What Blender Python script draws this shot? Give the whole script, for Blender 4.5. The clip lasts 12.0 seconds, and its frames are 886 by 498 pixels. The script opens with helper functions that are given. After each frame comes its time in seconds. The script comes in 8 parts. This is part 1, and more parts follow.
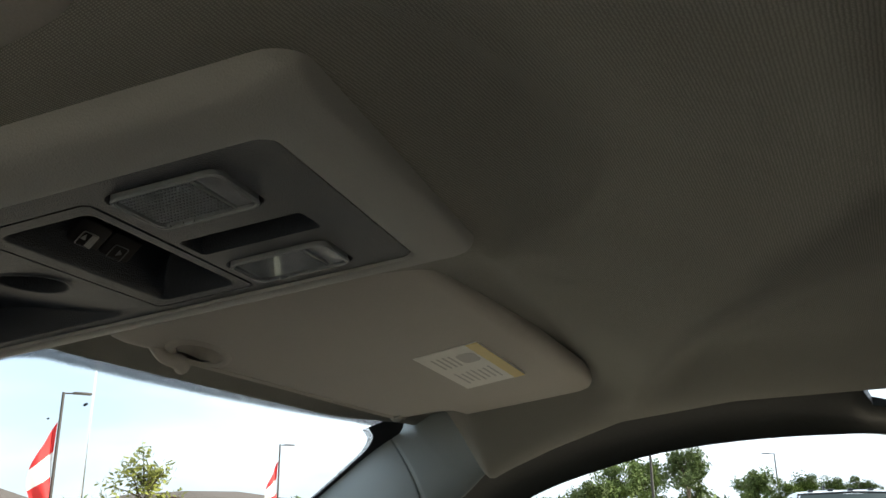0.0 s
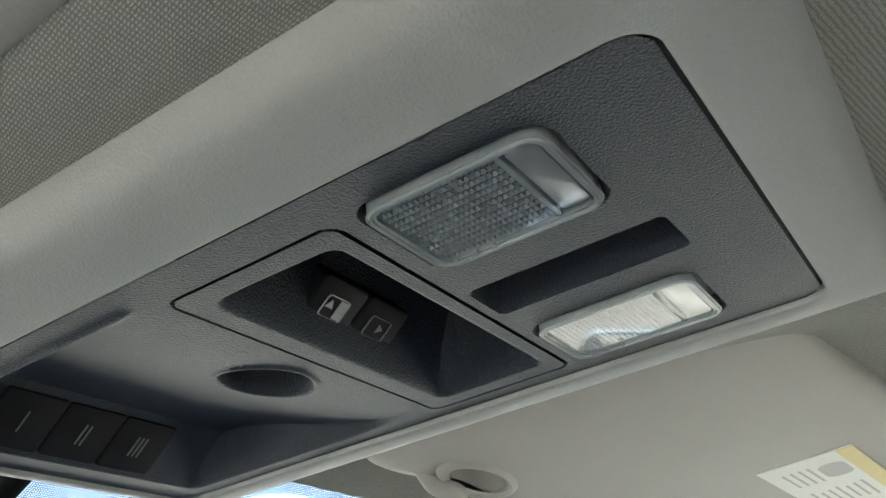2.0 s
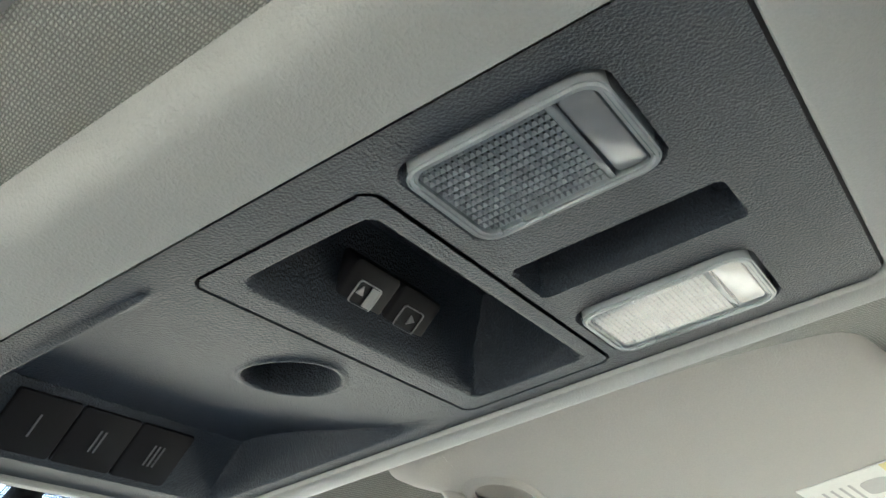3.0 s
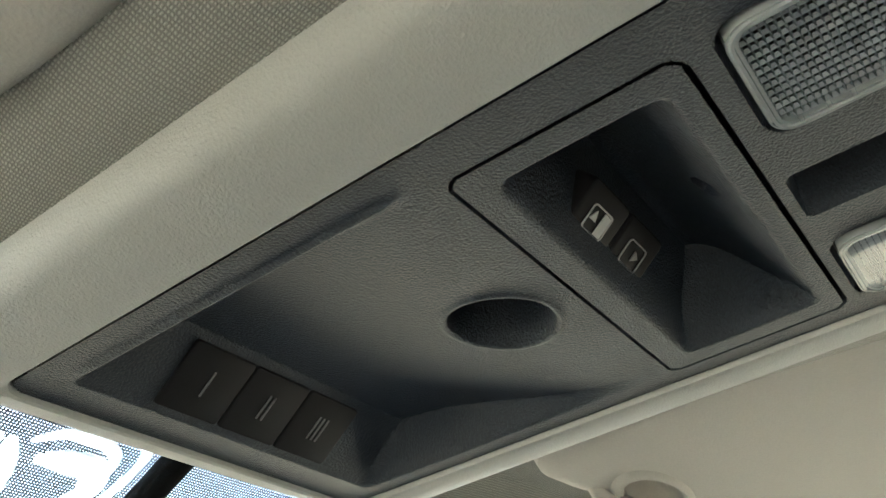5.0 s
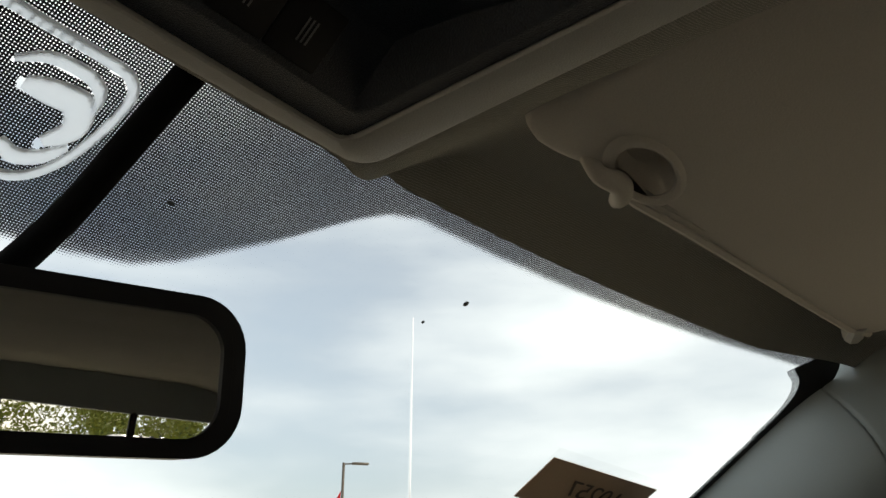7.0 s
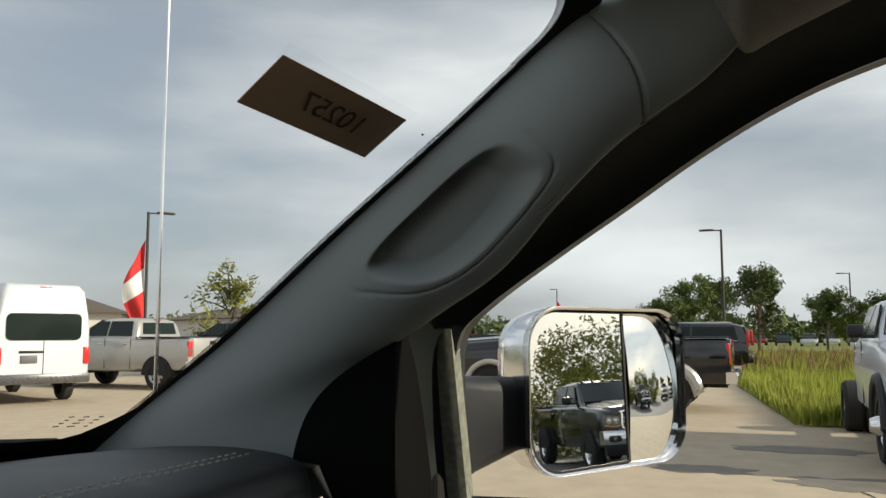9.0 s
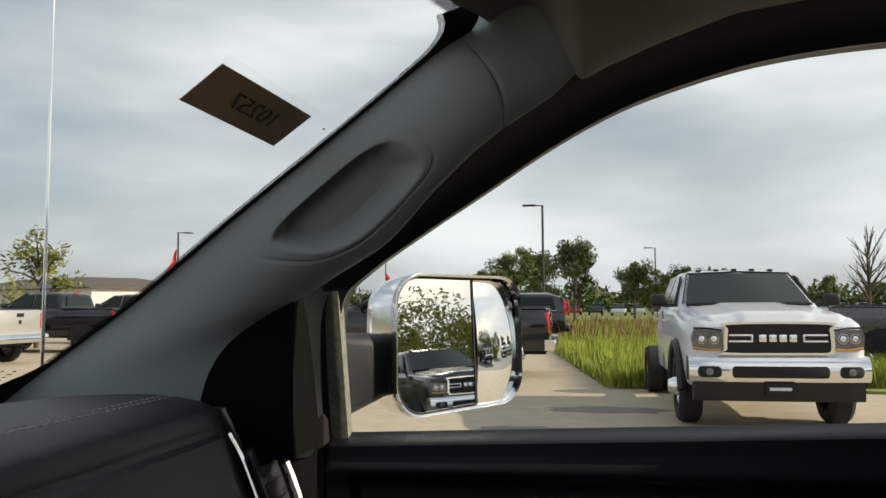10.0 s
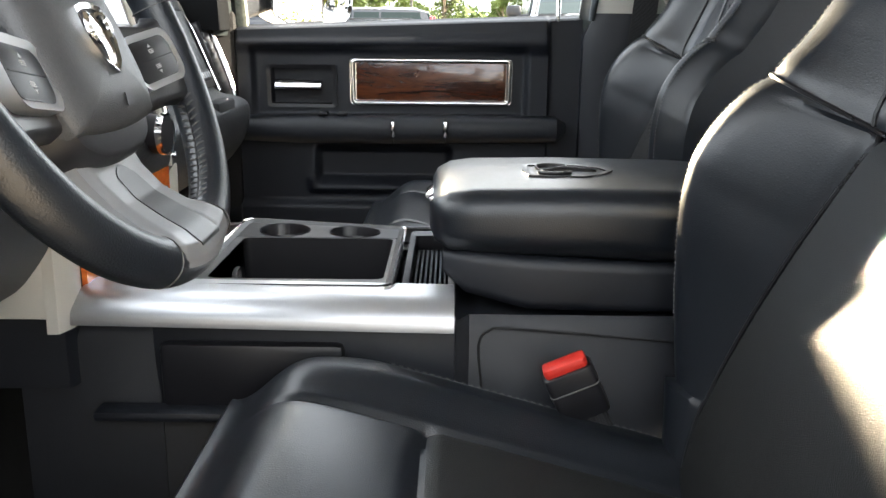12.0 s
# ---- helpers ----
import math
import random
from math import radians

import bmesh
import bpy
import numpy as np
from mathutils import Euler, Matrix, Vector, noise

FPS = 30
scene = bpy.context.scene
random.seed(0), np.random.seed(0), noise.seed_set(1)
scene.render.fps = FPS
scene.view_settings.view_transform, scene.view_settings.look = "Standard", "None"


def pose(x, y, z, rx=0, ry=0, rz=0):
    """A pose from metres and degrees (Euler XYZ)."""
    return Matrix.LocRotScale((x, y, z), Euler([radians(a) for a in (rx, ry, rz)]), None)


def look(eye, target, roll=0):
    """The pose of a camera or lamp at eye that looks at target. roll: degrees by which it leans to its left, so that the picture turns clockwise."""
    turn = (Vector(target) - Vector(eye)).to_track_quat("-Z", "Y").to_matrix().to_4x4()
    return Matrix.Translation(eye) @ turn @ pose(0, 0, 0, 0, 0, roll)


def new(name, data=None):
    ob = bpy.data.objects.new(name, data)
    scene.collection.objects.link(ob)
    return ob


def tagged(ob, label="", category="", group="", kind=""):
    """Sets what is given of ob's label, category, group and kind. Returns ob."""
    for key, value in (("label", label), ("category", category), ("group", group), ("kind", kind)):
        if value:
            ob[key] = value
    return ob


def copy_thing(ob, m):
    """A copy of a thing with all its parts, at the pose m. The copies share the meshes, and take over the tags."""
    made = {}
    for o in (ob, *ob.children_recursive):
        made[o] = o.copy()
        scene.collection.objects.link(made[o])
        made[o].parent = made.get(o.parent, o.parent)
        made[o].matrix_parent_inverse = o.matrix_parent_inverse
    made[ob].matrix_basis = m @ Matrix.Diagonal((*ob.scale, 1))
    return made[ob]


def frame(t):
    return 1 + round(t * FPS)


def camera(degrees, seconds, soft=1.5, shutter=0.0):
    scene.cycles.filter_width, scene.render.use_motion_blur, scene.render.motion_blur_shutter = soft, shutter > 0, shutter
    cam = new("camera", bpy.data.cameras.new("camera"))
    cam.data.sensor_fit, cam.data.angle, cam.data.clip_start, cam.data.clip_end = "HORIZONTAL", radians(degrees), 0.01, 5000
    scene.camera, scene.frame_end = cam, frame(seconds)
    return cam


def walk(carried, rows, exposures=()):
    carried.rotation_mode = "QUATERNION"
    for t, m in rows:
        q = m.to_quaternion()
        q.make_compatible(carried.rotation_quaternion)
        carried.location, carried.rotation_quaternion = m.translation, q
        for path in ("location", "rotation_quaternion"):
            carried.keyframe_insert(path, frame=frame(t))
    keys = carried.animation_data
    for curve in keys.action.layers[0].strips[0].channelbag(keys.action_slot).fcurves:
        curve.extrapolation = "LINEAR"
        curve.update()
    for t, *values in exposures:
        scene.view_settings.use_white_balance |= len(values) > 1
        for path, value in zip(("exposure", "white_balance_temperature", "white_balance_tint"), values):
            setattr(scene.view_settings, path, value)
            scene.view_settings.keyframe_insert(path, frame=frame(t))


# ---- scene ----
cam = camera(56.0, 12.0)
PATH = [
    (0, (-0.307, -0.183, 1.675), (1.522, 0.347, 2.288), -0.6),
    (0.5, (-0.292, -0.143, 1.688), (1.417, 0.595, 2.42), -0.7),
    (1, (-0.236, -0.1, 1.696), (1.368, 0.765, 2.52), -0.2),
    (1.5, (-0.211, -0.093, 1.697), (1.351, 0.842, 2.527), -0.3),
    (2, (-0.192, -0.086, 1.697), (1.315, 0.877, 2.592), -0.3),
    (2.5, (-0.184, -0.092, 1.695), (1.287, 0.871, 2.648), -0.3),
    (3, (-0.18, -0.068, 1.689), (1.282, 0.886, 2.665), -0.6),
    (3.5, (-0.171, -0.032, 1.681), (1.275, 0.923, 2.679), -0.6),
    (3.7, (-0.173, -0.024, 1.682), (1.253, 0.949, 2.691), -0.5),
    (5.3, (-0.182, 0.005, 1.661), (1.196, 0.965, 2.747), -0.1),
    (5.5, (-0.175, 0.009, 1.65), (1.202, 0.974, 2.733), -0.1),
    (6, (-0.159, 0.018, 1.632), (1.252, 0.985, 2.669), -0.4),
    (6.5, (-0.157, 0.023, 1.62), (1.299, 1.014, 2.567), 0.4),
    (7.1, (-0.141, 0.029, 1.595), (1.412, 1.063, 2.314), 0.0),
    (8.8, (-0.019, 0.042, 1.503), (1.813, 0.793, 1.788), -0.2),
    (9, (-0.012, 0.031, 1.507), (1.845, 0.746, 1.71), -0.1),
    (9.5, (-0.013, 0.042, 1.532), (1.896, 0.623, 1.662), -0.1),
    (10, (-0.179, 0.041, 1.496), (1.79, 0.364, 1.629), -0.3),
    (10.2, (-0.284, 0.009, 1.464), (1.698, 0.245, 1.581), -0.1),
    (10.5, (-0.394, -0.037, 1.43), (1.602, 0.098, 1.406), -0.3),
    (11, (-0.578, -0.047, 1.373), (1.411, -0.042, 1.163), -0.3),
    (11.5, (-0.807, -0.074, 1.337), (1.152, -0.067, 0.932), -0.2),
    (12, (-1.013, -0.111, 1.346), (0.918, -0.098, 0.824), 0.5),
]
EXPOSURE = [
    (0.0, 1.27, 5650, 3), (0.5, 1.42, 5350, 1), (1.0, 1.87, 5150, 0), (1.5, 2.67, 5000, 0), (2.5, 3.82, 4950, 1), (3.7, 3.92, 5150, -2), (5.5, 3.22, 5550, -3),
    (6.0, 2.22, 5800, 0), (6.5, 0.99, 6450, 3), (7.1, 0.75, 6450, 4), (8.8, 0.12, 6250, 6), (10.2, 0.24, 6250, 6), (10.8, 0.72, 6350, 7), (11.4, 1.77, 6300, 8), (12.0, 3.42, 6250, 8),
]
walk(cam, [(t, look(eye, target, roll)) for t, eye, target, roll in PATH], EXPOSURE)


# ---- sky and sun ----
SUN_FROM = Vector((0.05, -0.90, 0.43)).normalized()
world = bpy.data.worlds.new("sky")
world.use_nodes = True
scene.world = world
wt = world.node_tree
wt.nodes.clear()
w_out = wt.nodes.new("ShaderNodeOutputWorld")
w_bg = wt.nodes.new("ShaderNodeBackground")
w_sky = wt.nodes.new("ShaderNodeTexSky")
w_sky.sky_type, w_sky.sun_disc = "NISHITA", False
w_sky.sun_elevation = math.asin(SUN_FROM.z)
w_sky.sun_rotation = math.atan2(SUN_FROM.x, SUN_FROM.y)
w_sky.dust_density = 2.0
w_bg.inputs["Strength"].default_value = 0.09
w_co = wt.nodes.new("ShaderNodeTexCoord")
w_map = wt.nodes.new("ShaderNodeMapping")
w_map.inputs["Scale"].default_value = (1.0, 1.0, 3.6)
w_noise = wt.nodes.new("ShaderNodeTexNoise")
w_noise.inputs["Scale"].default_value, w_noise.inputs["Detail"].default_value = 2.0, 5.0
w_noise.inputs["Roughness"].default_value = 0.46
w_ramp = wt.nodes.new("ShaderNodeValToRGB")
w_ramp.color_ramp.elements[0].position, w_ramp.color_ramp.elements[1].position = 0.30, 0.62
w_ramp.color_ramp.elements[0].color = (0.55, 0.55, 0.55, 1)
w_tone = wt.nodes.new("ShaderNodeValToRGB")
w_tone.color_ramp.elements[0].position, w_tone.color_ramp.elements[1].position = 0.35, 0.70
w_tone.color_ramp.elements[0].color = (5.3, 5.35, 5.55, 1)
w_tone.color_ramp.elements[1].color = (9.2, 9.1, 8.9, 1)
w_mix = wt.nodes.new("ShaderNodeMix")
w_mix.data_type = "RGBA"
wt.links.new(w_co.outputs["Generated"], w_map.inputs["Vector"])
wt.links.new(w_map.outputs["Vector"], w_noise.inputs["Vector"])
wt.links.new(w_noise.outputs["Fac"], w_ramp.inputs["Fac"])
wt.links.new(w_noise.outputs["Fac"], w_tone.inputs["Fac"])
wt.links.new(w_ramp.outputs["Color"], w_mix.inputs["Factor"])
wt.links.new(w_sky.outputs["Color"], w_mix.inputs["A"])
wt.links.new(w_tone.outputs["Color"], w_mix.inputs["B"])
wt.links.new(w_mix.outputs["Result"], w_bg.inputs["Color"])
wt.links.new(w_bg.outputs["Background"], w_out.inputs["Surface"])

sun = new("sun", bpy.data.lights.new("sun", "SUN"))
sun.data.energy, sun.data.angle, sun.data.color = 5.0, radians(0.6), (1.0, 0.85, 0.65)
sun.matrix_world = look(SUN_FROM * 50, (0, 0, 0))

# two added area lamps, standing in for the sun thrown back through the passenger window by the two glasses of the side
# mirror
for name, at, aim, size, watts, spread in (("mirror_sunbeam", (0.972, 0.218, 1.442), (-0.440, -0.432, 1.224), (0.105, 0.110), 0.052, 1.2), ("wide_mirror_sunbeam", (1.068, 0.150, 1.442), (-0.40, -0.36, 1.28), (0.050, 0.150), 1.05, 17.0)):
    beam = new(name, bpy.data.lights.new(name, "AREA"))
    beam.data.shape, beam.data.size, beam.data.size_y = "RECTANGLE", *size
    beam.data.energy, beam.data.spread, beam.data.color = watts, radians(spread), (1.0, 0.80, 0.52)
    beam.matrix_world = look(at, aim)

# ---- materials ----
def nodes_of(name):
    m = bpy.data.materials.new(name)
    m.use_nodes = True
    nt = m.node_tree
    return m, nt, nt.nodes["Principled BSDF"]


def put(nt, kind, **values):
    n = nt.nodes.new(kind)
    for key, value in values.items():
        n.inputs[key.replace("_", " ")].default_value = value
    return n


def surf(name, color, rough=0.5, metal=0.0, vary=0.18, grain=180.0, bump=0.15, depth=0.0006, broad=9.0, coat=0.0, voronoi=False,
         by_object=0.0, dirt=None, ior=1.45):
    """A painted, moulded or upholstered surface: fine grain, broad mottling, uneven gloss."""
    m, nt, p = nodes_of(name)
    co = nt.nodes.new("ShaderNodeTexCoord")
    fine = put(nt, "ShaderNodeTexNoise", Scale=grain, Detail=3.0)
    wide = put(nt, "ShaderNodeTexNoise", Scale=broad, Detail=5.0, Roughness=0.6)
    for n in (fine, wide):
        nt.links.new(co.outputs["Object"], n.inputs["Vector"])
    ramp = nt.nodes.new("ShaderNodeValToRGB")
    low = [c * (1 - vary) for c in (dirt or color)]
    high = [min(c * (1 + vary), 1) for c in color]
    ramp.color_ramp.elements[0].color, ramp.color_ramp.elements[1].color = (*low, 1), (*high, 1)
    ramp.color_ramp.elements[0].position, ramp.color_ramp.elements[1].position = 0.3, 0.7
    mix = put(nt, "ShaderNodeMath")
    mix.operation = "ADD"
    half = put(nt, "ShaderNodeMath")
    half.operation, half.inputs[1].default_value = "MULTIPLY", 0.5
    nt.links.new(fine.outputs["Fac"], mix.inputs[0])
    nt.links.new(wide.outputs["Fac"], mix.inputs[1])
    nt.links.new(mix.outputs[0], half.inputs[0])
    nt.links.new(half.outputs[0], ramp.inputs["Fac"])
    last = ramp.outputs["Color"]
    if by_object:
        info = nt.nodes.new("ShaderNodeObjectInfo")
        hsv = nt.nodes.new("ShaderNodeHueSaturation")
        span = nt.nodes.new("ShaderNodeMapRange")
        span.inputs["To Min"].default_value, span.inputs["To Max"].default_value = 1 - by_object, 1 + by_object
        nt.links.new(info.outputs["Random"], span.inputs["Value"])
        nt.links.new(span.outputs["Result"], hsv.inputs["Value"])
        nt.links.new(last, hsv.inputs["Color"])
        last = hsv.outputs["Color"]
    nt.links.new(last, p.inputs["Base Color"])
    r = nt.nodes.new("ShaderNodeMapRange")
    r.inputs["To Min"].default_value, r.inputs["To Max"].default_value = max(rough - 0.10, 0.02), min(rough + 0.10, 1)
    nt.links.new(wide.outputs["Fac"], r.inputs["Value"])
    nt.links.new(r.outputs["Result"], p.inputs["Roughness"])
    p.inputs["Metallic"].default_value, p.inputs["Coat Weight"].default_value, p.inputs["IOR"].default_value = metal, coat, ior
    p.inputs["Coat Roughness"].default_value = 0.05
    if bump:
        b = put(nt, "ShaderNodeBump", Strength=bump, Distance=depth)
        if voronoi:
            v = put(nt, "ShaderNodeTexVoronoi", Scale=grain)
            v.feature = "DISTANCE_TO_EDGE"
            nt.links.new(co.outputs["Object"], v.inputs["Vector"])
            nt.links.new(v.outputs["Distance"], b.inputs["Height"])
        else:
            nt.links.new(fine.outputs["Fac"], b.inputs["Height"])
        nt.links.new(b.outputs["Normal"], p.inputs["Normal"])
    return m


def weave(name, color, pitch, rough=0.9, strength=0.6, dark=0.55):
    """A knitted or woven cloth: rows of small loops, broken up by noise."""
    m, nt, p = nodes_of(name)
    co = nt.nodes.new("ShaderNodeTexCoord")
    turn = put(nt, "ShaderNodeMapping")
    turn.inputs["Rotation"].default_value = (0, 0, radians(12))
    nt.links.new(co.outputs["Object"], turn.inputs["Vector"])
    parts = []
    for direction in ("X", "Y"):
        w = put(nt, "ShaderNodeTexWave", Scale=0.314 / pitch * (1.0 if direction == "X" else 0.62), Distortion=2.6, Detail=2.0)
        w.inputs["Detail Scale"].default_value = 2.2
        w.bands_direction = direction
        nt.links.new(turn.outputs["Vector"], w.inputs["Vector"])
        parts.append(w)
    mul = nt.nodes.new("ShaderNodeMath")
    mul.operation = "MULTIPLY"
    nt.links.new(parts[0].outputs["Fac"], mul.inputs[0])
    nt.links.new(parts[1].outputs["Fac"], mul.inputs[1])
    wide = put(nt, "ShaderNodeTexNoise", Scale=7.0, Detail=4.0)
    nt.links.new(co.outputs["Object"], wide.inputs["Vector"])
    ramp = nt.nodes.new("ShaderNodeValToRGB")
    ramp.color_ramp.elements[0].color = (*[c * dark for c in color], 1)
    ramp.color_ramp.elements[1].color = (*[min(c * 1.12, 1) for c in color], 1)
    ramp.color_ramp.elements[1].position = 0.5
    nt.links.new(mul.outputs[0], ramp.inputs["Fac"])
    tint = nt.nodes.new("ShaderNodeHueSaturation")
    span = nt.nodes.new("ShaderNodeMapRange")
    span.inputs["To Min"].default_value, span.inputs["To Max"].default_value = 0.88, 1.12
    nt.links.new(wide.outputs["Fac"], span.inputs["Value"])
    nt.links.new(span.outputs["Result"], tint.inputs["Value"])
    nt.links.new(ramp.outputs["Color"], tint.inputs["Color"])
    nt.links.new(tint.outputs["Color"], p.inputs["Base Color"])
    b = put(nt, "ShaderNodeBump", Strength=strength, Distance=0.0008)
    nt.links.new(mul.outputs[0], b.inputs["Height"])
    nt.links.new(b.outputs["Normal"], p.inputs["Normal"])
    p.inputs["Roughness"].default_value = rough
    p.inputs["Specular IOR Level"].default_value = 0.2
    return m


def pane(name, tint=(1, 1, 1), gloss=1.0, ior=1.3):
    """A thin pane: clear, with a reflection that grows at grazing angles."""
    m, nt, p = nodes_of(name)
    nt.nodes.remove(p)
    out = nt.nodes["Material Output"]
    clear = put(nt, "ShaderNodeBsdfTransparent", Color=(*tint, 1))
    shine = put(nt, "ShaderNodeBsdfGlossy", Roughness=0.02)
    mix = nt.nodes.new("ShaderNodeMixShader")
    facing = put(nt, "ShaderNodeLayerWeight", Blend=0.5)
    fifth = nt.nodes.new("ShaderNodeMath")
    fifth.operation, fifth.inputs[1].default_value = "POWER", 5.0
    straight = ((ior - 1) / (ior + 1)) ** 2
    k = nt.nodes.new("ShaderNodeMath")
    k.operation, k.inputs[1].default_value, k.inputs[2].default_value = "MULTIPLY_ADD", gloss * (1 - straight), gloss * straight
    nt.links.new(facing.outputs["Facing"], fifth.inputs[0])
    nt.links.new(fifth.outputs[0], k.inputs[0])
    nt.links.new(k.outputs[0], mix.inputs["Fac"])
    nt.links.new(clear.outputs[0], mix.inputs[1])
    nt.links.new(shine.outputs[0], mix.inputs[2])
    nt.links.new(mix.outputs[0], out.inputs["Surface"])
    return m


def wood(name, dark, light, along="Y", scale=6.0):
    m, nt, p = nodes_of(name)
    co = nt.nodes.new("ShaderNodeTexCoord")
    mp = put(nt, "ShaderNodeMapping")
    mp.inputs["Scale"].default_value = {"Y": (6, 1.0, 6), "X": (1.0, 6, 6)}[along]
    n = put(nt, "ShaderNodeTexNoise", Scale=scale, Detail=8.0, Roughness=0.65, Distortion=1.8)
    ramp = nt.nodes.new("ShaderNodeValToRGB")
    ramp.color_ramp.elements[0].color, ramp.color_ramp.elements[1].color = (*dark, 1), (*light, 1)
    ramp.color_ramp.elements[0].position, ramp.color_ramp.elements[1].position = 0.35, 0.68
    nt.links.new(co.outputs["Object"], mp.inputs["Vector"])
    nt.links.new(mp.outputs["Vector"], n.inputs["Vector"])
    nt.links.new(n.outputs["Fac"], ramp.inputs["Fac"])
    nt.links.new(ramp.outputs["Color"], p.inputs["Base Color"])
    p.inputs["Roughness"].default_value, p.inputs["Coat Weight"].default_value = 0.25, 0.8
    p.inputs["Coat Roughness"].default_value = 0.06
    return m


CLOTH = weave("headliner_cloth", (0.31, 0.305, 0.275), 0.0008, strength=0.4, dark=0.66)
BEZEL = surf("grey_moulding", (0.325, 0.325, 0.31), 0.60, vary=0.07, grain=1300, bump=0.5, depth=0.0006)
PILLAR = surf("pillar_moulding", (0.255, 0.285, 0.290), 0.66, vary=0.06, grain=1500, bump=0.2, depth=0.0004)
SEAL_GREY = surf("blue_grey_rubber", (0.055, 0.066, 0.078), 0.6, vary=0.15, grain=300, bump=0.2)
POST = surf("pale_post_moulding", (0.40, 0.385, 0.345), 0.66, vary=0.06, grain=1500, bump=0.2, depth=0.0004)
BLACK = surf("black_grained_plastic", (0.020, 0.025, 0.034), 0.42, vary=0.40, grain=1300, bump=0.8, depth=0.0010, ior=1.38)
BUTTON = surf("black_satin_plastic", (0.009, 0.009, 0.011), 0.40, vary=0.12, grain=1600, bump=0.12, depth=0.0003)
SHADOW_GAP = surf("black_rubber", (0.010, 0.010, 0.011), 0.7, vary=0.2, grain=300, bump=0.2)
VISOR = surf("visor_vinyl", (0.425, 0.402, 0.362), 0.7, vary=0.07, grain=900, bump=0.35, depth=0.0005)
WHITE_MARK = surf("white_print", (0.36, 0.36, 0.36), 0.5, vary=0.06, grain=600, bump=0)
PALE_MARK = surf("faded_print", (0.46, 0.45, 0.43), 0.6, vary=0.06, grain=600, bump=0)
GREY_MARK = surf("grey_print", (0.12, 0.12, 0.125), 0.5, vary=0.06, grain=600, bump=0)
PAPER = surf("label_paper", (0.78, 0.77, 0.72), 0.6, vary=0.05, grain=500, bump=0.05)
YELLOW_PAPER = surf("label_yellow", (0.72, 0.60, 0.25), 0.6, vary=0.05, grain=500, bump=0.05)
CARD = surf("brown_card", (0.50, 0.36, 0.24), 0.8, vary=0.10, grain=700, bump=0.15)
INK = surf("ink", (0.02, 0.02, 0.02), 0.6, vary=0.1, bump=0)
GLASS = pane("cab_glass", (0.96, 0.975, 0.97), 0.08)
CHROME = surf("chrome", (0.86, 0.86, 0.87), 0.09, 1.0, vary=0.03, grain=60, bump=0)
EDGING = surf("pale_satin_trim", (0.55, 0.53, 0.48), 0.34, 0.10, vary=0.05, grain=2500, bump=0.06, depth=0.0002)
SILVER = surf("silver_paint", (0.44, 0.445, 0.46), 0.36, 0.8, vary=0.05, grain=2500, bump=0.06, depth=0.0002)
MIRROR = surf("mirror_glass", (0.86, 0.88, 0.88), 0.02, 1.0, vary=0.0, bump=0)
MIRROR.node_tree.nodes["Principled BSDF"].inputs["Roughness"].default_value = 0.01
for link in list(MIRROR.node_tree.nodes["Principled BSDF"].inputs["Roughness"].links):
    MIRROR.node_tree.links.remove(link)
LEATHER = surf("black_leather", (0.0080, 0.0100, 0.0135), 0.34, vary=0.2, grain=420, bump=0.35, depth=0.0006, voronoi=True, ior=1.5)
PERF = surf("perforated_leather", (0.012, 0.0125, 0.0125), 0.46, vary=0.25, grain=560, bump=0.6, depth=0.0009, voronoi=True)
VINYL = surf("dark_slate_vinyl", (0.0085, 0.0100, 0.0140), 0.46, vary=0.14, grain=900, bump=0.5, depth=0.0005, voronoi=True)
DOORSKIN = surf("door_vinyl", (0.0060, 0.0074, 0.0120), 0.52, vary=0.14, grain=900, bump=0.45, depth=0.0005, voronoi=True)
THREAD = surf("pale_thread", (0.42, 0.40, 0.36), 0.8, vary=0.1, bump=0)
THREAD_GREY = surf("grey_thread", (0.10, 0.10, 0.098), 0.7, vary=0.15, bump=0)
WOOD_DARK = wood("walnut", (0.030, 0.010, 0.006), (0.115, 0.034, 0.013))
WOOD_RED = wood("red_burl", (0.46, 0.075, 0.010), (0.85, 0.22, 0.035), "X", 9.0)
RED = surf("red_plastic", (0.55, 0.03, 0.02), 0.4, vary=0.08, bump=0.05)
WEBBING = weave("belt_webbing", (0.030, 0.030, 0.032), 0.0016, 0.7, 0.5)
CARPET = surf("dark_carpet", (0.014, 0.013, 0.013), 0.95, vary=0.4, grain=700, bump=0.9, depth=0.002)
WEATHERSTRIP = surf("weatherstrip", (0.17, 0.18, 0.15), 0.7, vary=0.6, grain=140, bump=0.3)


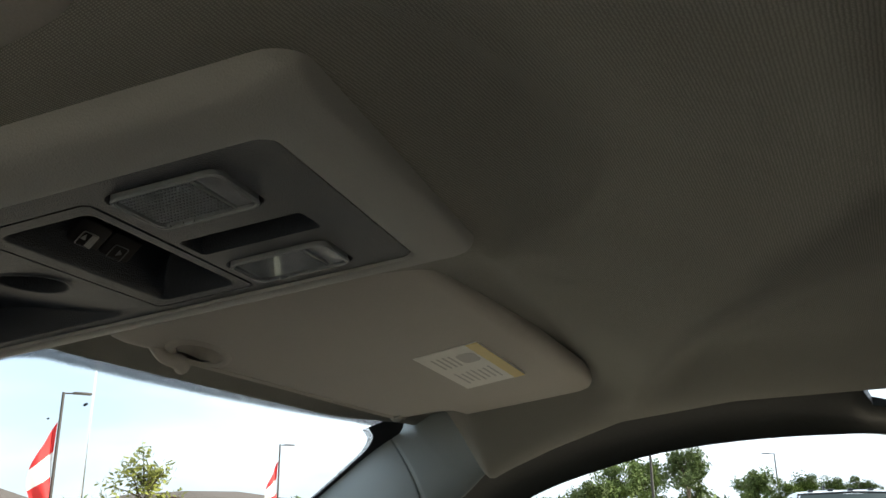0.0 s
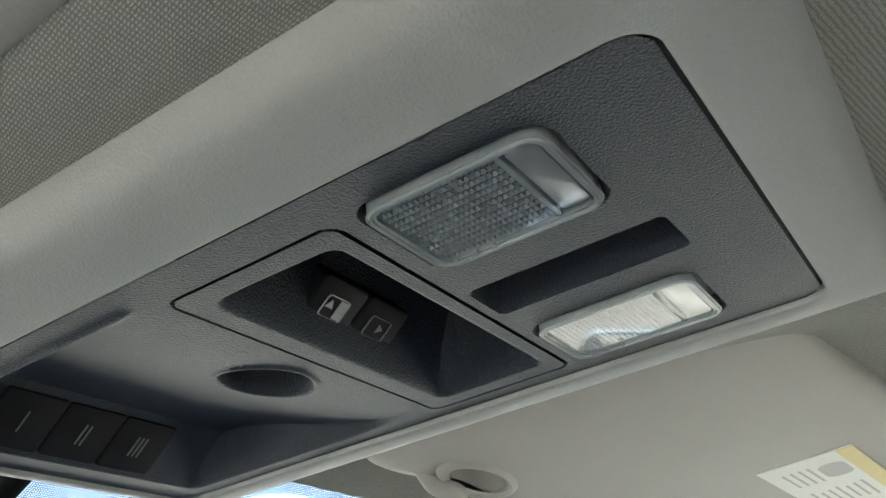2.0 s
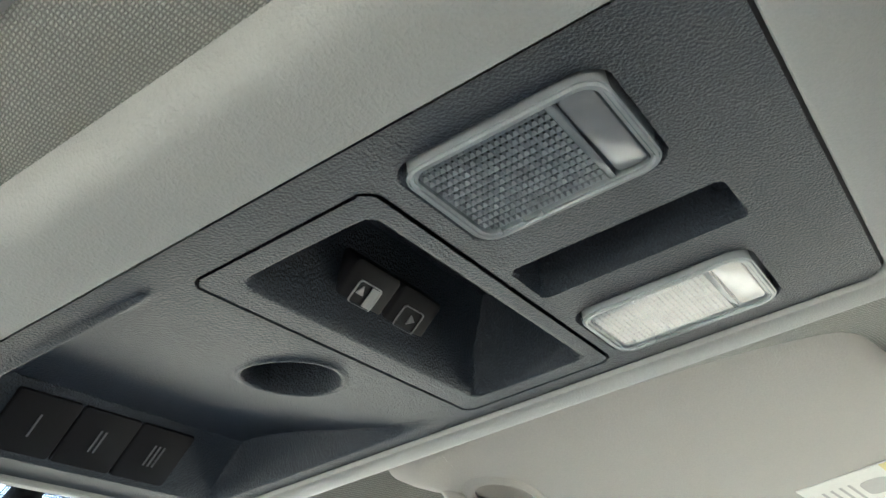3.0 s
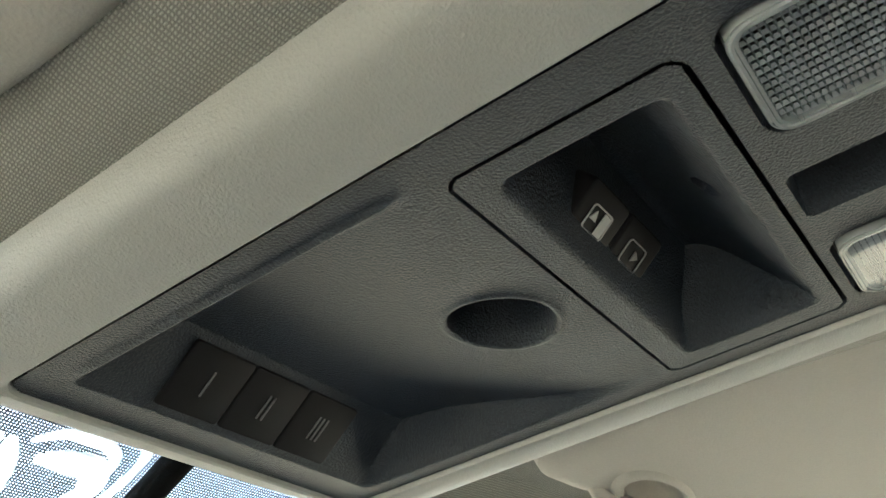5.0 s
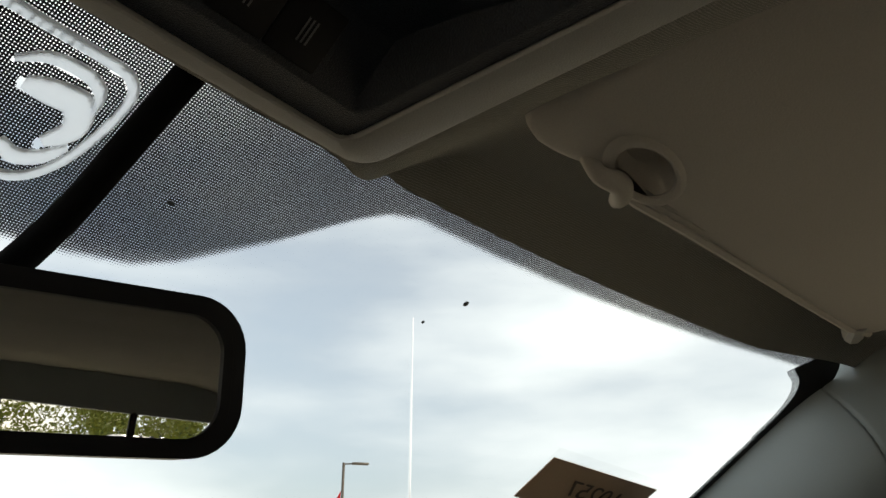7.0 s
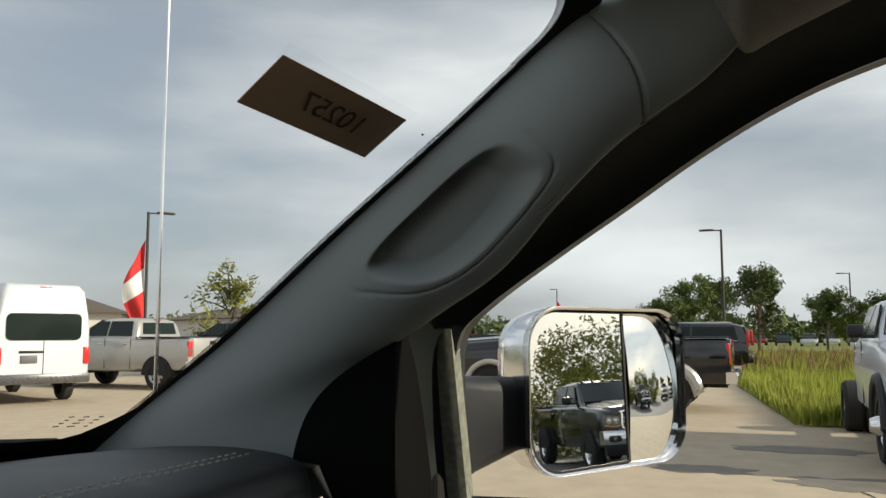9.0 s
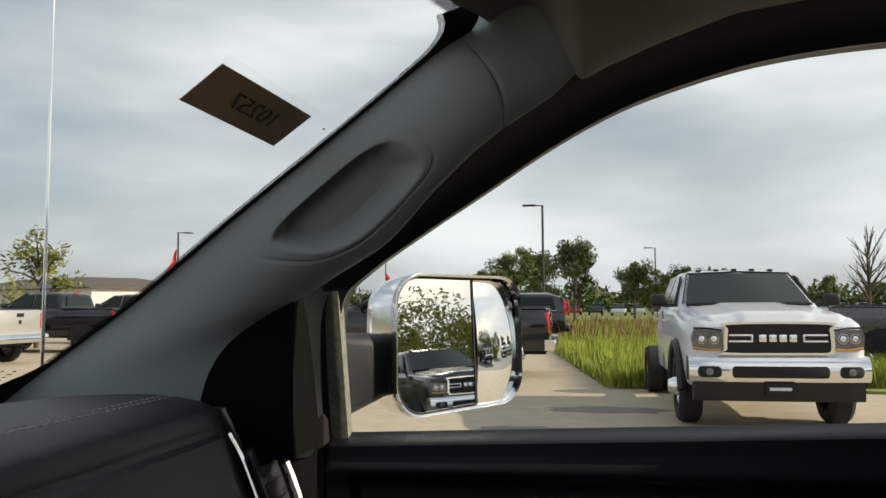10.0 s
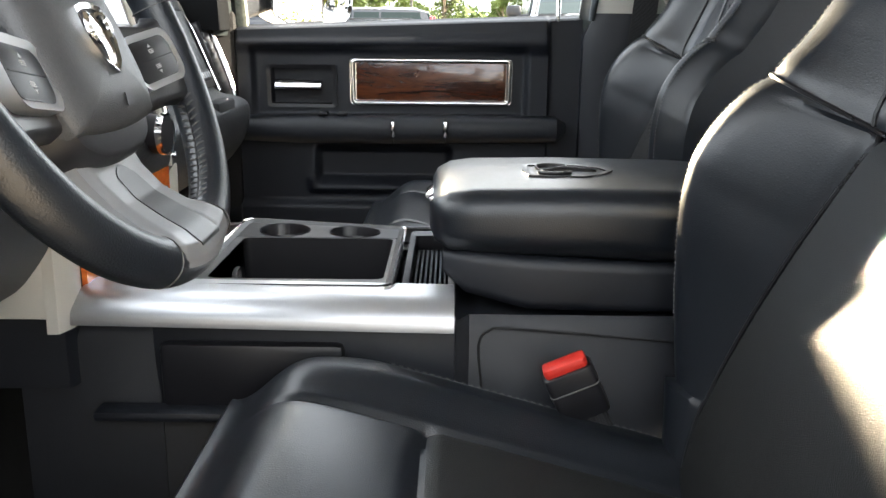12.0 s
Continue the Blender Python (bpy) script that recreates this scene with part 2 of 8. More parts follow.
def dotted(name, pitch, hole):
    """Black print with rows of clear round holes; the second map says how far the print fades out."""
    m, nt, p = nodes_of(name)
    out = nt.nodes["Material Output"]
    uv = nt.nodes.new("ShaderNodeUVMap")
    uv.uv_map = "glass"
    fade = nt.nodes.new("ShaderNodeUVMap")
    fade.uv_map = "fade"
    sep = nt.nodes.new("ShaderNodeSeparateXYZ")
    nt.links.new(uv.outputs["UV"], sep.inputs[0])
    sq = []
    for axis in ("X", "Y"):
        k = nt.nodes.new("ShaderNodeMath")
        k.operation, k.inputs[1].default_value = "MULTIPLY", 1 / pitch
        f = nt.nodes.new("ShaderNodeMath")
        f.operation = "FRACT"
        c = nt.nodes.new("ShaderNodeMath")
        c.operation, c.inputs[1].default_value = "SUBTRACT", 0.5
        q = nt.nodes.new("ShaderNodeMath")
        q.operation = "POWER"
        q.inputs[1].default_value = 2.0
        a = nt.nodes.new("ShaderNodeMath")
        a.operation = "ABSOLUTE"
        nt.links.new(sep.outputs[axis], k.inputs[0])
        nt.links.new(k.outputs[0], f.inputs[0])
        nt.links.new(f.outputs[0], c.inputs[0])
        nt.links.new(c.outputs[0], a.inputs[0])
        nt.links.new(a.outputs[0], q.inputs[0])
        sq.append(q)
    add = nt.nodes.new("ShaderNodeMath")
    add.operation = "ADD"
    nt.links.new(sq[0].outputs[0], add.inputs[0])
    nt.links.new(sq[1].outputs[0], add.inputs[1])
    root = nt.nodes.new("ShaderNodeMath")
    root.operation = "SQRT"
    nt.links.new(add.outputs[0], root.inputs[0])
    sepf = nt.nodes.new("ShaderNodeSeparateXYZ")
    nt.links.new(fade.outputs["UV"], sepf.inputs[0])
    size = nt.nodes.new("ShaderNodeMapRange")
    size.inputs["To Min"].default_value, size.inputs["To Max"].default_value = hole, 0.66
    nt.links.new(sepf.outputs["X"], size.inputs["Value"])
    less = nt.nodes.new("ShaderNodeMath")
    less.operation = "LESS_THAN"
    nt.links.new(root.outputs[0], less.inputs[0])
    nt.links.new(size.outputs["Result"], less.inputs[1])
    clear = nt.nodes.new("ShaderNodeBsdfTransparent")
    mix = nt.nodes.new("ShaderNodeMixShader")
    p.inputs["Base Color"].default_value, p.inputs["Roughness"].default_value = (0.007, 0.007, 0.008, 1), 0.5
    nt.links.new(less.outputs[0], mix.inputs["Fac"])
    nt.links.new(p.outputs[0], mix.inputs[1])
    nt.links.new(clear.outputs[0], mix.inputs[2])
    nt.links.new(mix.outputs[0], out.inputs["Surface"])
    return m


# ---- building helpers ----
def thing(name, label, category, m=None, group="", kind=""):
    """An empty at a thing's base, to parent its parts."""
    ob = new(name)
    ob.empty_display_size = 0.1
    if m is not None:
        ob.matrix_world = m
    return tagged(ob, label, category, group, kind)


def mesh_of(name, bm, material, smooth=True):
    if bm.faces:
        bmesh.ops.recalc_face_normals(bm, faces=bm.faces)
    me = bpy.data.meshes.new(name)
    bm.to_mesh(me)
    bm.free()
    me.materials.append(material)
    if smooth and me.polygons:
        me.polygons.foreach_set("use_smooth", [True] * len(me.polygons))
        me.set_sharp_from_angle(angle=radians(38))
    return me


def part(name, bm, material, parent=None, label="", smooth=True):
    """One mesh, under a thing or under a part."""
    ob = new(name, mesh_of(name, bm, material, smooth))
    if parent is not None:
        ob.parent = parent
    return tagged(ob, label) if label else ob


def solo(name, bm, material, label, category, m=None, group="", kind="", smooth=True):
    ob = part(name, bm, material, None, "", smooth)
    if m is not None:
        ob.matrix_world = m
    return tagged(ob, label, category, group, kind)


def merge(*bms):
    out = bmesh.new()
    for bm in bms:
        me = bpy.data.meshes.new("join")
        bm.to_mesh(me)
        out.from_mesh(me)
        bpy.data.meshes.remove(me)
        bm.free()
    return out


def moved(bm, m):
    bmesh.ops.transform(bm, matrix=m, verts=bm.verts)
    return bm


def box(size, at=(0, 0, 0), bevel=0.0, seg=2, turn=(0, 0, 0)):
    bm = bmesh.new()
    bmesh.ops.create_cube(bm, size=1)
    bmesh.ops.scale(bm, vec=size, verts=bm.verts)
    if bevel:
        bmesh.ops.bevel(bm, geom=bm.edges[:], offset=min(bevel, min(size) * 0.49), segments=seg, profile=0.5, affect="EDGES")
    return moved(bm, pose(*at, *turn))


def rrect(w, h, r, n=5, at=(0, 0)):
    """A rounded rectangle's outline, anticlockwise."""
    out = []
    r = min(r, w / 2, h / 2)
    for cx, cy, a0 in ((w / 2 - r, h / 2 - r, 0), (r - w / 2, h / 2 - r, 90), (r - w / 2, r - h / 2, 180), (w / 2 - r, r - h / 2, 270)):
        for k in range(n + 1):
            a = radians(a0 + 90 * k / n)
            out.append((at[0] + cx + r * math.cos(a), at[1] + cy + r * math.sin(a)))
    return out


def loft(loops, close=True, caps=(True, True)):
    """A skin through loops of equally many points."""
    bm = bmesh.new()
    rows = [[bm.verts.new(p) for p in loop] for loop in loops]
    n = len(rows[0])
    for a, b in zip(rows, rows[1:]):
        for k in range(n if close else n - 1):
            bm.faces.new((a[k], a[(k + 1) % n], b[(k + 1) % n], b[k]))
    for want, row in zip(caps, (rows[0], rows[-1])):
        if want and close:
            bm.faces.new(row)
    return bm


def slab(outline, z0, z1, bevel=0.0, seg=2):
    """An outline in the xy plane, made thick from z0 to z1."""
    bm = loft([[(x, y, z0) for x, y in outline], [(x, y, z1) for x, y in outline]])
    if bevel:
        flat = [e for e in bm.edges if abs(e.verts[0].co.z - e.verts[1].co.z) < 1e-6]
        bmesh.ops.bevel(bm, geom=flat, offset=bevel, segments=seg, profile=0.5, affect="EDGES")
    return bm


def ring(outer, inner, z0, z1, lip=0.0):
    """A flat frame between two outlines of equally many points."""
    o0, o1 = [(x, y, z0) for x, y in outer], [(x, y, z1) for x, y in outer]
    i0, i1 = [(x, y, z0) for x, y in inner], [(x, y, z1 - lip) for x, y in inner]
    return loft([o0, o1, i1, i0, o0], caps=(False, False))


def tube(points, r, n=8, closed=False, squash=1.0):
    """A round bar along points; r may be one radius or one for each point."""
    pts = [Vector(p) for p in points]
    loops = []
    side = None
    for k, p in enumerate(pts):
        a = pts[(k - 1) % len(pts)] if closed or k else p
        b = pts[(k + 1) % len(pts)] if closed or k < len(pts) - 1 else p
        d = (b - a).normalized()
        if side is None:
            side = d.orthogonal().normalized()
        side = (side - d * side.dot(d)).normalized()
        up = d.cross(side)
        rr = r[k] if isinstance(r, (list, tuple)) else r
        loops.append([p + rr * (math.cos(t) * side + squash * math.sin(t) * up) for t in (2 * math.pi * q / n for q in range(n))])
    if closed:
        loops.append(loops[0])
        bm = loft(loops, caps=(False, False))
        bmesh.ops.remove_doubles(bm, verts=bm.verts, dist=1e-6)
        return bm
    return loft(loops)


def sheet(f, us, vs, thick=0.0, away=(0, 0, 1)):
    """A surface f(u, v) over two lists of values; thick: a second skin that far off, with closed edges."""
    verts = [tuple(f(u, v)) for v in vs for u in us]
    nu, nv = len(us), len(vs)
    faces = [(j * nu + i, j * nu + i + 1, (j + 1) * nu + i + 1, (j + 1) * nu + i) for j in range(nv - 1) for i in range(nu - 1)]
    if thick:
        a = Vector(away).normalized() * thick
        k = len(verts)
        verts += [(x + a.x, y + a.y, z + a.z) for x, y, z in verts]
        faces += [tuple(k + i for i in reversed(q)) for q in faces]
        rim = [i for i in range(nu)] + [j * nu + nu - 1 for j in range(1, nv)] + [(nv - 1) * nu + i for i in range(nu - 2, -1, -1)]
        rim += [j * nu for j in range(nv - 2, 0, -1)]
        faces += [(a0, b0, b0 + k, a0 + k) for a0, b0 in zip(rim, rim[1:] + rim[:1])]
    me = bpy.data.meshes.new("sheet")
    me.from_pydata(verts, [], faces)
    bm = bmesh.new()
    bm.from_mesh(me)
    bpy.data.meshes.remove(me)
    return bm


def steps(a, b, n):
    return [a + (b - a) * k / n for k in range(n + 1)]


def smooth(a, b, x):
    t = min(max((x - a) / (b - a), 0.0), 1.0)
    return t * t * (3 - 2 * t)


def bump_in(x, a, b, edge):
    """1 between a and b, falling off to 0 over edge outside."""
    return smooth(a - edge, a, x) * (1 - smooth(b, b + edge, x))


def curve_at(points, s):
    """A smooth line through points (Catmull-Rom), s from 0 to 1."""
    pts = [Vector(p) for p in points]
    n = len(pts) - 1
    k = min(int(s * n), n - 1)
    t = s * n - k
    p1, p2 = pts[k], pts[k + 1]
    p0 = pts[k - 1] if k else 2 * p1 - p2
    p3 = pts[k + 2] if k + 2 <= n else 2 * p2 - p1
    return 0.5 * (2 * p1 + (p2 - p0) * t + (2 * p0 - 5 * p1 + 4 * p2 - p3) * t * t + (3 * p1 - p0 - 3 * p2 + p3) * t ** 3)


def curve(points, n):
    return [curve_at(points, k / n) for k in range(n + 1)]


def text_bm(body, size, extrude=0.0003):
    """Lettering in the built-in font, as a mesh in the xy plane."""
    c = bpy.data.curves.new("lettering", "FONT")
    c.body, c.size, c.extrude, c.align_x, c.align_y = body, size, extrude, "CENTER", "CENTER"
    ob = bpy.data.objects.new("lettering", c)
    scene.collection.objects.link(ob)
    me = bpy.data.meshes.new_from_object(ob.evaluated_get(bpy.context.evaluated_depsgraph_get()))
    bm = bmesh.new()
    bm.from_mesh(me)
    bpy.data.objects.remove(ob)
    bpy.data.curves.remove(c)
    bpy.data.meshes.remove(me)
    return bm


# ---- the cab: roof lining, windscreen, pillars, floor ----
def header_y(x):
    """How far forward the roof lining reaches."""
    return 0.275 - 0.34 * x * x - 0.027 * (1 - smooth(0.085, 0.17, abs(x)))


def roof_edge_z(y):
    """Height of the lining's lower edge over the side doors."""
    ys = [-2.2, -1.2, -0.9, -0.377, -0.23, -0.11, -0.036, 0.012, 0.073, 0.139]
    zs = [1.74, 1.775, 1.792, 1.795, 1.789, 1.772, 1.746, 1.726, 1.695, 1.652]
    return float(np.interp(y, ys, zs))


def lining_z(x, y):
    a = abs(x)
    near = 1.806 - 0.128 * y
    off = 1.824 - 0.045 * max(y, 0)
    z = near + (off - near) * smooth(0.105, 0.19, a)
    back = smooth(-0.07, -0.16, y)
    z += (1.828 - z) * back
    z += 0.030 * smooth(-0.26, -0.50, y) * (1 - smooth(0.30, 0.56, a))
    # clear of the console's hollows
    z += 0.06 * bump_in(x, -0.094, 0.090, 0.006) * bump_in(y, -0.062, 0.222, 0.006)
    # the lining dips in a band between two creases that sweep back from the console's rear corner
    y1 = min(-0.155 + 0.33 * a + 3.0 * max(a - 0.05, 0) ** 2, -0.086)
    y2 = -0.268 + 0.32 * a - 0.13 * a * a
    side = 1 - smooth(0.56, 0.62, a)
    if y < y1:
        s = (y1 - y) / (y1 - y2)
        dip = 0.034 * s ** 0.7 if s < 0.92 else 0.0321 * (1 - 0.95 * smooth(0.92, 2.2, s))
        z -= dip * side
    z -= 0.0050 * math.exp(-(((y - y1) / 0.006) ** 2)) * (1 - smooth(0.16, 0.36, a))
    z -= 0.0060 * math.exp(-(((y - y2) / 0.020) ** 2)) * side
    return z


def roof_lining():
    def f(u, v):
        x0 = 0.635 * u
        front = header_y(x0) - 0.012 * smooth(0.8, 1, abs(u))
        y = front + (-2.1 - front) * v
        full = 1 - smooth(0.032, 0.105, y)
        z = lining_z(x0, y)
        drop = smooth(0.74, 1.0, abs(u)) ** 1.2 * full
        z += (roof_edge_z(y) - z) * drop
        z += (1.790 - z) * smooth(0.85, 1.0, abs(u)) * (1 - full)
        z = min(z, screen_z(x0, y) - 0.0065)
        return x0, y, z

    us = steps(-1, 1, 300)
    vs = [0] + [0.30 * (k / 110) ** 1.15 for k in range(1, 111)] + steps(0.30, 1, 40)[1:]
    ob = part("ceiling", sheet(f, us, vs, 0.012), CLOTH)
    return tagged(ob, "grey-beige woven cloth roof lining of the cab", "headliner", kind="structure")


def screen_z(x, y):
    return 1.698 + (0.44 - 0.45 * x * x - y) * 0.645


def screen_y(x, z):
    """The windscreen: raked, bowed forward in the middle."""
    return 0.44 - 0.45 * x * x - (z - 1.698) / 0.645


def windscreen():
    bm = sheet(lambda u, z: (0.735 * u * (1.0 if z < 1.7 else 1.0), screen_y(0.735 * u, z), z), steps(-1, 1, 40), steps(1.30, 1.830, 24))
    ob = tagged(part("window_windscreen", bm, GLASS), "clear raked windscreen with dotted black upper border", "windscreen", kind="structure")
    ob.visible_shadow = False
    return ob


# edges of the front pillars, from the top down (right-hand side; mirrored for the other)
PILLAR_SCREEN = [(0.646, 0.150, 1.792), (0.634, 0.189, 1.749), (0.648, 0.282, 1.682), (0.664, 0.398, 1.599), (0.686, 0.531, 1.504), (0.694, 0.663, 1.415), (0.71, 0.78, 1.335)]
PILLAR_DOOR = [(0.628, 0.066, 1.697), (0.632, 0.128, 1.658), (0.642, 0.182, 1.612), (0.662, 0.238, 1.560), (0.690, 0.315, 1.518), (0.705, 0.395, 1.465), (0.70, 0.435, 1.36)]


def pillar_point(s, t, side=1):
    a, b = curve_at(PILLAR_SCREEN, s), curve_at(PILLAR_DOOR, s)
    if s < 0:
        a, b = a + Vector((0.05, 0, 0)) * -s, b + Vector((0.05, 0, 0.1)) * -s
    inward = Vector((-0.72, -0.62, -0.25)).normalized()
    if t < 0:
        p = a + Vector((0.02, 0.05, 0.05)) * -t * 4
    elif t > 1:
        p = b + Vector((0.10, 0.03, 0.01)) * (t - 1) * 4
    else:
        p = a.lerp(b, t) + inward * (0.030 * math.sin(math.pi * t) ** 0.8)
        # the long oval hollow
        du, dv = (s - 0.430) / 0.124, (t - 0.495) / 0.270
        d = max(abs(du) ** 3.6 + abs(dv) ** 3.6, 1e-9) ** (1 / 3.6)
        p -= inward * 0.036 * (1 - smooth(0.66, 1.0, d))
        rim = math.exp(-(((d - 1.16) / 0.03) ** 2))
        p -= inward * 0.0022 * rim * (1 - smooth(0.0, 0.6, -dv - 0.2))
        # the round airbag mark and the cross seam near the top
        ring_d = math.hypot((s - 0.335) / 0.040, (t - 0.845) / 0.075)
        p -= inward * 0.0010 * math.exp(-(((ring_d - 1) / 0.07) ** 2))
        p -= inward * 0.0030 * math.exp(-(((s - 0.075 - 0.05 * t) / 0.0045) ** 2))
    return Vector((p.x * side, p.y, p.z))


def pillars():
    for side, name in ((1, "right"), (-1, "left")):
        seal = part("trim_pillar_seal", sheet(lambda t, s: pillar_point(s, t, side), steps(1, 1.25, 4), steps(-0.14, 1, 40)), SHADOW_GAP)
        tagged(seal, "black seal between the pillar cover and the door", "seal", kind="structure")
        ob = part("trim_pillar", sheet(lambda t, s: pillar_point(s, t, side), steps(0, 1, 130), steps(-0.14, 1, 320)), PILLAR)
        tagged(ob, "grey moulded windscreen pillar cover with an oval hollow", "pillar trim", kind="structure")


def b_pillars():
    for side in (1, -1):
        def f(t, s):
            z = 0.80 + 1.02 * s
            lean = -0.22 * max(z - 1.36, 0)
            y0 = -0.409 - 0.11 * max(z - 1.37, 0) + 0.022 * (1 - smooth(1.325, 1.365, z))
            width = 0.20 - 0.035 * smooth(1.30, 1.42, z)
            bow = 0.022 * math.sin(math.pi * min(max(t, 0), 1)) ** 0.6
            x = 0.775 + lean - bow + (0.05 if t < 0 or t > 1 else 0)
            return side * x, y0 - width * min(max(t, 0.0), 1.0), z

        ts = [-0.1] + steps(0, 1, 16) + [1.1]
        up = part("trim_door_post", sheet(f, ts, steps(0.555, 1, 24)), POST)
        tagged(up, "pale grey upper cover of the door post", "pillar trim", kind="structure")
        low = part("trim_door_post", sheet(lambda t, s: tuple(Vector(f(t, s)) + Vector((-0.003 * side, 0, 0))), ts, steps(0, 0.558, 24)), DOORSKIN)
        tagged(low, "black lower cover of the door post", "pillar trim", kind="structure")
        seal = tube([(side * (0.770 - 0.22 * max(z - 1.36, 0)), -0.401 - 0.11 * max(z - 1.37, 0), z) for z in steps(1.355, 1.80, 24)], 0.0065, 8)
        tagged(part("trim_door_seal", seal, SEAL_GREY), "blue-grey rubber seal along the door post", "door seal", kind="structure")


def cab_shell():
    """Floor, bulkhead, back wall and the rear side walls with their windows."""
    tagged(part("floor", box((1.50, 3.0, 0.05), (0, -0.6, 0.665), 0.01), CARPET), "dark carpeted cab floor", "floor", kind="structure")
    tagged(part("wall_bulkhead", box((1.56, 0.05, 0.75), (0, 1.02, 0.98), 0.01), CARPET), "dark carpeted bulkhead under the dashboard", "bulkhead", kind="structure")
    roof = sheet(lambda u, v: (0.67 * u, 0.205 - 0.26 * u * u - (2.40 - 0.26 * u * u) * v, 1.945 - 0.10 * abs(u) ** 3 - 0.05 * abs(2 * v - 1) ** 4), steps(-1, 1, 16), steps(0, 1, 20), 0.02)
    tagged(part("roof", roof, PAINT_DARK), "dark painted cab roof skin", "roof", kind="structure")
    # back wall with its window opening
    outer, inner = rrect(1.56, 1.16, 0.1, 5, (0, 1.28)), rrect(1.16, 0.36, 0.06, 5, (0, 1.57))
    back = moved(ring(outer, inner, 0, 0.05), pose(0, -2.08, 0, 90, 0, 0))
    tagged(part("wall_back", back, PILLAR), "grey back wall of the cab round its window", "wall", kind="structure")
    for side in (1, -1):
        o, i = rrect(1.50, 1.08, 0.06, 6, (-1.30, 1.24)), rrect(0.930, 0.142, 0.022, 6, (-1.050, 1.534))
        wall = moved(ring(o, i, 0, 0.06), Matrix(((0, 0, side, side * 0.765), (1, 0, 0, 0), (0, 1, 0, 0), (0, 0, 0, 1))))
        for v in wall.verts:
            v.co.x -= side * 0.25 * max(v.co.z - 1.36, 0)
        tagged(part("wall_rear_door", wall, DOORSKIN), "black rear door wall of the cab with its window opening", "wall", kind="structure")
        frame_o, frame_i = rrect(1.04, 0.40, 0.06, 6, (-1.050, 1.570)), rrect(0.926, 0.138, 0.022, 6, (-1.050, 1.534))
        trim = moved(ring(frame_o, frame_i, -0.012, 0.0), Matrix(((0, 0, side, side * 0.762), (1, 0, 0, 0), (0, 1, 0, 0), (0, 0, 0, 1))))
        for v in trim.verts:
            v.co.x -= side * 0.25 * max(v.co.z - 1.36, 0)
        tagged(part("trim_rear_window", trim, POST), "pale grey surround of the rear door window", "window trim", kind="structure")
    for x in (-0.17, 0.20):
        tagged(part("trim_window_bar", box((0.022, 0.03, 0.38), (x, -2.095, 1.57), 0.006), SHADOW_GAP), "black upright bar of the sliding rear window", "window bar", kind="structure")
    for side in (1, -1):
        kick = box((0.04, 0.72, 0.74), (side * 0.80, 0.70, 1.0), 0.01)
        tagged(part("wall_footwell", kick, CARPET), "dark side wall of the footwell", "wall", kind="structure")
        bar = box((0.03, 0.024, 0.24), (side * 0.712, -0.636, 1.55), 0.010, turn=(0, side * -14, 0))
        tagged(part("trim_window_bar", bar, PILLAR), "pale upright bar in the rear side window", "window bar", kind="structure")
    tagged(part("wall_cowl", box((1.56, 0.10, 0.30), (0, 1.06, 1.20), 0.02), SHADOW_GAP), "black cowl below the windscreen", "cowl", kind="structure")
    sill = box((0.16, 1.4, 0.16), (-0.80, 0.0, 0.70), 0.03)
    tagged(part("sill", sill, SHADOW_GAP), "black door sill of the open doorway", "sill", kind="structure")


# ---- the passenger door ----
WINDOW_EDGE = [(0.328, 1.318), (0.326, 1.43), (0.318, 1.50), (0.286, 1.534), (0.212, 1.582), (0.146, 1.622), (0.076, 1.665), (0.010, 1.699), (-0.052, 1.722), (-0.147, 1.746), (-0.260, 1.758), (-0.365, 1.758),
               (-0.402, 1.742), (-0.402, 1.66), (-0.392, 1.50), (-0.380, 1.335)]


def glass_x(z):
    return 0.815 - 0.27 * (z - 1.345)


def door_x(y, z):
    """The door's inner skin: how far out it lies."""
    x = 0.800
    x -= 0.022 * bump_in(z, 1.318, 1.346, 0.040) * bump_in(y, -0.31, 0.335, 0.012)
    x += 0.034 * smooth(1.347, 1.356, z)
    x -= 0.012 * bump_in(y, -0.318, 0.34, 0.006) * (1 - smooth(1.30, 1.33, z))
    # raised rim round the field that holds handle and wood
    x += 0.014 * bump_in(y, -0.265, 0.300, 0.016) * bump_in(z, 1.160, 1.288, 0.014)
    # handle bowl
    x += 0.030 * bump_in(y, 0.140, 0.272, 0.007) * bump_in(z, 1.178, 1.252, 0.006)
    # the long pocket below the arm rest
    x += 0.018 * bump_in(y, -0.100, 0.165, 0.020) * bump_in(z, 1.018, 1.072, 0.020)
    x -= 0.010 * bump_in(y, -0.120, 0.185, 0.018) * bump_in(z, 0.996, 1.012, 0.014)
    x -= 0.020 * bump_in(z, 0.70, 0.955, 0.02)
    return x


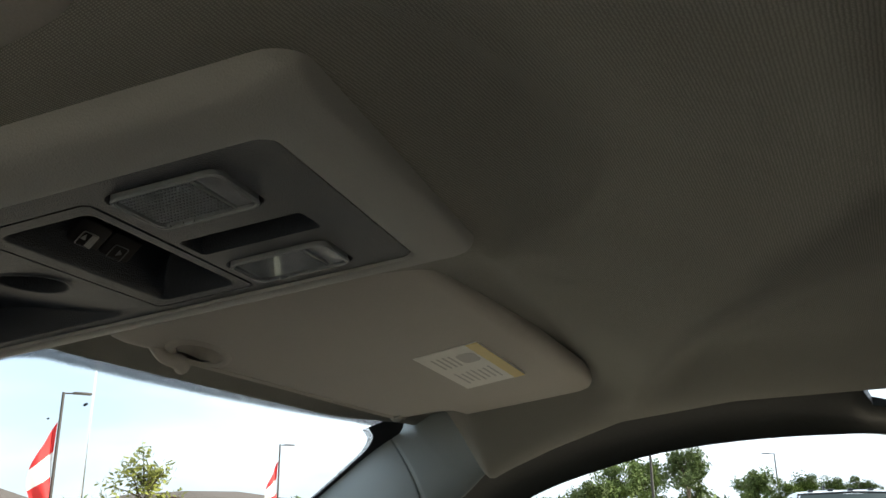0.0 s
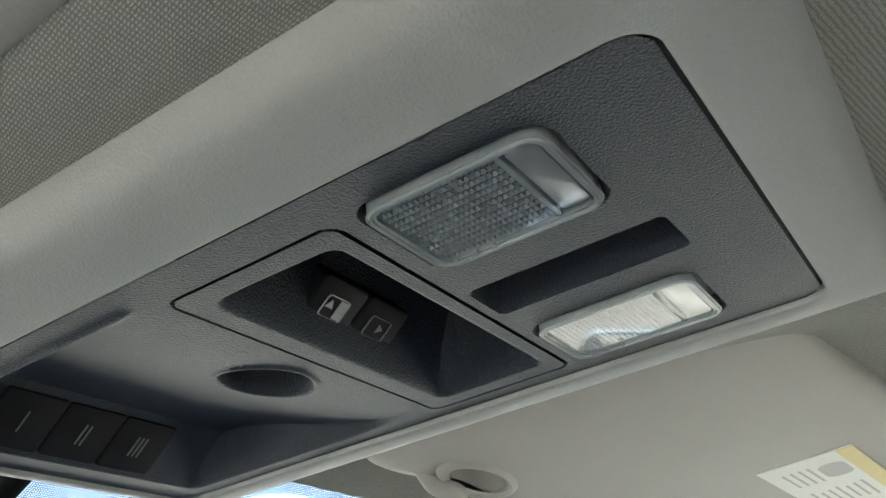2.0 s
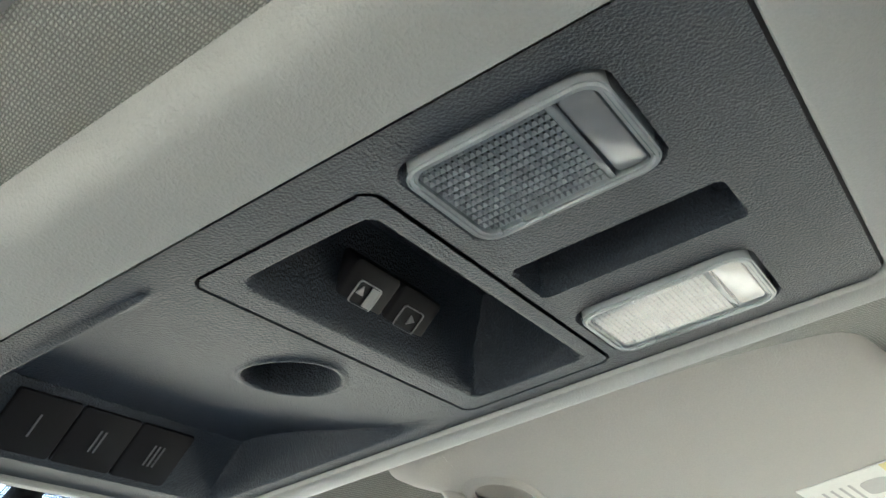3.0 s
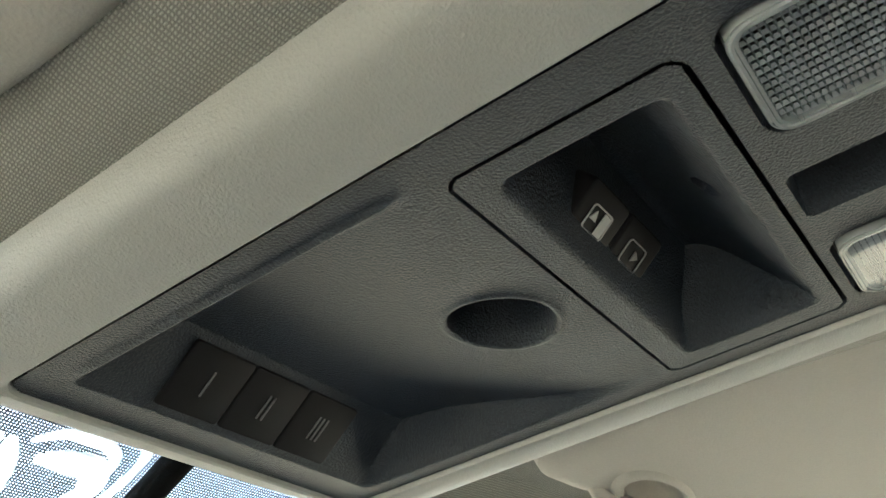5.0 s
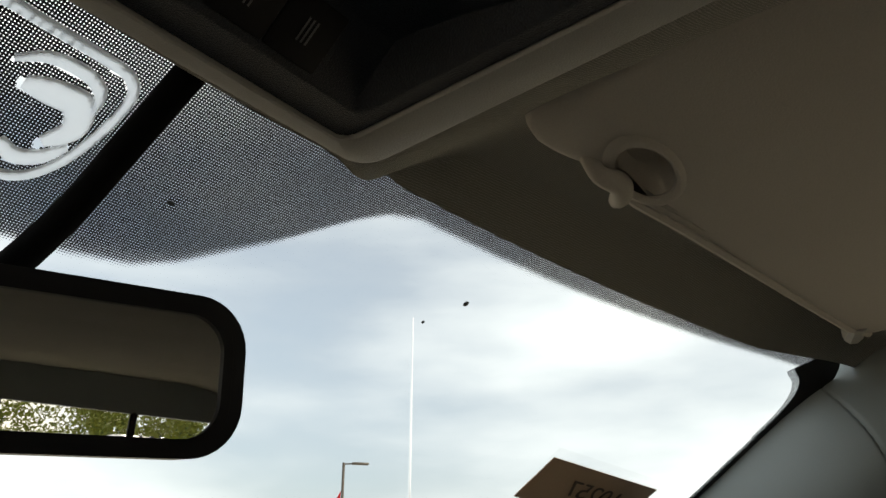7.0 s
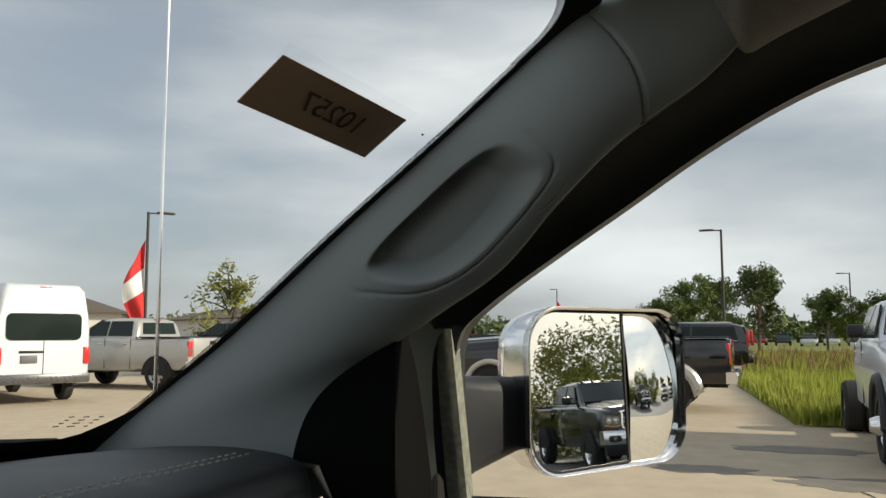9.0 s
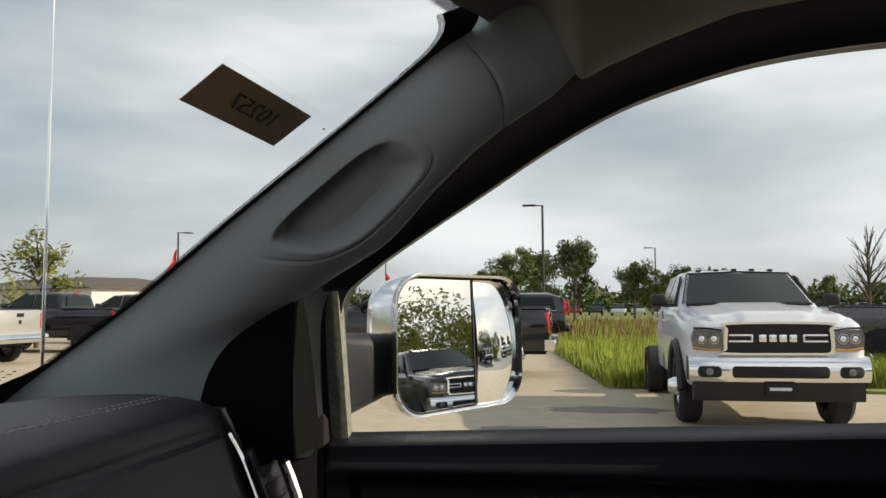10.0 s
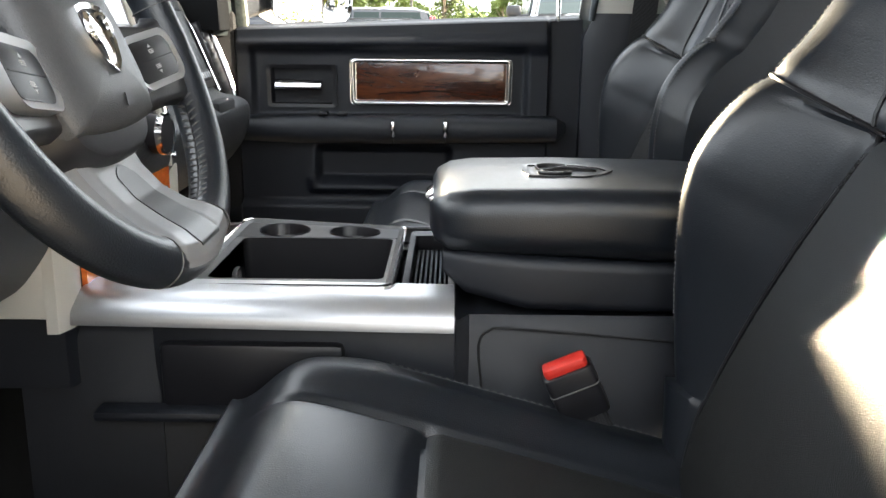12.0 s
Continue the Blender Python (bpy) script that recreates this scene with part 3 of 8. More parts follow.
def passenger_door():
    d = thing("passenger_door", "closed black vinyl passenger door with walnut inlay and chrome trim", "car door")
    def skin_at(y, z):
        return door_x(y, z), y, z - (0.002 + 0.036 * (y + 0.05)) * smooth(1.29, 1.35, z)
    skin = sheet(skin_at, steps(0.385, -0.395, 260), steps(0.74, 1.357, 220), 0.066, (0.92, 0, -0.40))
    part("trim_panel", skin, DOORSKIN, d)
    # window surround
    edge = [Vector((0, y, z)) for y, z in WINDOW_EDGE]
    fine = curve(edge, 60)
    centre = Vector((0, -0.05, 1.50))
    loops = []
    for grow, depth in ((0.0, 0.012), (-0.004, -0.010), (0.018, -0.022), (0.030, -0.050), (0.060, -0.075), (0.085, -0.06), (0.085, 0.03), (0.0, 0.03)):
        loop = []
        for k, p in enumerate(fine):
            a, b = fine[max(k - 1, 0)], fine[min(k + 1, len(fine) - 1)]
            t = (b - a).normalized()
            n = Vector((0, -t.z, t.y))
            if n.dot(p - centre) < 0:
                n = -n
            rear = smooth(-0.33, -0.37, p.y)
            q = p + n * grow * (1 - 0.64 * rear)
            loop.append((glass_x(q.z) + depth * (1 - 0.45 * rear), q.y, q.z))
        loops.append(loop)
    loops.append(loops[0])
    part("window_frame", loft(loops, close=False), GASKET, d, "black rubber-edged window surround")
    pane_bm = bmesh.new()
    ring_v = [pane_bm.verts.new((glass_x(p.z) + 0.006, p.y, p.z)) for p in fine]
    pane_bm.faces.new(ring_v)
    g = part("window_glass", pane_bm, GLASS, d)
    g.visible_shadow = False
    # channel strip at the front edge of the glass
    strip = sheet(lambda u, z: (glass_x(z) - 0.016 - 0.003 * math.sin(math.pi * u), 0.344 - 0.026 * u, z), steps(0, 1, 6), steps(1.330, 1.512, 8), 0.02, (1, 0, 0))
    part("glass_channel", strip, WEATHERSTRIP, d, "pale weathered channel strip beside the glass")
    # black sail ahead of the window
    sail = loft([[(x, 0.349, 1.33), (x, 0.349, 1.525), (x, 0.40, 1.520), (x, 0.47, 1.46), (x, 0.52, 1.33)] for x in (0.692, 0.80)])
    part("mirror_sail", sail, FELT, d, "black triangular cover ahead of the window")
    part("belt_seal", box((0.016, 0.70, 0.012), (0.812, -0.03, 1.3425), 0.004, turn=(-2.0, 0, 0)), GASKET, d)
    # arm rest
    secs = []
    for y, sx, sz in ((0.345, 0.02, 0.010), (0.33, 0.060, 0.026), (0.20, 0.070, 0.030), (0.0, 0.072, 0.030), (-0.2, 0.070, 0.028), (-0.335, 0.066, 0.026), (-0.358, 0.03, 0.012)):
        secs.append([(0.800 - sx / 2 + dx * 1.1 + 0.005, y, 1.128 + dz + 0.004 * (0.3 - y)) for dx, dz in rrect(sx, 2 * sz, min(sz * 0.8, sx * 0.4), 4)])
    arm = part("armrest", loft(secs), VINYL, d)
    for y in (0.008, -0.102):
        part("armrest_clasp", box((0.010, 0.010, 0.034), (0.7265, y, 1.133), 0.003), CHROME, arm, "small chrome clasp")
        part("seam", box((0.004, 0.003, 0.056), (0.7290, y, 1.128), 0.001), SHADOW_GAP, arm)
    for y in (0.155, 0.115):
        part("switch", box((0.018, 0.020, 0.006), (0.752, y, 1.162), 0.002), BUTTON, arm)
    # walnut inlay in its chrome frame
    o, i = rrect(0.345, 0.098, 0.010, 4), rrect(0.320, 0.081, 0.006, 4)
    place = Matrix(((0, 0, -1, 0.800), (1, 0, 0, -0.070), (0, 1, 0, 1.226), (0, 0, 0, 1)))
    inlay = part("wood_inlay", moved(slab(i, -0.004, 0.003, 0.001), place), WOOD_DARK, d, "dark glossy walnut inlay")
    part("inlay_frame", moved(merge(ring(o, i, -0.006, 0.004, 0.002), tube([(x, y, 0.0045) for x, y in rrect(0.3325, 0.0895, 0.008, 5)], 0.0058, 10, True)), place), CHROME, inlay, "chrome frame")
    # handle
    o, i = rrect(0.150, 0.090, 0.010, 4), rrect(0.134, 0.076, 0.007, 4)
    bowl = part("handle_bezel", moved(ring(o, i, -0.004, 0.005, 0.002), Matrix(((0, 0, -1, 0.8005), (1, 0, 0, 0.206), (0, 1, 0, 1.215), (0, 0, 0, 1)))), BUTTON, d)
    lever = [[(0.806 - t, 0.262 - 0.098 * k / 8, 1.2175 + h * (1 - 0.25 * (k / 8))) for t, h in ((-0.01, -0.010), (0.014, -0.011), (0.0185, -0.0095), (0.0195, -0.006), (0.0185, -0.001), (0.0165, 0.004), (0.0130, 0.0085), (0.008, 0.0115), (-0.01, 0.012))] for k in range(9)]
    part("door_handle", loft(lever), CHROME, bowl, "polished chrome pull handle")
    part("lock_knob", tube([(0.795, -0.335, 1.352), (0.792, -0.335, 1.395), (0.792, -0.335, 1.400)], [0.0045, 0.0045, 0.002], 10), CHROME, d, "slim chrome lock pin")
    return d


GASKET = surf("window_rubber", (0.014, 0.018, 0.018), 0.42, vary=0.2, grain=200, bump=0.15)
FELT = surf("black_felt", (0.0035, 0.0037, 0.004), 0.9, vary=0.2, grain=900, bump=0.3, ior=1.2)
PAINT_DARK = surf("dark_paint", (0.02, 0.025, 0.03), 0.25, coat=0.8, vary=0.05, grain=90, bump=0)
roof_lining()
windscreen()
pillars()
b_pillars()
cab_shell()
passenger_door()

# ---- overhead console ----
OVER = pose(0, 0, 1.793, -7.3, 0, 0)
PANEL_V = (-0.0565, 0.2245)
CX, UC = 0.0730, -0.0015


def groove(x, y, x0, x1, y0, y1, r, width):
    """1 on the outline of a rounded rectangle, 0 off it."""
    cx, cy, hx, hy = (x0 + x1) / 2, (y0 + y1) / 2, (x1 - x0) / 2 - r, (y1 - y0) / 2 - r
    qx, qy = abs(x - cx) - hx, abs(y - cy) - hy
    d = math.hypot(max(qx, 0), max(qy, 0)) + min(max(qx, qy), 0) - r
    return 1 - smooth(width * 0.5, width, abs(d)), d


def panel_w(u, v):
    """Depth of the black panel's pockets, upwards."""
    w = 0.0
    # front hollow: a trough deepening forward, then the sloping wall that carries the three keys
    if v > 0.085:
        left = smooth(-0.0640, -0.0605, u)
        right = 1 - smooth(0.0570, 0.0640, u)
        deep = 0.0185 * smooth(0.084, 0.188, v) ** 1.15 if v < 0.1865 else 0.0185 * max(0.0, min(1.0, (0.2105 - v) / 0.0235))
        w += deep * left * right
        w -= 0.0009 * math.exp(-(((u + 0.0645) / 0.0012) ** 2)) * bump_in(v, 0.10, 0.20, 0.01)
    r = math.hypot(u - 0.001, v - 0.108)
    w += 0.016 * (1 - smooth(0.0136, 0.0154, r))
    w -= 0.0007 * math.exp(-(((r - 0.0166) / 0.0010) ** 2))
    # coin slot between the lamps
    _, d = groove(u, v, -0.0088, 0.0114, -0.0350, 0.0236, 0.0025, 0.001)
    w += (1 - smooth(-0.0014, 0.0, d)) * (0.0015 + 0.0145 * smooth(-0.0085, 0.0045, u))
    # seats of the lamps and of the switch carrier
    for x0, x1, y0, y1 in ((-0.0628, -0.0246, -0.0290, 0.0206), (0.0258, 0.0612, -0.0296, 0.0230)):
        _, d = groove(u, v, x0, x1, y0, y1, 0.006, 0.001)
        w += 0.007 * (1 - smooth(-0.001, 0.0006, d))
    _, d = groove(u, v, -0.0614, 0.0640, 0.0270, 0.0840, 0.005, 0.001)
    w += 0.040 * (1 - smooth(-0.0012, 0.0, d))
    return w


def carrier_w(u, v):
    """The switch carrier: a flat rim round a deep pocket with a rounded rear lip and a steep front wall."""
    _, d = groove(u, v, -0.0530, 0.0556, 0.0318, 0.0760, 0.005, 0.001)
    inside = 1 - smooth(-0.0050, 0.0004, d)
    back = 0.034 * smooth(0.0290, 0.0640, v) ** 0.9
    front = 0.0015 + 0.034 * min(max((0.0755 - v) / 0.0125, 0.0), 1.0)
    w = min(back, front) * inside
    r = math.hypot((u + 0.004) / 1.6, v - 0.0415)
    return w + 0.004 * (1 - smooth(0.0018, 0.0026, r))


def skewed(bm):
    """The panel sits slightly askew in its surround."""
    for v in bm.verts:
        v.co.y -= 0.026 * v.co.x
    return bm


def corners(x0, x1, y0, y1, radii, n=8):
    """A rectangle's outline with a radius of its own at each corner, anticlockwise from the far right one."""
    out = []
    for (cx, cy, sx, sy, a0), r in zip(((x1, y1, -1, -1, 0), (x0, y1, 1, -1, 90), (x0, y0, 1, 1, 180), (x1, y0, -1, 1, 270)), radii):
        for k in range(n + 1):
            a = radians(a0 + 90 * k / n)
            out.append((cx + sx * r + r * math.cos(a), cy + sy * r + r * math.sin(a)))
    return out


def plate(fn, outline_fn, us, vs):
    """A pocketed plate clipped to an outline."""
    bm = sheet(lambda u, v: (u, v, fn(u, v)), us, vs)
    gone = [f for f in bm.faces if outline_fn(*f.calc_center_median().to_tuple()[:2]) > 0.0003]
    bmesh.ops.delete(bm, geom=gone, context="FACES")
    return bm


def pick_mark(kind):
    """The small pictograms on the switches, flat bars in a frame."""
    o, i = rrect(0.0100, 0.0078, 0.0012, 3), rrect(0.0092, 0.0070, 0.0010, 3)
    bms = [ring(o, i, -0.0001, 0.0003)]
    if kind == 0:
        bms.append(slab([(0.001, -0.0032), (0.0043, -0.0032), (0.0043, 0.0032), (0.001, 0.0032)], -0.0001, 0.0003))
        bms.append(slab([(-0.0040, -0.0004), (-0.0008, -0.0004), (-0.0024, 0.0024)], -0.0001, 0.0003))
    else:
        bms.append(slab([(0.0, -0.0016), (0.0028, 0.0002), (0.0, 0.0018)], -0.0001, 0.0003))
    return merge(*bms)


def map_lamp(parent, x0, x1, y0, y1, label):
    """A clear moulded cover: a grid of prism ribs over a dark reflector, and a plain push pad at its rear end."""
    cx, cy, w, h = (x0 + x1) / 2, (y0 + y1) / 2, x1 - x0, y1 - y0
    rim = merge(ring(rrect(w, h, 0.006, 6), rrect(w - 0.0050, h - 0.0050, 0.0036, 6), -0.0012, 0.005, 0.0006),
                tube([(x, y, -0.0012) for x, y in rrect(w - 0.0022, h - 0.0022, 0.005, 6)], 0.0007, 6, True))
    lamp = part("map_light", skewed(moved(rim, pose(cx, cy, 0))), LENS_RIM, parent, label)
    iw, ih = w - 0.005, h - 0.005
    dish = sheet(lambda u, v: (cx + iw / 2 * u, cy + ih / 2 * v, 0.0028 + 0.0035 * (1 - max(abs(u), abs(v)) ** 3)), steps(-1, 1, 16), steps(-1, 1, 16))
    part("reflector", skewed(dish), REFLECT_DARK, lamp, "dark grey reflector")
    split = y0 + 0.0125
    ua, ub, va, vb = cx - iw / 2, cx + iw / 2, split + 0.0012, y1 - 0.0025
    nu, nv = 13, 21
    def rib(a, b, wide):
        """A low ridge between two points, triangular in section."""
        a, b = Vector((*a, 0)), Vector((*b, 0))
        n = Vector((a.y - b.y, b.x - a.x, 0)).normalized() * wide
        return loft([[p - n + Vector((0, 0, 0.0012)), p + n + Vector((0, 0, 0.0012)), p + Vector((0, 0, 0.0001))] for p in (a, b)])
    ribs = [rib((ua + (ub - ua) * k / nu, va), (ua + (ub - ua) * k / nu, vb), 0.00042) for k in range(nu + 1)]
    ribs += [rib((ua, va + (vb - va) * k / nv), (ub, va + (vb - va) * k / nv), 0.00034) for k in range(nv + 1)]
    part("prism_grid", skewed(merge(*ribs)), LENS_RIB, lamp, "grid of small clear prisms")
    part("divider", skewed(box((iw, 0.0018, 0.0030), (cx, split, 0.0008), 0.0004)), LENS_RIM, lamp)
    pad = rrect(iw - 0.0016, split - y0 - 0.0050, 0.0016, 4, (cx, (y0 + 0.0025 + split - 0.0009) / 2))
    part("push_pad", skewed(slab(pad, -0.0004, 0.002, 0.0003)), PAD, lamp, "plain glossy push pad")
    cover = bmesh.new()
    cover.faces.new([cover.verts.new((cx + x, cy + y, -0.0007)) for x, y in rrect(iw + 0.0006, ih + 0.0006, 0.0036, 6)])
    part("clear_cover", skewed(cover), COVER, lamp, "flat clear glossy cover")
    for v in (y1 - 0.012, y1 - 0.017, y1 - 0.006):
        part("lens_lug", skewed(box((0.0014, 0.0010, 0.0012), (x1 - 0.0033, v, -0.0016), 0.0002)), LENS_RIM, lamp)
    return lamp


def overhead_console():
    c = thing("overhead_console", "grey and black overhead console with map lights and switches", "overhead console", OVER)
    vc, vh = (PANEL_V[0] + PANEL_V[1]) / 2, (PANEL_V[1] - PANEL_V[0]) / 2
    loops = []
    for f, w, r in ((0.040, 0.006, 0.0075), (0.040, 0.0006, 0.0075), (0.060, -0.0012, 0.008), (0.11, -0.0018, 0.009), (0.45, -0.0010, 0.010), (0.70, 0.0012, 0.011), (0.83, 0.0032, 0.012), (0.91, 0.0058, 0.013), (0.97, 0.0098, 0.014), (1.0, 0.020, 0.014)):
        left, right, front, rear = 0.0300 * f, 0.0325 * f, 0.0150 * f, 0.0260 * f
        lift = 0.0016 * smooth(0.1, 1.0, f)
        u0, u1, v0, v1 = UC - CX - left, UC + CX + right, PANEL_V[0] - rear, PANEL_V[1] + front
        sharp = 0.0075 + (0.0035 - 0.0075) * smooth(0.1, 0.9, f)
        loops.append([(u, v, w + lift * smooth(0.0, 0.1, u) - (0.0012 if f > 0.6 and v > vc + vh else 0)) for u, v in corners(u0, u1, v0, v1, (r, r, r, sharp))])
    part("bezel", skewed(loft(loops, caps=(False, False))), BEZEL, c, "pale grey moulded surround")
    outline = lambda u, v: groove(u, v, UC - CX, UC + CX, *PANEL_V, 0.0075, 0.001)[1]
    part("panel", skewed(plate(panel_w, outline, steps(UC - CX, UC + CX, 260), steps(*PANEL_V, 480))), BLACK, c, "black grained panel with hollows")
    rim = ring(rrect(2 * CX + 0.0036, 2 * vh + 0.0030, 0.0085, 8, (UC, vc)), rrect(2 * CX - 0.0010, 2 * vh - 0.0010, 0.0075, 8, (UC, vc)), 0.0012, 0.006)
    part("gap", skewed(rim), SHADOW_GAP, c)
    carrier = part("switch_carrier", skewed(plate(carrier_w, lambda u, v: groove(u, v, -0.0604, 0.0630, 0.0281, 0.0829, 0.0045, 0.001)[1], steps(-0.0604, 0.063, 220), steps(0.0281, 0.0829, 150))), BLACK, c, "black switch pocket")
    # two window switches on the pocket's front wall
    slope = Matrix.Translation((0.001, 0.0722, 0.0152)) @ pose(0, 0, 0, -38, 0, 0)
    part("switch_block", skewed(moved(box((0.0400, 0.0165, 0.0200), (0.0, 0.0, 0.0105), 0.002), slope)), KEY, carrier)
    for k, x in enumerate((-0.0105, 0.0105)):
        key = moved(slab(rrect(0.0203, 0.0185, 0.0020, 4), -0.0042, 0.004, 0.0010), slope @ pose(x, 0, 0))
        b = part("switch", skewed(key), KEY, carrier)
        part("pictogram", skewed(moved(pick_mark(k), slope @ pose(x, 0.0, -0.0044, 180, 0, 0))), GREY_MARK if k else WHITE_MARK, b)
    # three transmitter keys on the front wall of the large hollow
    wall = Matrix.Translation((-0.0015, 0.2003, 0.0108)) @ pose(0, 0, 0, -37.5, 0, 0)
    for k in range(3):
        x = -0.0246 + 0.0246 * k
        key = moved(slab(rrect(0.0240, 0.0235, 0.0014, 4), -0.0034, 0.004, 0.0007), wall @ pose(x, 0, 0))
        b = part("key", skewed(key), KEY, c)
        for j in range(k + 1):
            part("tally_bar", skewed(moved(box((0.0006, 0.0090, 0.0004), ((j - k / 2) * 0.0020, 0.0, 0)), wall @ pose(x, 0.0, -0.0036))), GREY_MARK, b)
    map_lamp(c, -0.0620, -0.0254, -0.0282, 0.0198, "clear ribbed map light over a grey reflector")
    map_lamp(c, 0.0266, 0.0604, -0.0288, 0.0222, "clear ribbed map light beside the coin slot")
    return c


def cloudy(name, color, clear, rough=0.15):
    """Thick moulded clear plastic: part see-through, part pale body, with a gloss."""
    m, nt, p = nodes_of(name)
    out = nt.nodes["Material Output"]
    n = put(nt, "ShaderNodeTexNoise", Scale=130.0, Detail=3.0)
    co = nt.nodes.new("ShaderNodeTexCoord")
    nt.links.new(co.outputs["Object"], n.inputs["Vector"])
    ramp = nt.nodes.new("ShaderNodeValToRGB")
    ramp.color_ramp.elements[0].color, ramp.color_ramp.elements[1].color = (*[c * 0.75 for c in color], 1), (*[min(c * 1.2, 1) for c in color], 1)
    nt.links.new(n.outputs["Fac"], ramp.inputs["Fac"])
    nt.links.new(ramp.outputs["Color"], p.inputs["Base Color"])
    p.inputs["Roughness"].default_value = rough
    glass = put(nt, "ShaderNodeBsdfTransparent", Color=(0.9, 0.92, 0.94, 1))
    mix = nt.nodes.new("ShaderNodeMixShader")
    mix.inputs["Fac"].default_value = clear
    nt.links.new(p.outputs[0], mix.inputs[1])
    nt.links.new(glass.outputs[0], mix.inputs[2])
    nt.links.new(mix.outputs[0], out.inputs["Surface"])
    return m


LENS_RIM = cloudy("clear_moulding", (0.40, 0.42, 0.43), 0.45, 0.10)
LENS_RIB = cloudy("clear_prism_plastic", (0.42, 0.44, 0.46), 0.30, 0.08)
PAD = cloudy("grey_clear_pad", (0.30, 0.30, 0.305), 0.15, 0.15)
COVER = pane("clear_cover", (0.95, 0.96, 0.97), 1.0, 1.5)
REFLECT_DARK = surf("grey_reflector", (0.13, 0.137, 0.145), 0.25, 0.4, vary=0.2, grain=90, bump=0.2, depth=0.001)
KEY = surf("matt_black_keys", (0.010, 0.010, 0.012), 0.55, vary=0.15, grain=1600, bump=0.15, depth=0.0003, ior=1.22)
overhead_console()
# ---- dashboard, centre stack, steering wheel ----
DASH_TOP = [(0.97, 1.330), (0.80, 1.372), (0.62, 1.398), (0.52, 1.406), (0.452, 1.404), (0.416, 1.396), (0.405, 1.382), (0.403, 1.370)]
DASH_FACE = [(0.402, 1.374), (0.394, 1.34), (0.374, 1.29), (0.357, 1.247)]
DASH_LOW = [(0.357, 1.247), (0.350, 1.241), (0.347, 1.224), (0.330, 1.214), (0.296, 1.206), (0.279, 1.190), (0.283, 1.150), (0.307, 1.105), (0.36, 1.062), (0.50, 1.04)]


def dash_strip(profile, x0, x1, nx, ny, fn=None):
    pts = [Vector((0, y, z)) for y, z in profile]

    def f(x, s):
        p = curve_at(pts, s)
        end = smooth(0.60, 0.735, abs(x))
        y = p.y + 0.05 * end ** 1.5
        q = Vector((x, y, p.z - 0.012 * end))
        return tuple(q + (fn(x, s) if fn else Vector()))

    return sheet(f, steps(x0, x1, nx), steps(0, 1, ny))


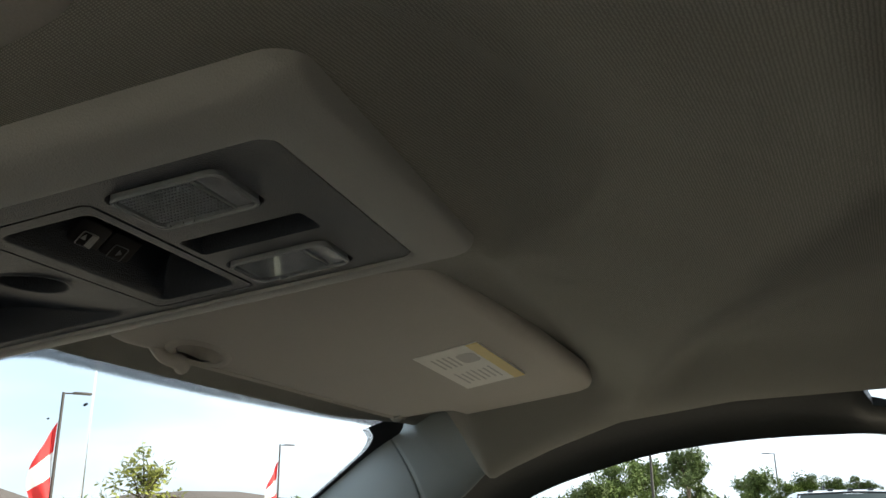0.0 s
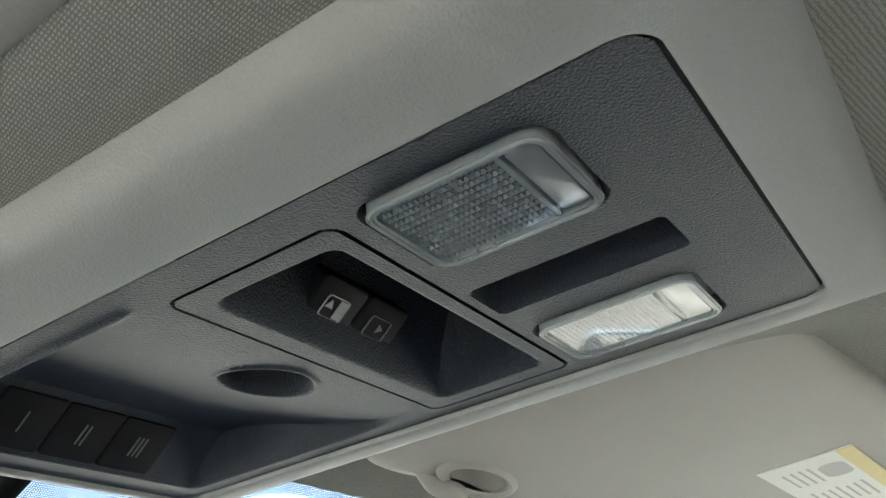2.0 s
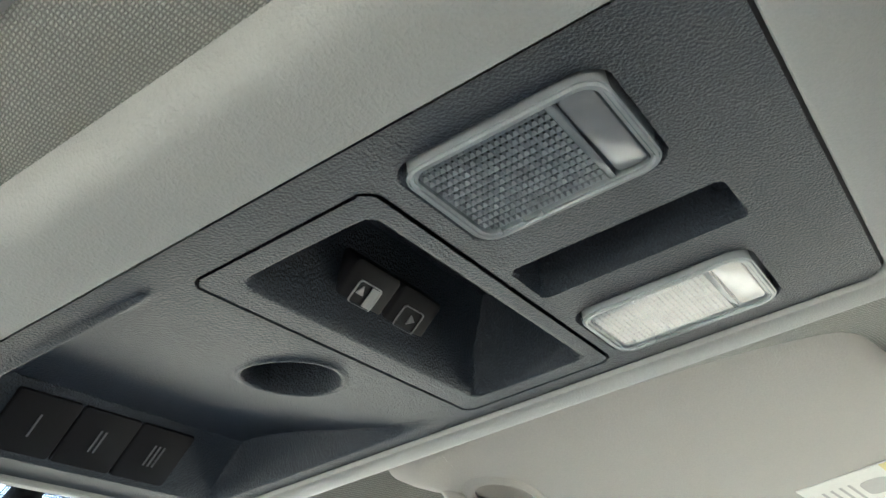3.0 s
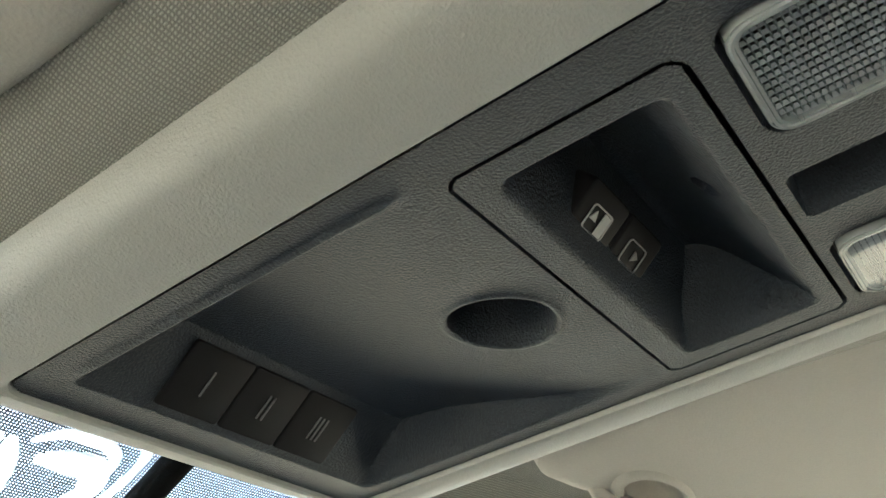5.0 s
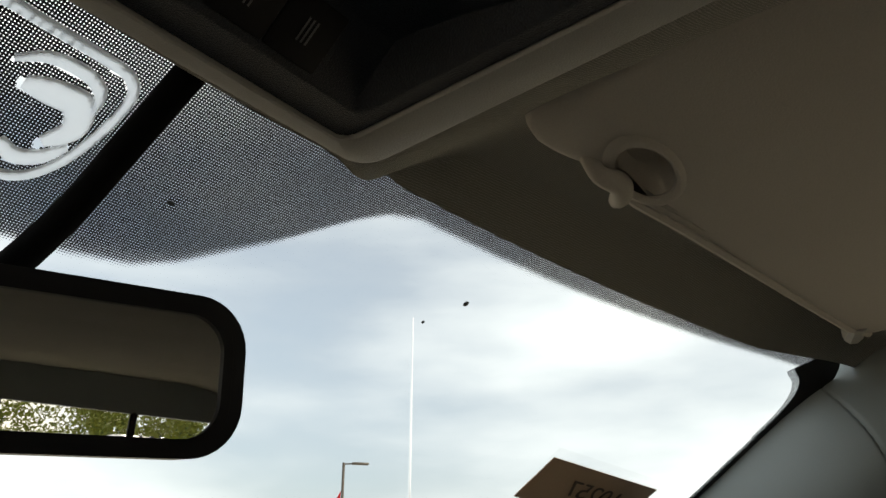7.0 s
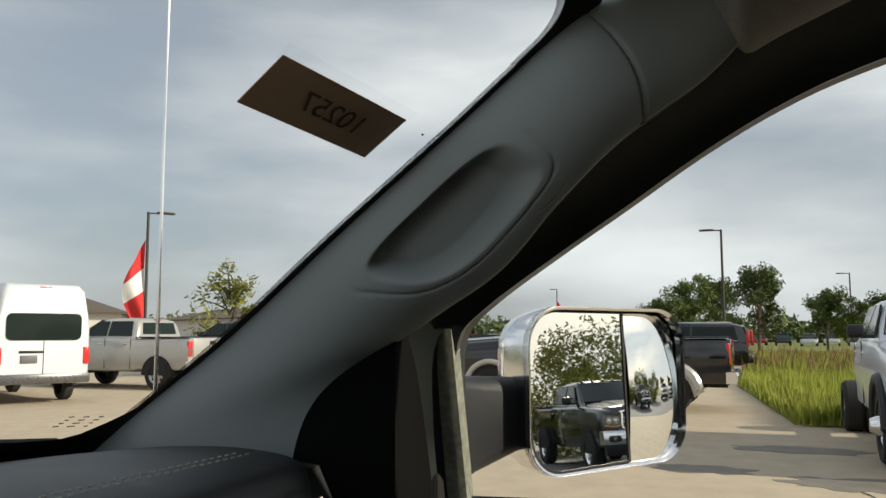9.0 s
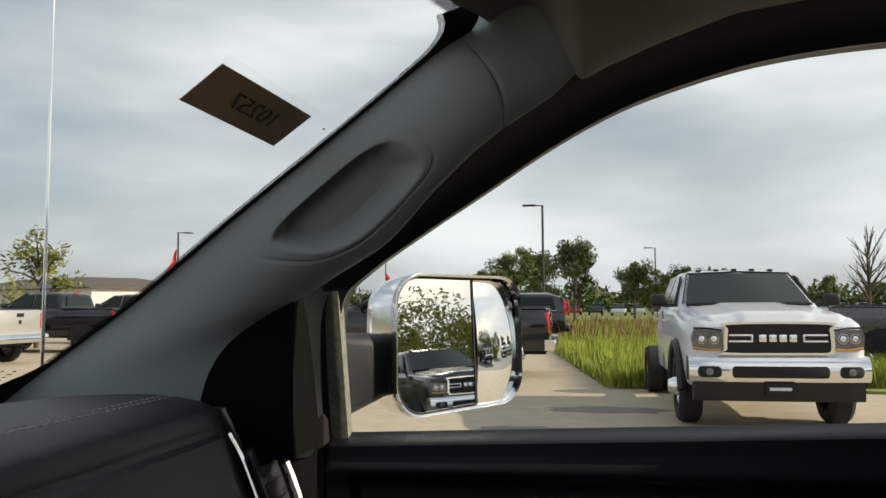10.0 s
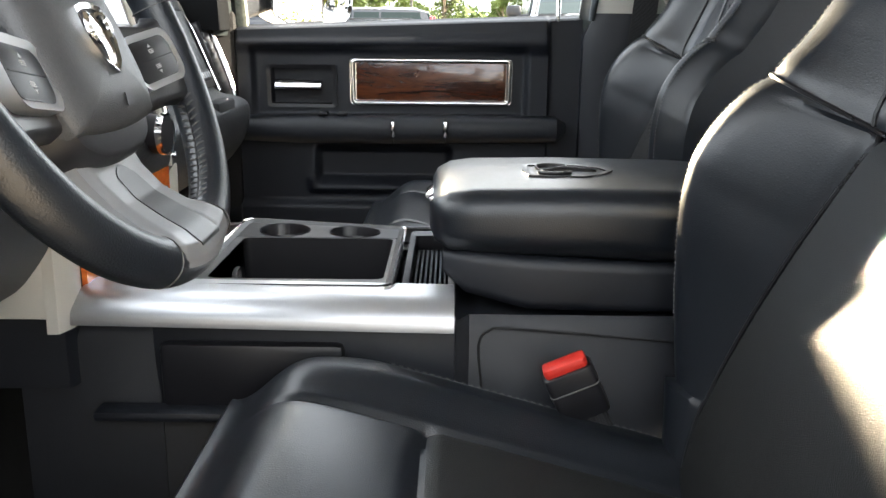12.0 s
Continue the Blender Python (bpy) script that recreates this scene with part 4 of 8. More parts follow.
def dashboard():
    d = thing("dashboard", "black dashboard with stitched top, glovebox and chrome-rimmed vents", "dashboard")
    part("top_pad", dash_strip(DASH_TOP, -0.745, 0.735, 80, 40), DASHPAD, d, "black soft pad with pale double stitching")
    for off in (0.0, 0.010):
        line = [(x, 0.440 + off * 1.3 - 0.0 + 0.05 * smooth(0.60, 0.735, x) ** 1.5, 1.4068 + 0.0004) for x in steps(0.18, 0.60, 84)]
        stitches = merge(*(tube([line[k], line[k + 1]], 0.0007, 4) for k in range(0, 84, 2)))
        part("stitching", stitches, THREAD, d, "pale stitching")
    part("inner_block", box((1.42, 0.50, 0.32), (-0.03, 0.66, 1.19), 0.01), SHADOW_GAP, d)
    part("face", dash_strip(DASH_FACE, -0.745, 0.62, 60, 16), DASHPAD, d)
    part("lower_bin", dash_strip(DASH_LOW, -0.745, 0.735, 60, 40), DASHPAD, d)
    # dash end with its upright vent
    end = loft([[(x, y, z) for y, z in ((0.50, 1.39), (0.425, 1.385), (0.408, 1.35), (0.370, 1.25), (0.334, 1.17), (0.37, 1.10), (0.52, 1.06))] for x in (0.642, 0.742)])
    bmesh.ops.bevel(end, geom=[e for e in end.edges if abs(e.verts[0].co.x - e.verts[1].co.x) < 1e-6], offset=0.01, segments=3, profile=0.5, affect="EDGES")
    part("end_cap", end, DASHPAD, d)
    vent = part("vent", moved(slab(rrect(0.070, 0.165, 0.015, 5), 0, 0.012, 0.003), pose(0.700, 0.372, 1.265, 70, 0, 4)), BUTTON, d)
    for k in range(7):
        part("vent_slat", box((0.056, 0.006, 0.014), (0.700, 0.340 + 0.0066 * k, 1.205 + 0.019 * k), 0.002, turn=(-8, 0, 4)), BUTTON, vent)
    rim = curve([(0.730, 0.404, 1.366), (0.747, 0.392, 1.345), (0.746, 0.366, 1.290), (0.736, 0.342, 1.225), (0.720, 0.324, 1.160)], 30)
    part("vent_rim", tube(rim, [0.003 + 0.0035 * math.sin(math.pi * k / 30) for k in range(31)], 8), CHROME, vent, "chrome rim")
    inner_rim = curve([(0.660, 0.408, 1.362), (0.664, 0.392, 1.330), (0.664, 0.366, 1.265), (0.662, 0.346, 1.215)], 24)
    part("vent_rim", tube(inner_rim, 0.0026, 8), CHROME, vent, "thin chrome rim")
    # paler strip: light caught by the slope under the lid, put into its colour
    part("lit_lid_strip", box((0.46, 0.004, 0.012), (0.395, 0.3475, 1.2325), 0.0015, turn=(-12, 0, 0)), EDGE_GREY, d, "strip below the glovebox lid, painted paler for the light it catches")
    # glovebox lid: raised, with a seam above
    def lid(x, s):
        return Vector((0, -0.006 * bump_in(x, 0.205, 0.622, 0.008) * bump_in(s, 0.10, 0.93, 0.05), 0))
    part("glovebox_lid", dash_strip(DASH_FACE, 0.190, 0.638, 120, 60, lid), DASHPAD, d, "smooth glovebox lid")
    badge = part("badge", moved(slab([(-0.055, -0.008), (0.050, -0.010), (0.055, 0.010), (-0.050, 0.008)], 0, 0.002, 0.0005), pose(0.553, 0.3480, 1.2500, 66, 0, 0)), BUTTON, d, "dark name badge")
    for k in range(7):
        part("badge_bar", moved(box((0.009, 0.012, 0.002), bevel=0.0005), pose(0.510 + 0.0145 * k, 0.3460, 1.2500, 66, 0, 0)), SILVER, badge)
    # black block whose colour stands in for the shade of the grab hollow
    part("grab_recess_shade", box((0.11, 0.03, 0.034), (0.47, 0.296, 1.196), 0.006), SHADOW_GAP, d)
    return d


def centre_stack():
    s = thing("centre_stack", "centre control stack with red wood panel, knobs and silver edging", "control panel")

    def face(z):
        return float(np.interp(z, [1.0, 1.05, 1.19, 1.30, 1.40, 1.43], [0.293, 0.291, 0.288, 0.301, 0.330, 0.36]))

    def at(x, z, out=0.0):
        return (x, face(z) - out, z)

    body = loft([[(x, y, z) for x, y in ((-0.19, 0.50), (-0.18, face(z) + 0.006), (-0.172, face(z)), (0.165, face(z)), (0.175, face(z) + 0.006), (0.185, 0.50))] for z in steps(0.96, 1.415, 20)])
    part("body", body, VINYL, s)
    # on both sides: an outer chrome arc, upright vents, an inner silver arc, and a satin cheek below
    def inner_x(z):
        return float(np.interp(z, [1.03, 1.10, 1.165, 1.20, 1.25, 1.30, 1.40], [0.146, 0.147, 0.146, 0.137, 0.128, 0.122, 0.117]))
    for side in (-1, 1):
        vents = part("side_vent", sheet(lambda u, z: (side * (inner_x(z) + (0.170 - inner_x(z)) * u), face(z) + 0.006, z), steps(0, 1, 4), steps(1.20, 1.405, 20), 0.02, (0, 1, 0)), SHADOW_GAP, s, "black upright vent")
        for k in range(9):
            z = 1.235 + 0.0185 * k
            x0 = inner_x(z)
            part("vent_slat", box((0.170 - x0, 0.016, 0.0035), (side * (x0 + 0.170) / 2, face(z) + 0.001, z), 0.001, turn=(-32, 0, 0)), EDGE_GREY, vents)
        part("thumb_wheel", tube([(side * 0.136, face(1.338) - 0.004, 1.338), (side * 0.150, face(1.338) - 0.004, 1.338)], 0.012, 16), BUTTON, vents)
        band = sheet(lambda u, z: (side * (inner_x(z) - 0.004 + 0.009 * u), face(z) - 0.006 - 0.004 * math.sin(math.pi * u), z), steps(0, 1, 6), steps(1.15, 1.405, 30), 0.010, (0, 1, 0))
        part("side_edging", band, EDGING, s, "satin silver inner arc")
        part("chrome_line", tube([(side * (0.171 + 0.004 * smooth(1.20, 1.10, z)), face(z) - 0.001, z) for z in steps(1.11, 1.410, 24)], 0.0040, 8), CHROME, s, "chrome outer arc")
        part("end_switch", moved(box((0.030, 0.014, 0.050), bevel=0.006, seg=3), pose(side * 0.157, face(1.19) + 0.002, 1.192, -4, 0, 0)), BUTTON, s, "black end switch")
        part("switch_lip", tube([(side * 0.145, face(1.16) - 0.005, 1.166), (side * 0.158, face(1.16) - 0.009, 1.162), (side * 0.170, face(1.16) - 0.004, 1.172)], 0.0035, 8), CHROME, s)
        cheek = sheet(lambda u, z: (side * (0.146 + 0.056 * u), face(z) - 0.004 * math.sin(math.pi * min(u * 1.2, 1)) - 0.004 * u + 0.006 * u ** 6, z), steps(0, 1, 10), steps(1.03, 1.172, 12), 0.012, (0, 1, 0))
        part("side_cheek", cheek, EDGING, s, "satin silver cheek")
        part("side_return", box((0.008, 0.075, 0.085), (side * 0.1965, 0.336, 1.087), 0.004), EDGING, s, "pale satin side return")
    def block(x0, x1, z0, z1, out, material, name, bevel=0.003, label="", parent=None):
        secs = [[(x, face(z) - o, z) for x, o in ((x0, 0.0), (x0, out), (x1, out), (x1, 0.0))] for z in steps(z0, z1, 8)]
        bm = loft(secs)
        return part(name, bm, material, parent or s, label)
    block(-0.114, 0.114, 1.272, 1.395, 0.004, SPOKE_GREY, "radio", label="satin grey radio surround with black keys")
    block(-0.102, 0.106, 1.342, 1.393, 0.0055, SCREEN_GLASS, "screen", label="glossy dark display glass")
    block(-0.124, 0.124, 1.225, 1.270, 0.004, WOOD_DARK, "wood_strip", label="dark wood strip")
    block(-0.132, 0.132, 1.165, 1.223, 0.005, BUTTON, "climate_panel", label="black climate panel")
    wood_panel = block(-0.143, 0.143, 0.99, 1.163, 0.006, WOOD_RED, "wood_panel", label="glossy red wood panel")
    block(-0.10, 0.128, 1.085, 1.125, 0.009, BUTTON, "switch_strip", label="black switch strip", parent=wood_panel)
    for x in (0.07, 0.10):
        part("pictogram", box((0.010, 0.001, 0.012), at(x, 1.105, 0.0095)), GREY_MARK, wood_panel)
    for x, z in ((0.080, 1.203), (-0.080, 1.203)):
        knob = part("knob", moved(merge(slab(rrect(0.064, 0.064, 0.032, 10), -0.003, 0.004), slab(rrect(0.052, 0.052, 0.026, 10), 0.004, 0.026, 0.003)), pose(x, face(z) - 0.004, z, 90, 0, 0)), BUTTON, s)
        part("knob_rim", moved(ring(rrect(0.055, 0.055, 0.0275, 10), rrect(0.049, 0.049, 0.0245, 10), 0.018, 0.027, 0.001), pose(x, face(z) - 0.004, z, 90, 0, 0)), CHROME, knob, "chrome ring")
    for k in range(4):
        part("key", box((0.030, 0.008, 0.018), at(-0.11 + 0.055 * k, 1.300, 0.005), 0.002), BLACK, s)
    return s


def steering_wheel():
    hub = pose(-0.471, 0.132, 1.351, 66.2, 0, 0.35) @ Matrix.Scale(0.945, 4)
    w = thing("steering_wheel", "black leather steering wheel with a silver-grey lower spoke", "steering wheel", hub)
    R, r = 0.1800, 0.0165
    pts = [(R * math.cos(a), R * math.sin(a), 0) for a in (2 * math.pi * k / 120 for k in range(120))]
    part("rim", tube(pts, r, 20, True, 1.05), LEATHER, w, "black leather rim")
    # crossed stitches along the inner side of the grips
    def inner(a, b):
        q = R - (r + 0.0003) * math.cos(b)
        return q * math.cos(a), q * math.sin(a), (r + 0.0009) * math.sin(b)
    for a0, a1 in ((-68, -26), (206, 248), (10, 46), (134, 170)):
        n = 17
        for k in range(n):
            a = radians(a0 + (a1 - a0) * (k + 0.5) / n)
            for sb in (-1, 1):
                q = [inner(a + da, sb * b) for da, b in ((-0.008, 0.04), (0.004, 0.22), (0.014, 0.42))]
                part("stitch", tube(q, [0.0008, 0.0014, 0.0009], 5), THREAD_DARK, w)
        part("lacing_groove", tube([inner(radians(a0 + (a1 - a0) * k / 20), 0.0) for k in range(21)], 0.0009, 5), SHADOW_GAP, w)
    for a in (-71.5, 251.5, 2, 178):
        c, q = math.cos(radians(a)), math.sin(radians(a))
        part("rim_seam", tube([((R + 0.0168 * math.cos(b)) * c, (R + 0.0168 * math.cos(b)) * q, 0.0176 * math.sin(b)) for b in (2 * math.pi * k / 24 for k in range(24))], 0.0006, 5, True), THREAD_DARK, w)
    # the airbag cover: a grained shield over a smooth darker chin
    shape = [(-0.060, 0.036), (0.060, 0.036), (0.074, 0.012), (0.076, -0.030), (0.072, -0.062), (0.060, -0.088), (0.034, -0.100), (0.0, -0.103), (-0.034, -0.100), (-0.060, -0.088), (-0.072, -0.062), (-0.076, -0.030), (-0.074, 0.012)]
    outline = [tuple(curve_at([(x, y, 0) for x, y in shape + shape[:1]], k / 78).to_2d()) for k in range(78)]
    base = [(x, y) for x, y in outline]
    chin = loft([[(x * g, (y + 0.035) * g - 0.035, z) for x, y in base] for g, z in ((0.88, -0.070), (0.99, -0.050), (1.0, -0.022), (0.985, -0.012), (0.95, -0.006), (0.90, -0.004))])
    hubp = part("airbag_cover", chin, LEATHER_CHIN, w, "black centre cover")
    upper = [(x * 0.985, max(y, -0.0835 + 0.05 * (x / 0.076) ** 2 * 0.12) if y < -0.06 else y) for x, y in base]
    loops = [[(x * g, (y + 0.030) * g - 0.030, z) for x, y in upper] for g, z in ((1.0, -0.014), (1.0, -0.006), (0.975, -0.001), (0.92, 0.003), (0.78, 0.008), (0.55, 0.0115), (0.28, 0.0130), (0.06, 0.0134))]
    part("cover_shield", loft(loops), LEATHER_HUB, hubp, "grained grey-black shield of the cover")
    shield = [(-0.020, 0.021), (-0.010, 0.0235), (0.0, 0.024), (0.010, 0.0235), (0.020, 0.021), (0.0225, 0.010), (0.020, -0.004), (0.012, -0.017), (0.0, -0.025), (-0.012, -0.017), (-0.020, -0.004), (-0.0225, 0.010)]
    at = pose(0.0, -0.024, 0.0125)
    badge = part("emblem", moved(ring(shield, [(x * 0.85, y * 0.85) for x, y in shield], -0.003, 0.0035, 0.001), at), CHROME, hubp, "chrome shield emblem")
    part("emblem_field", moved(slab([(x * 0.86, y * 0.86) for x, y in shield], -0.003, 0.0012), at), BUTTON, badge)
    for sx in (-1, 1):
        part("emblem_curl", moved(tube(curve([(sx * 0.0035, 0.013, 0.001), (sx * 0.011, 0.015, 0.003), (sx * 0.0145, 0.006, 0.003), (sx * 0.0095, -0.003, 0.002), (sx * 0.006, 0.003, 0.002)], 14), [0.0018 + 0.0020 * math.sin(math.pi * k / 14) for k in range(15)], 8), at), CHROME, badge)
    part("emblem_nose", moved(tube([(0, 0.016, 0.001), (0, 0.004, 0.003), (0, -0.010, 0.003), (0, -0.019, 0.001)], [0.003, 0.0045, 0.0040, 0.0025], 8), at), CHROME, badge)
    part("airbag_mark", box((0.013, 0.009, 0.0006), (0.006, -0.0665, 0.0102), turn=(14, 4, 0)), BUTTON, hubp)
    for side in (-1, 1):
        arm = loft([[(side * x, y, z) for y, z in ((yc - h, z0 - 0.016), (yc + h, z0 - 0.016), (yc + h * 0.88, z0), (yc - h * 0.88, z0))] for x, yc, h, z0 in ((0.050, -0.038, 0.040, -0.010), (0.090, -0.040, 0.037, -0.004), (0.128, -0.042, 0.035, 0.003), (0.152, -0.041, 0.038, 0.006), (R - 0.008, -0.040, 0.044, 0.003))])
        bmesh.ops.bevel(arm, geom=arm.edges[:], offset=0.004, segments=3, profile=0.5, affect="EDGES")
        spoke = part("spoke", arm, LEATHER_CHIN, w, "black upper spoke with speed keys")
        o, i = rrect(0.076, 0.044, 0.014, 6), rrect(0.064, 0.033, 0.008, 6)
        tilt = pose(side * 0.1050, -0.0400, 0.0045, 0, side * -10, side * 4)
        part("key_frame", moved(ring(o, i, -0.010, 0.0035, 0.002), tilt), SILVER, spoke, "silver frame")
        pad = part("key_pad", moved(slab(i, -0.008, 0.0022, 0.001), tilt), BUTTON, spoke)
        part("key_split", moved(box((0.058, 0.0008, 0.0006), (0, 0, 0.0022)), tilt), SHADOW_GAP, pad)
        for y in (0.0075, -0.0075):
            up = 1 if y > 0 else -1
            bars = [box((0.0075, 0.0007, 0.0004), (0.0, y - up * (0.0012 * k), 0.0024)) for k in range(3)]
            tri = slab([(-0.0022, y + up * 0.0020), (0.0022, y + up * 0.0020), (0.0, y + up * 0.0046)], 0.0021, 0.0026)
            part("key_mark", moved(merge(*bars, tri), tilt), WHITE_MARK, pad)
    # the broad lower spoke runs up onto the rim, with one dark sunk inlay
    def leg_at(u, y):
        half = float(np.interp(-y, [0.086, 0.110, 0.130, 0.150, 0.165, 0.178, 0.190], [0.050, 0.046, 0.0455, 0.050, 0.057, 0.061, 0.059]))
        z = float(np.interp(-y, [0.086, 0.110, 0.130, 0.148, 0.162, 0.174, 0.184, 0.190], [-0.020, -0.0165, -0.0095, 0.002, 0.0125, 0.0186, 0.0168, 0.0135]))
        y0 = y + 0.010 * u * u * smooth(-0.140, -0.180, y)
        cut = float(np.interp(-y, [0.104, 0.112, 0.125, 0.150, 0.174, 0.178], [0.0, 0.30, 0.36, 0.40, 0.42, 0.0]))
        return u * half, y0, z - 0.004 * smooth(0.80, 1.0, abs(u)) - 0.0012 * (1 - smooth(cut - 0.05, cut + 0.02, abs(u))) * (cut > 0)
    leg = sheet(leg_at, steps(-1, 1, 40), [-0.086 - 0.104 * k / 60 for k in range(61)], 0.012, (0, 0, -1))
    legp = part("spoke", leg, SPOKE_GREY, w, "silver-grey lower spoke")
    def inlay_at(u, v):
        y = -0.105 - 0.0715 * v
        half = float(np.interp(v, [0, 0.03, 0.10, 0.25, 0.6, 0.97, 1.0], [0.004, 0.0085, 0.0140, 0.0165, 0.0190, 0.0215, 0.0205]))
        x = u * half
        return x, y, leg_at(0.0, y)[2] + 0.0018
    part("spoke_inlay", sheet(inlay_at, steps(-1, 1, 6), steps(0, 1, 30), 0.003, (0, 0, -1)), LEATHER_CHIN, legp, "smooth black inlay")
    col = tube([(0, 0, -0.05), (0, 0.01, -0.12), (0, 0.02, -0.30)], [0.050, 0.062, 0.075], 18)
    part("column", col, VINYL, w)
    part("instrument_hood", box((0.34, 0.05, 0.12), (0.02, 0.07, -0.235), 0.03), VINYL, w)
    return w


LEATHER_CHIN = surf("smooth_black_vinyl", (0.016, 0.016, 0.018), 0.36, vary=0.14, grain=900, bump=0.12, depth=0.0003)
SCREEN_GLASS = surf("display_glass", (0.010, 0.011, 0.013), 0.04, vary=0.0, bump=0, ior=1.7)
DASHPAD = surf("charcoal_soft_vinyl", (0.020, 0.022, 0.025), 0.48, vary=0.14, grain=900, bump=0.5, depth=0.0005, voronoi=True)
EDGE_GREY = surf("dark_grey_trim", (0.045, 0.047, 0.050), 0.40, vary=0.1, grain=900, bump=0.15, depth=0.0003)
LEATHER_HUB = surf("grained_vinyl", (0.046, 0.047, 0.049), 0.42, vary=0.14, grain=520, bump=0.5, depth=0.0005, voronoi=True)
THREAD_DARK = surf("dark_thread", (0.05, 0.05, 0.05), 0.7, vary=0.1, bump=0)
SPOKE_GREY = surf("grey_satin_plastic", (0.21, 0.21, 0.215), 0.42, 0.3, vary=0.06, grain=1500, bump=0.08)
dashboard()
centre_stack()
steering_wheel()

# ---- centre console and seats ----
def floor_console():
    c = thing("floor_console", "black floor console with silver rails, open tray and cup holders", "centre console")
    # trunk of the console, standing on the floor
    def sec(y, half, top, low=0.70):
        return [(-half - 0.01, y, low), (-half, y, top - 0.02), (-half + 0.015, y, top), (half - 0.015, y, top), (half, y, top - 0.02), (half + 0.01, y, low)]
    part("base", merge(loft([sec(0.36, 0.165, 1.03), sec(0.205, 0.165, 1.032)]), loft([sec(-0.115, 0.165, 1.028), sec(-0.135, 0.140, 1.03), sec(-0.62, 0.140, 1.03)]),
                       loft([sec(0.205, 0.165, 0.95), sec(-0.115, 0.165, 0.95)]),
                       *(box((0.034, 0.33, 0.12), (sx * 0.150, 0.045, 0.975), 0.004) for sx in (-1, 1))), VINYL, c)
    for side in (-1, 1):
        # silver rail along the top edge: a flat shoulder that rolls over
        section = [(0.116, 1.0625), (0.134, 1.0622), (0.156, 1.0612), (0.170, 1.0575), (0.180, 1.0510), (0.1865, 1.0430), (0.189, 1.0350)]
        if side > 0:
            section = [(0.176, 1.0580), (0.183, 1.0560), (0.188, 1.0480), (0.190, 1.0350)]
        def rail(s, y):
            p = curve_at([(x, z, 0) for x, z in section], s)
            return side * p.x, y, p.y + 0.012 * max(y + 0.10, 0)
        part("rail", sheet(rail, steps(0, 1, 24), steps(-0.118, 0.287, 26), 0.004, (0, 0, -1)), SILVER, c, "satin silver rail")
    # the tray widens towards the dashboard
    def raised(bm):
        for v in bm.verts:
            if v.co.x > 0.085:
                v.co.x = 0.085 + (v.co.x - 0.085) * (0.66 + 2.0 * (v.co.y + 0.05))
        return bm
    o, i = rrect(0.320, 0.242, 0.018, 5, (0.023, 0.069)), rrect(0.286, 0.220, 0.010, 5, (0.023, 0.069))
    m = rrect(0.309, 0.233, 0.015, 5, (0.023, 0.069))
    part("tray_frame", raised(ring(m, i, 1.040, 1.0655, 0.003)), BUTTON, c, "glossy black tray frame")
    part("tray_edging", raised(ring(o, m, 1.036, 1.0650, 0.0015)), CHROME, c, "thin chrome edging of the tray")
    cups = sheet(lambda x, y: (x, y, 1.0625), steps(0.0935, 0.1665, 80), steps(-0.041, 0.179, 200))
    spots = [(0.1290, 0.120), (0.1290, 0.020)]
    gone = [f for f in cups.faces if min(math.hypot(f.calc_center_median().x - xc, f.calc_center_median().y - yc) for xc, yc in spots) < 0.0350]
    bmesh.ops.delete(cups, geom=gone, context="FACES")
    wells = [loft([[(xc + r * x, yc + r * y, z) for x, y in rrect(2, 2, 1, 8)] for r, z in ((0.0365, 1.0620), (0.0355, 1.0645), (0.0340, 1.0625), (0.0320, 0.985), (0.025, 0.980))], caps=(False, True)) for xc, yc in spots]
    hole, lip = rrect(0.187, 0.204, 0.010, 5, (-0.0035, 0.066)), rrect(0.2135, 0.219, 0.010, 5, (-0.0125, 0.069))
    tub = loft([[(x, y, 1.0615) for x, y in hole], [(x * 0.96, y, 0.955) for x, y in hole], [(x * 0.8, y, 0.954) for x, y in hole]], caps=(False, True))
    part("tray", raised(merge(cups, *wells, ring(lip, hole, 1.030, 1.0625, 0.0012), tub)), BUTTON, c, "deep black tray")
    part("tray_socket", raised(moved(merge(ring(rrect(0.030, 0.050, 0.008, 4), rrect(0.022, 0.042, 0.006, 4), -0.002, 0.003), slab(rrect(0.008, 0.008, 0.004, 6, (0, 0.010)), 0, 0.004), slab(rrect(0.008, 0.008, 0.004, 6, (0, -0.010)), 0, 0.004)), pose(0.03, 0.166, 1.01, 90, 0, 0))), GREY_MARK, c, "socket panel in the tray's end wall")
    # narrow bin with a ribbed mat in front of the lid
    o, i = rrect(0.26, 0.060, 0.010, 4, (0.02, -0.088)), rrect(0.230, 0.046, 0.006, 4, (0.02, -0.088))
    bin_ = part("small_bin", ring(o, i, 1.025, 1.058, 0.003), BUTTON, c)
    for k in range(7):
        part("rib", box((0.22, 0.003, 0.004), (0.02, -0.107 + 0.0062 * k, 1.034), 0.001), BLACK, bin_)
    # lower side pocket
    part("side_pocket", box((0.02, 0.20, 0.075), (-0.172, 0.10, 0.975), 0.008), BUTTON, c)
    part("side_shelf", box((0.030, 0.20, 0.012), (-0.186, 0.17, 0.935), 0.005), VINYL, c)
    # joint of the side cover below the lid
    cover = curve([(-0.1425, -0.150, 0.950), (-0.1415, -0.146, 1.000), (-0.1410, -0.158, 1.017), (-0.1410, -0.185, 1.019), (-0.1412, -0.36, 1.006), (-0.1415, -0.55, 0.992)], 40)
    part("cover_joint", tube(cover, 0.0016, 6), SHADOW_GAP, c, "dark joint of the side cover")
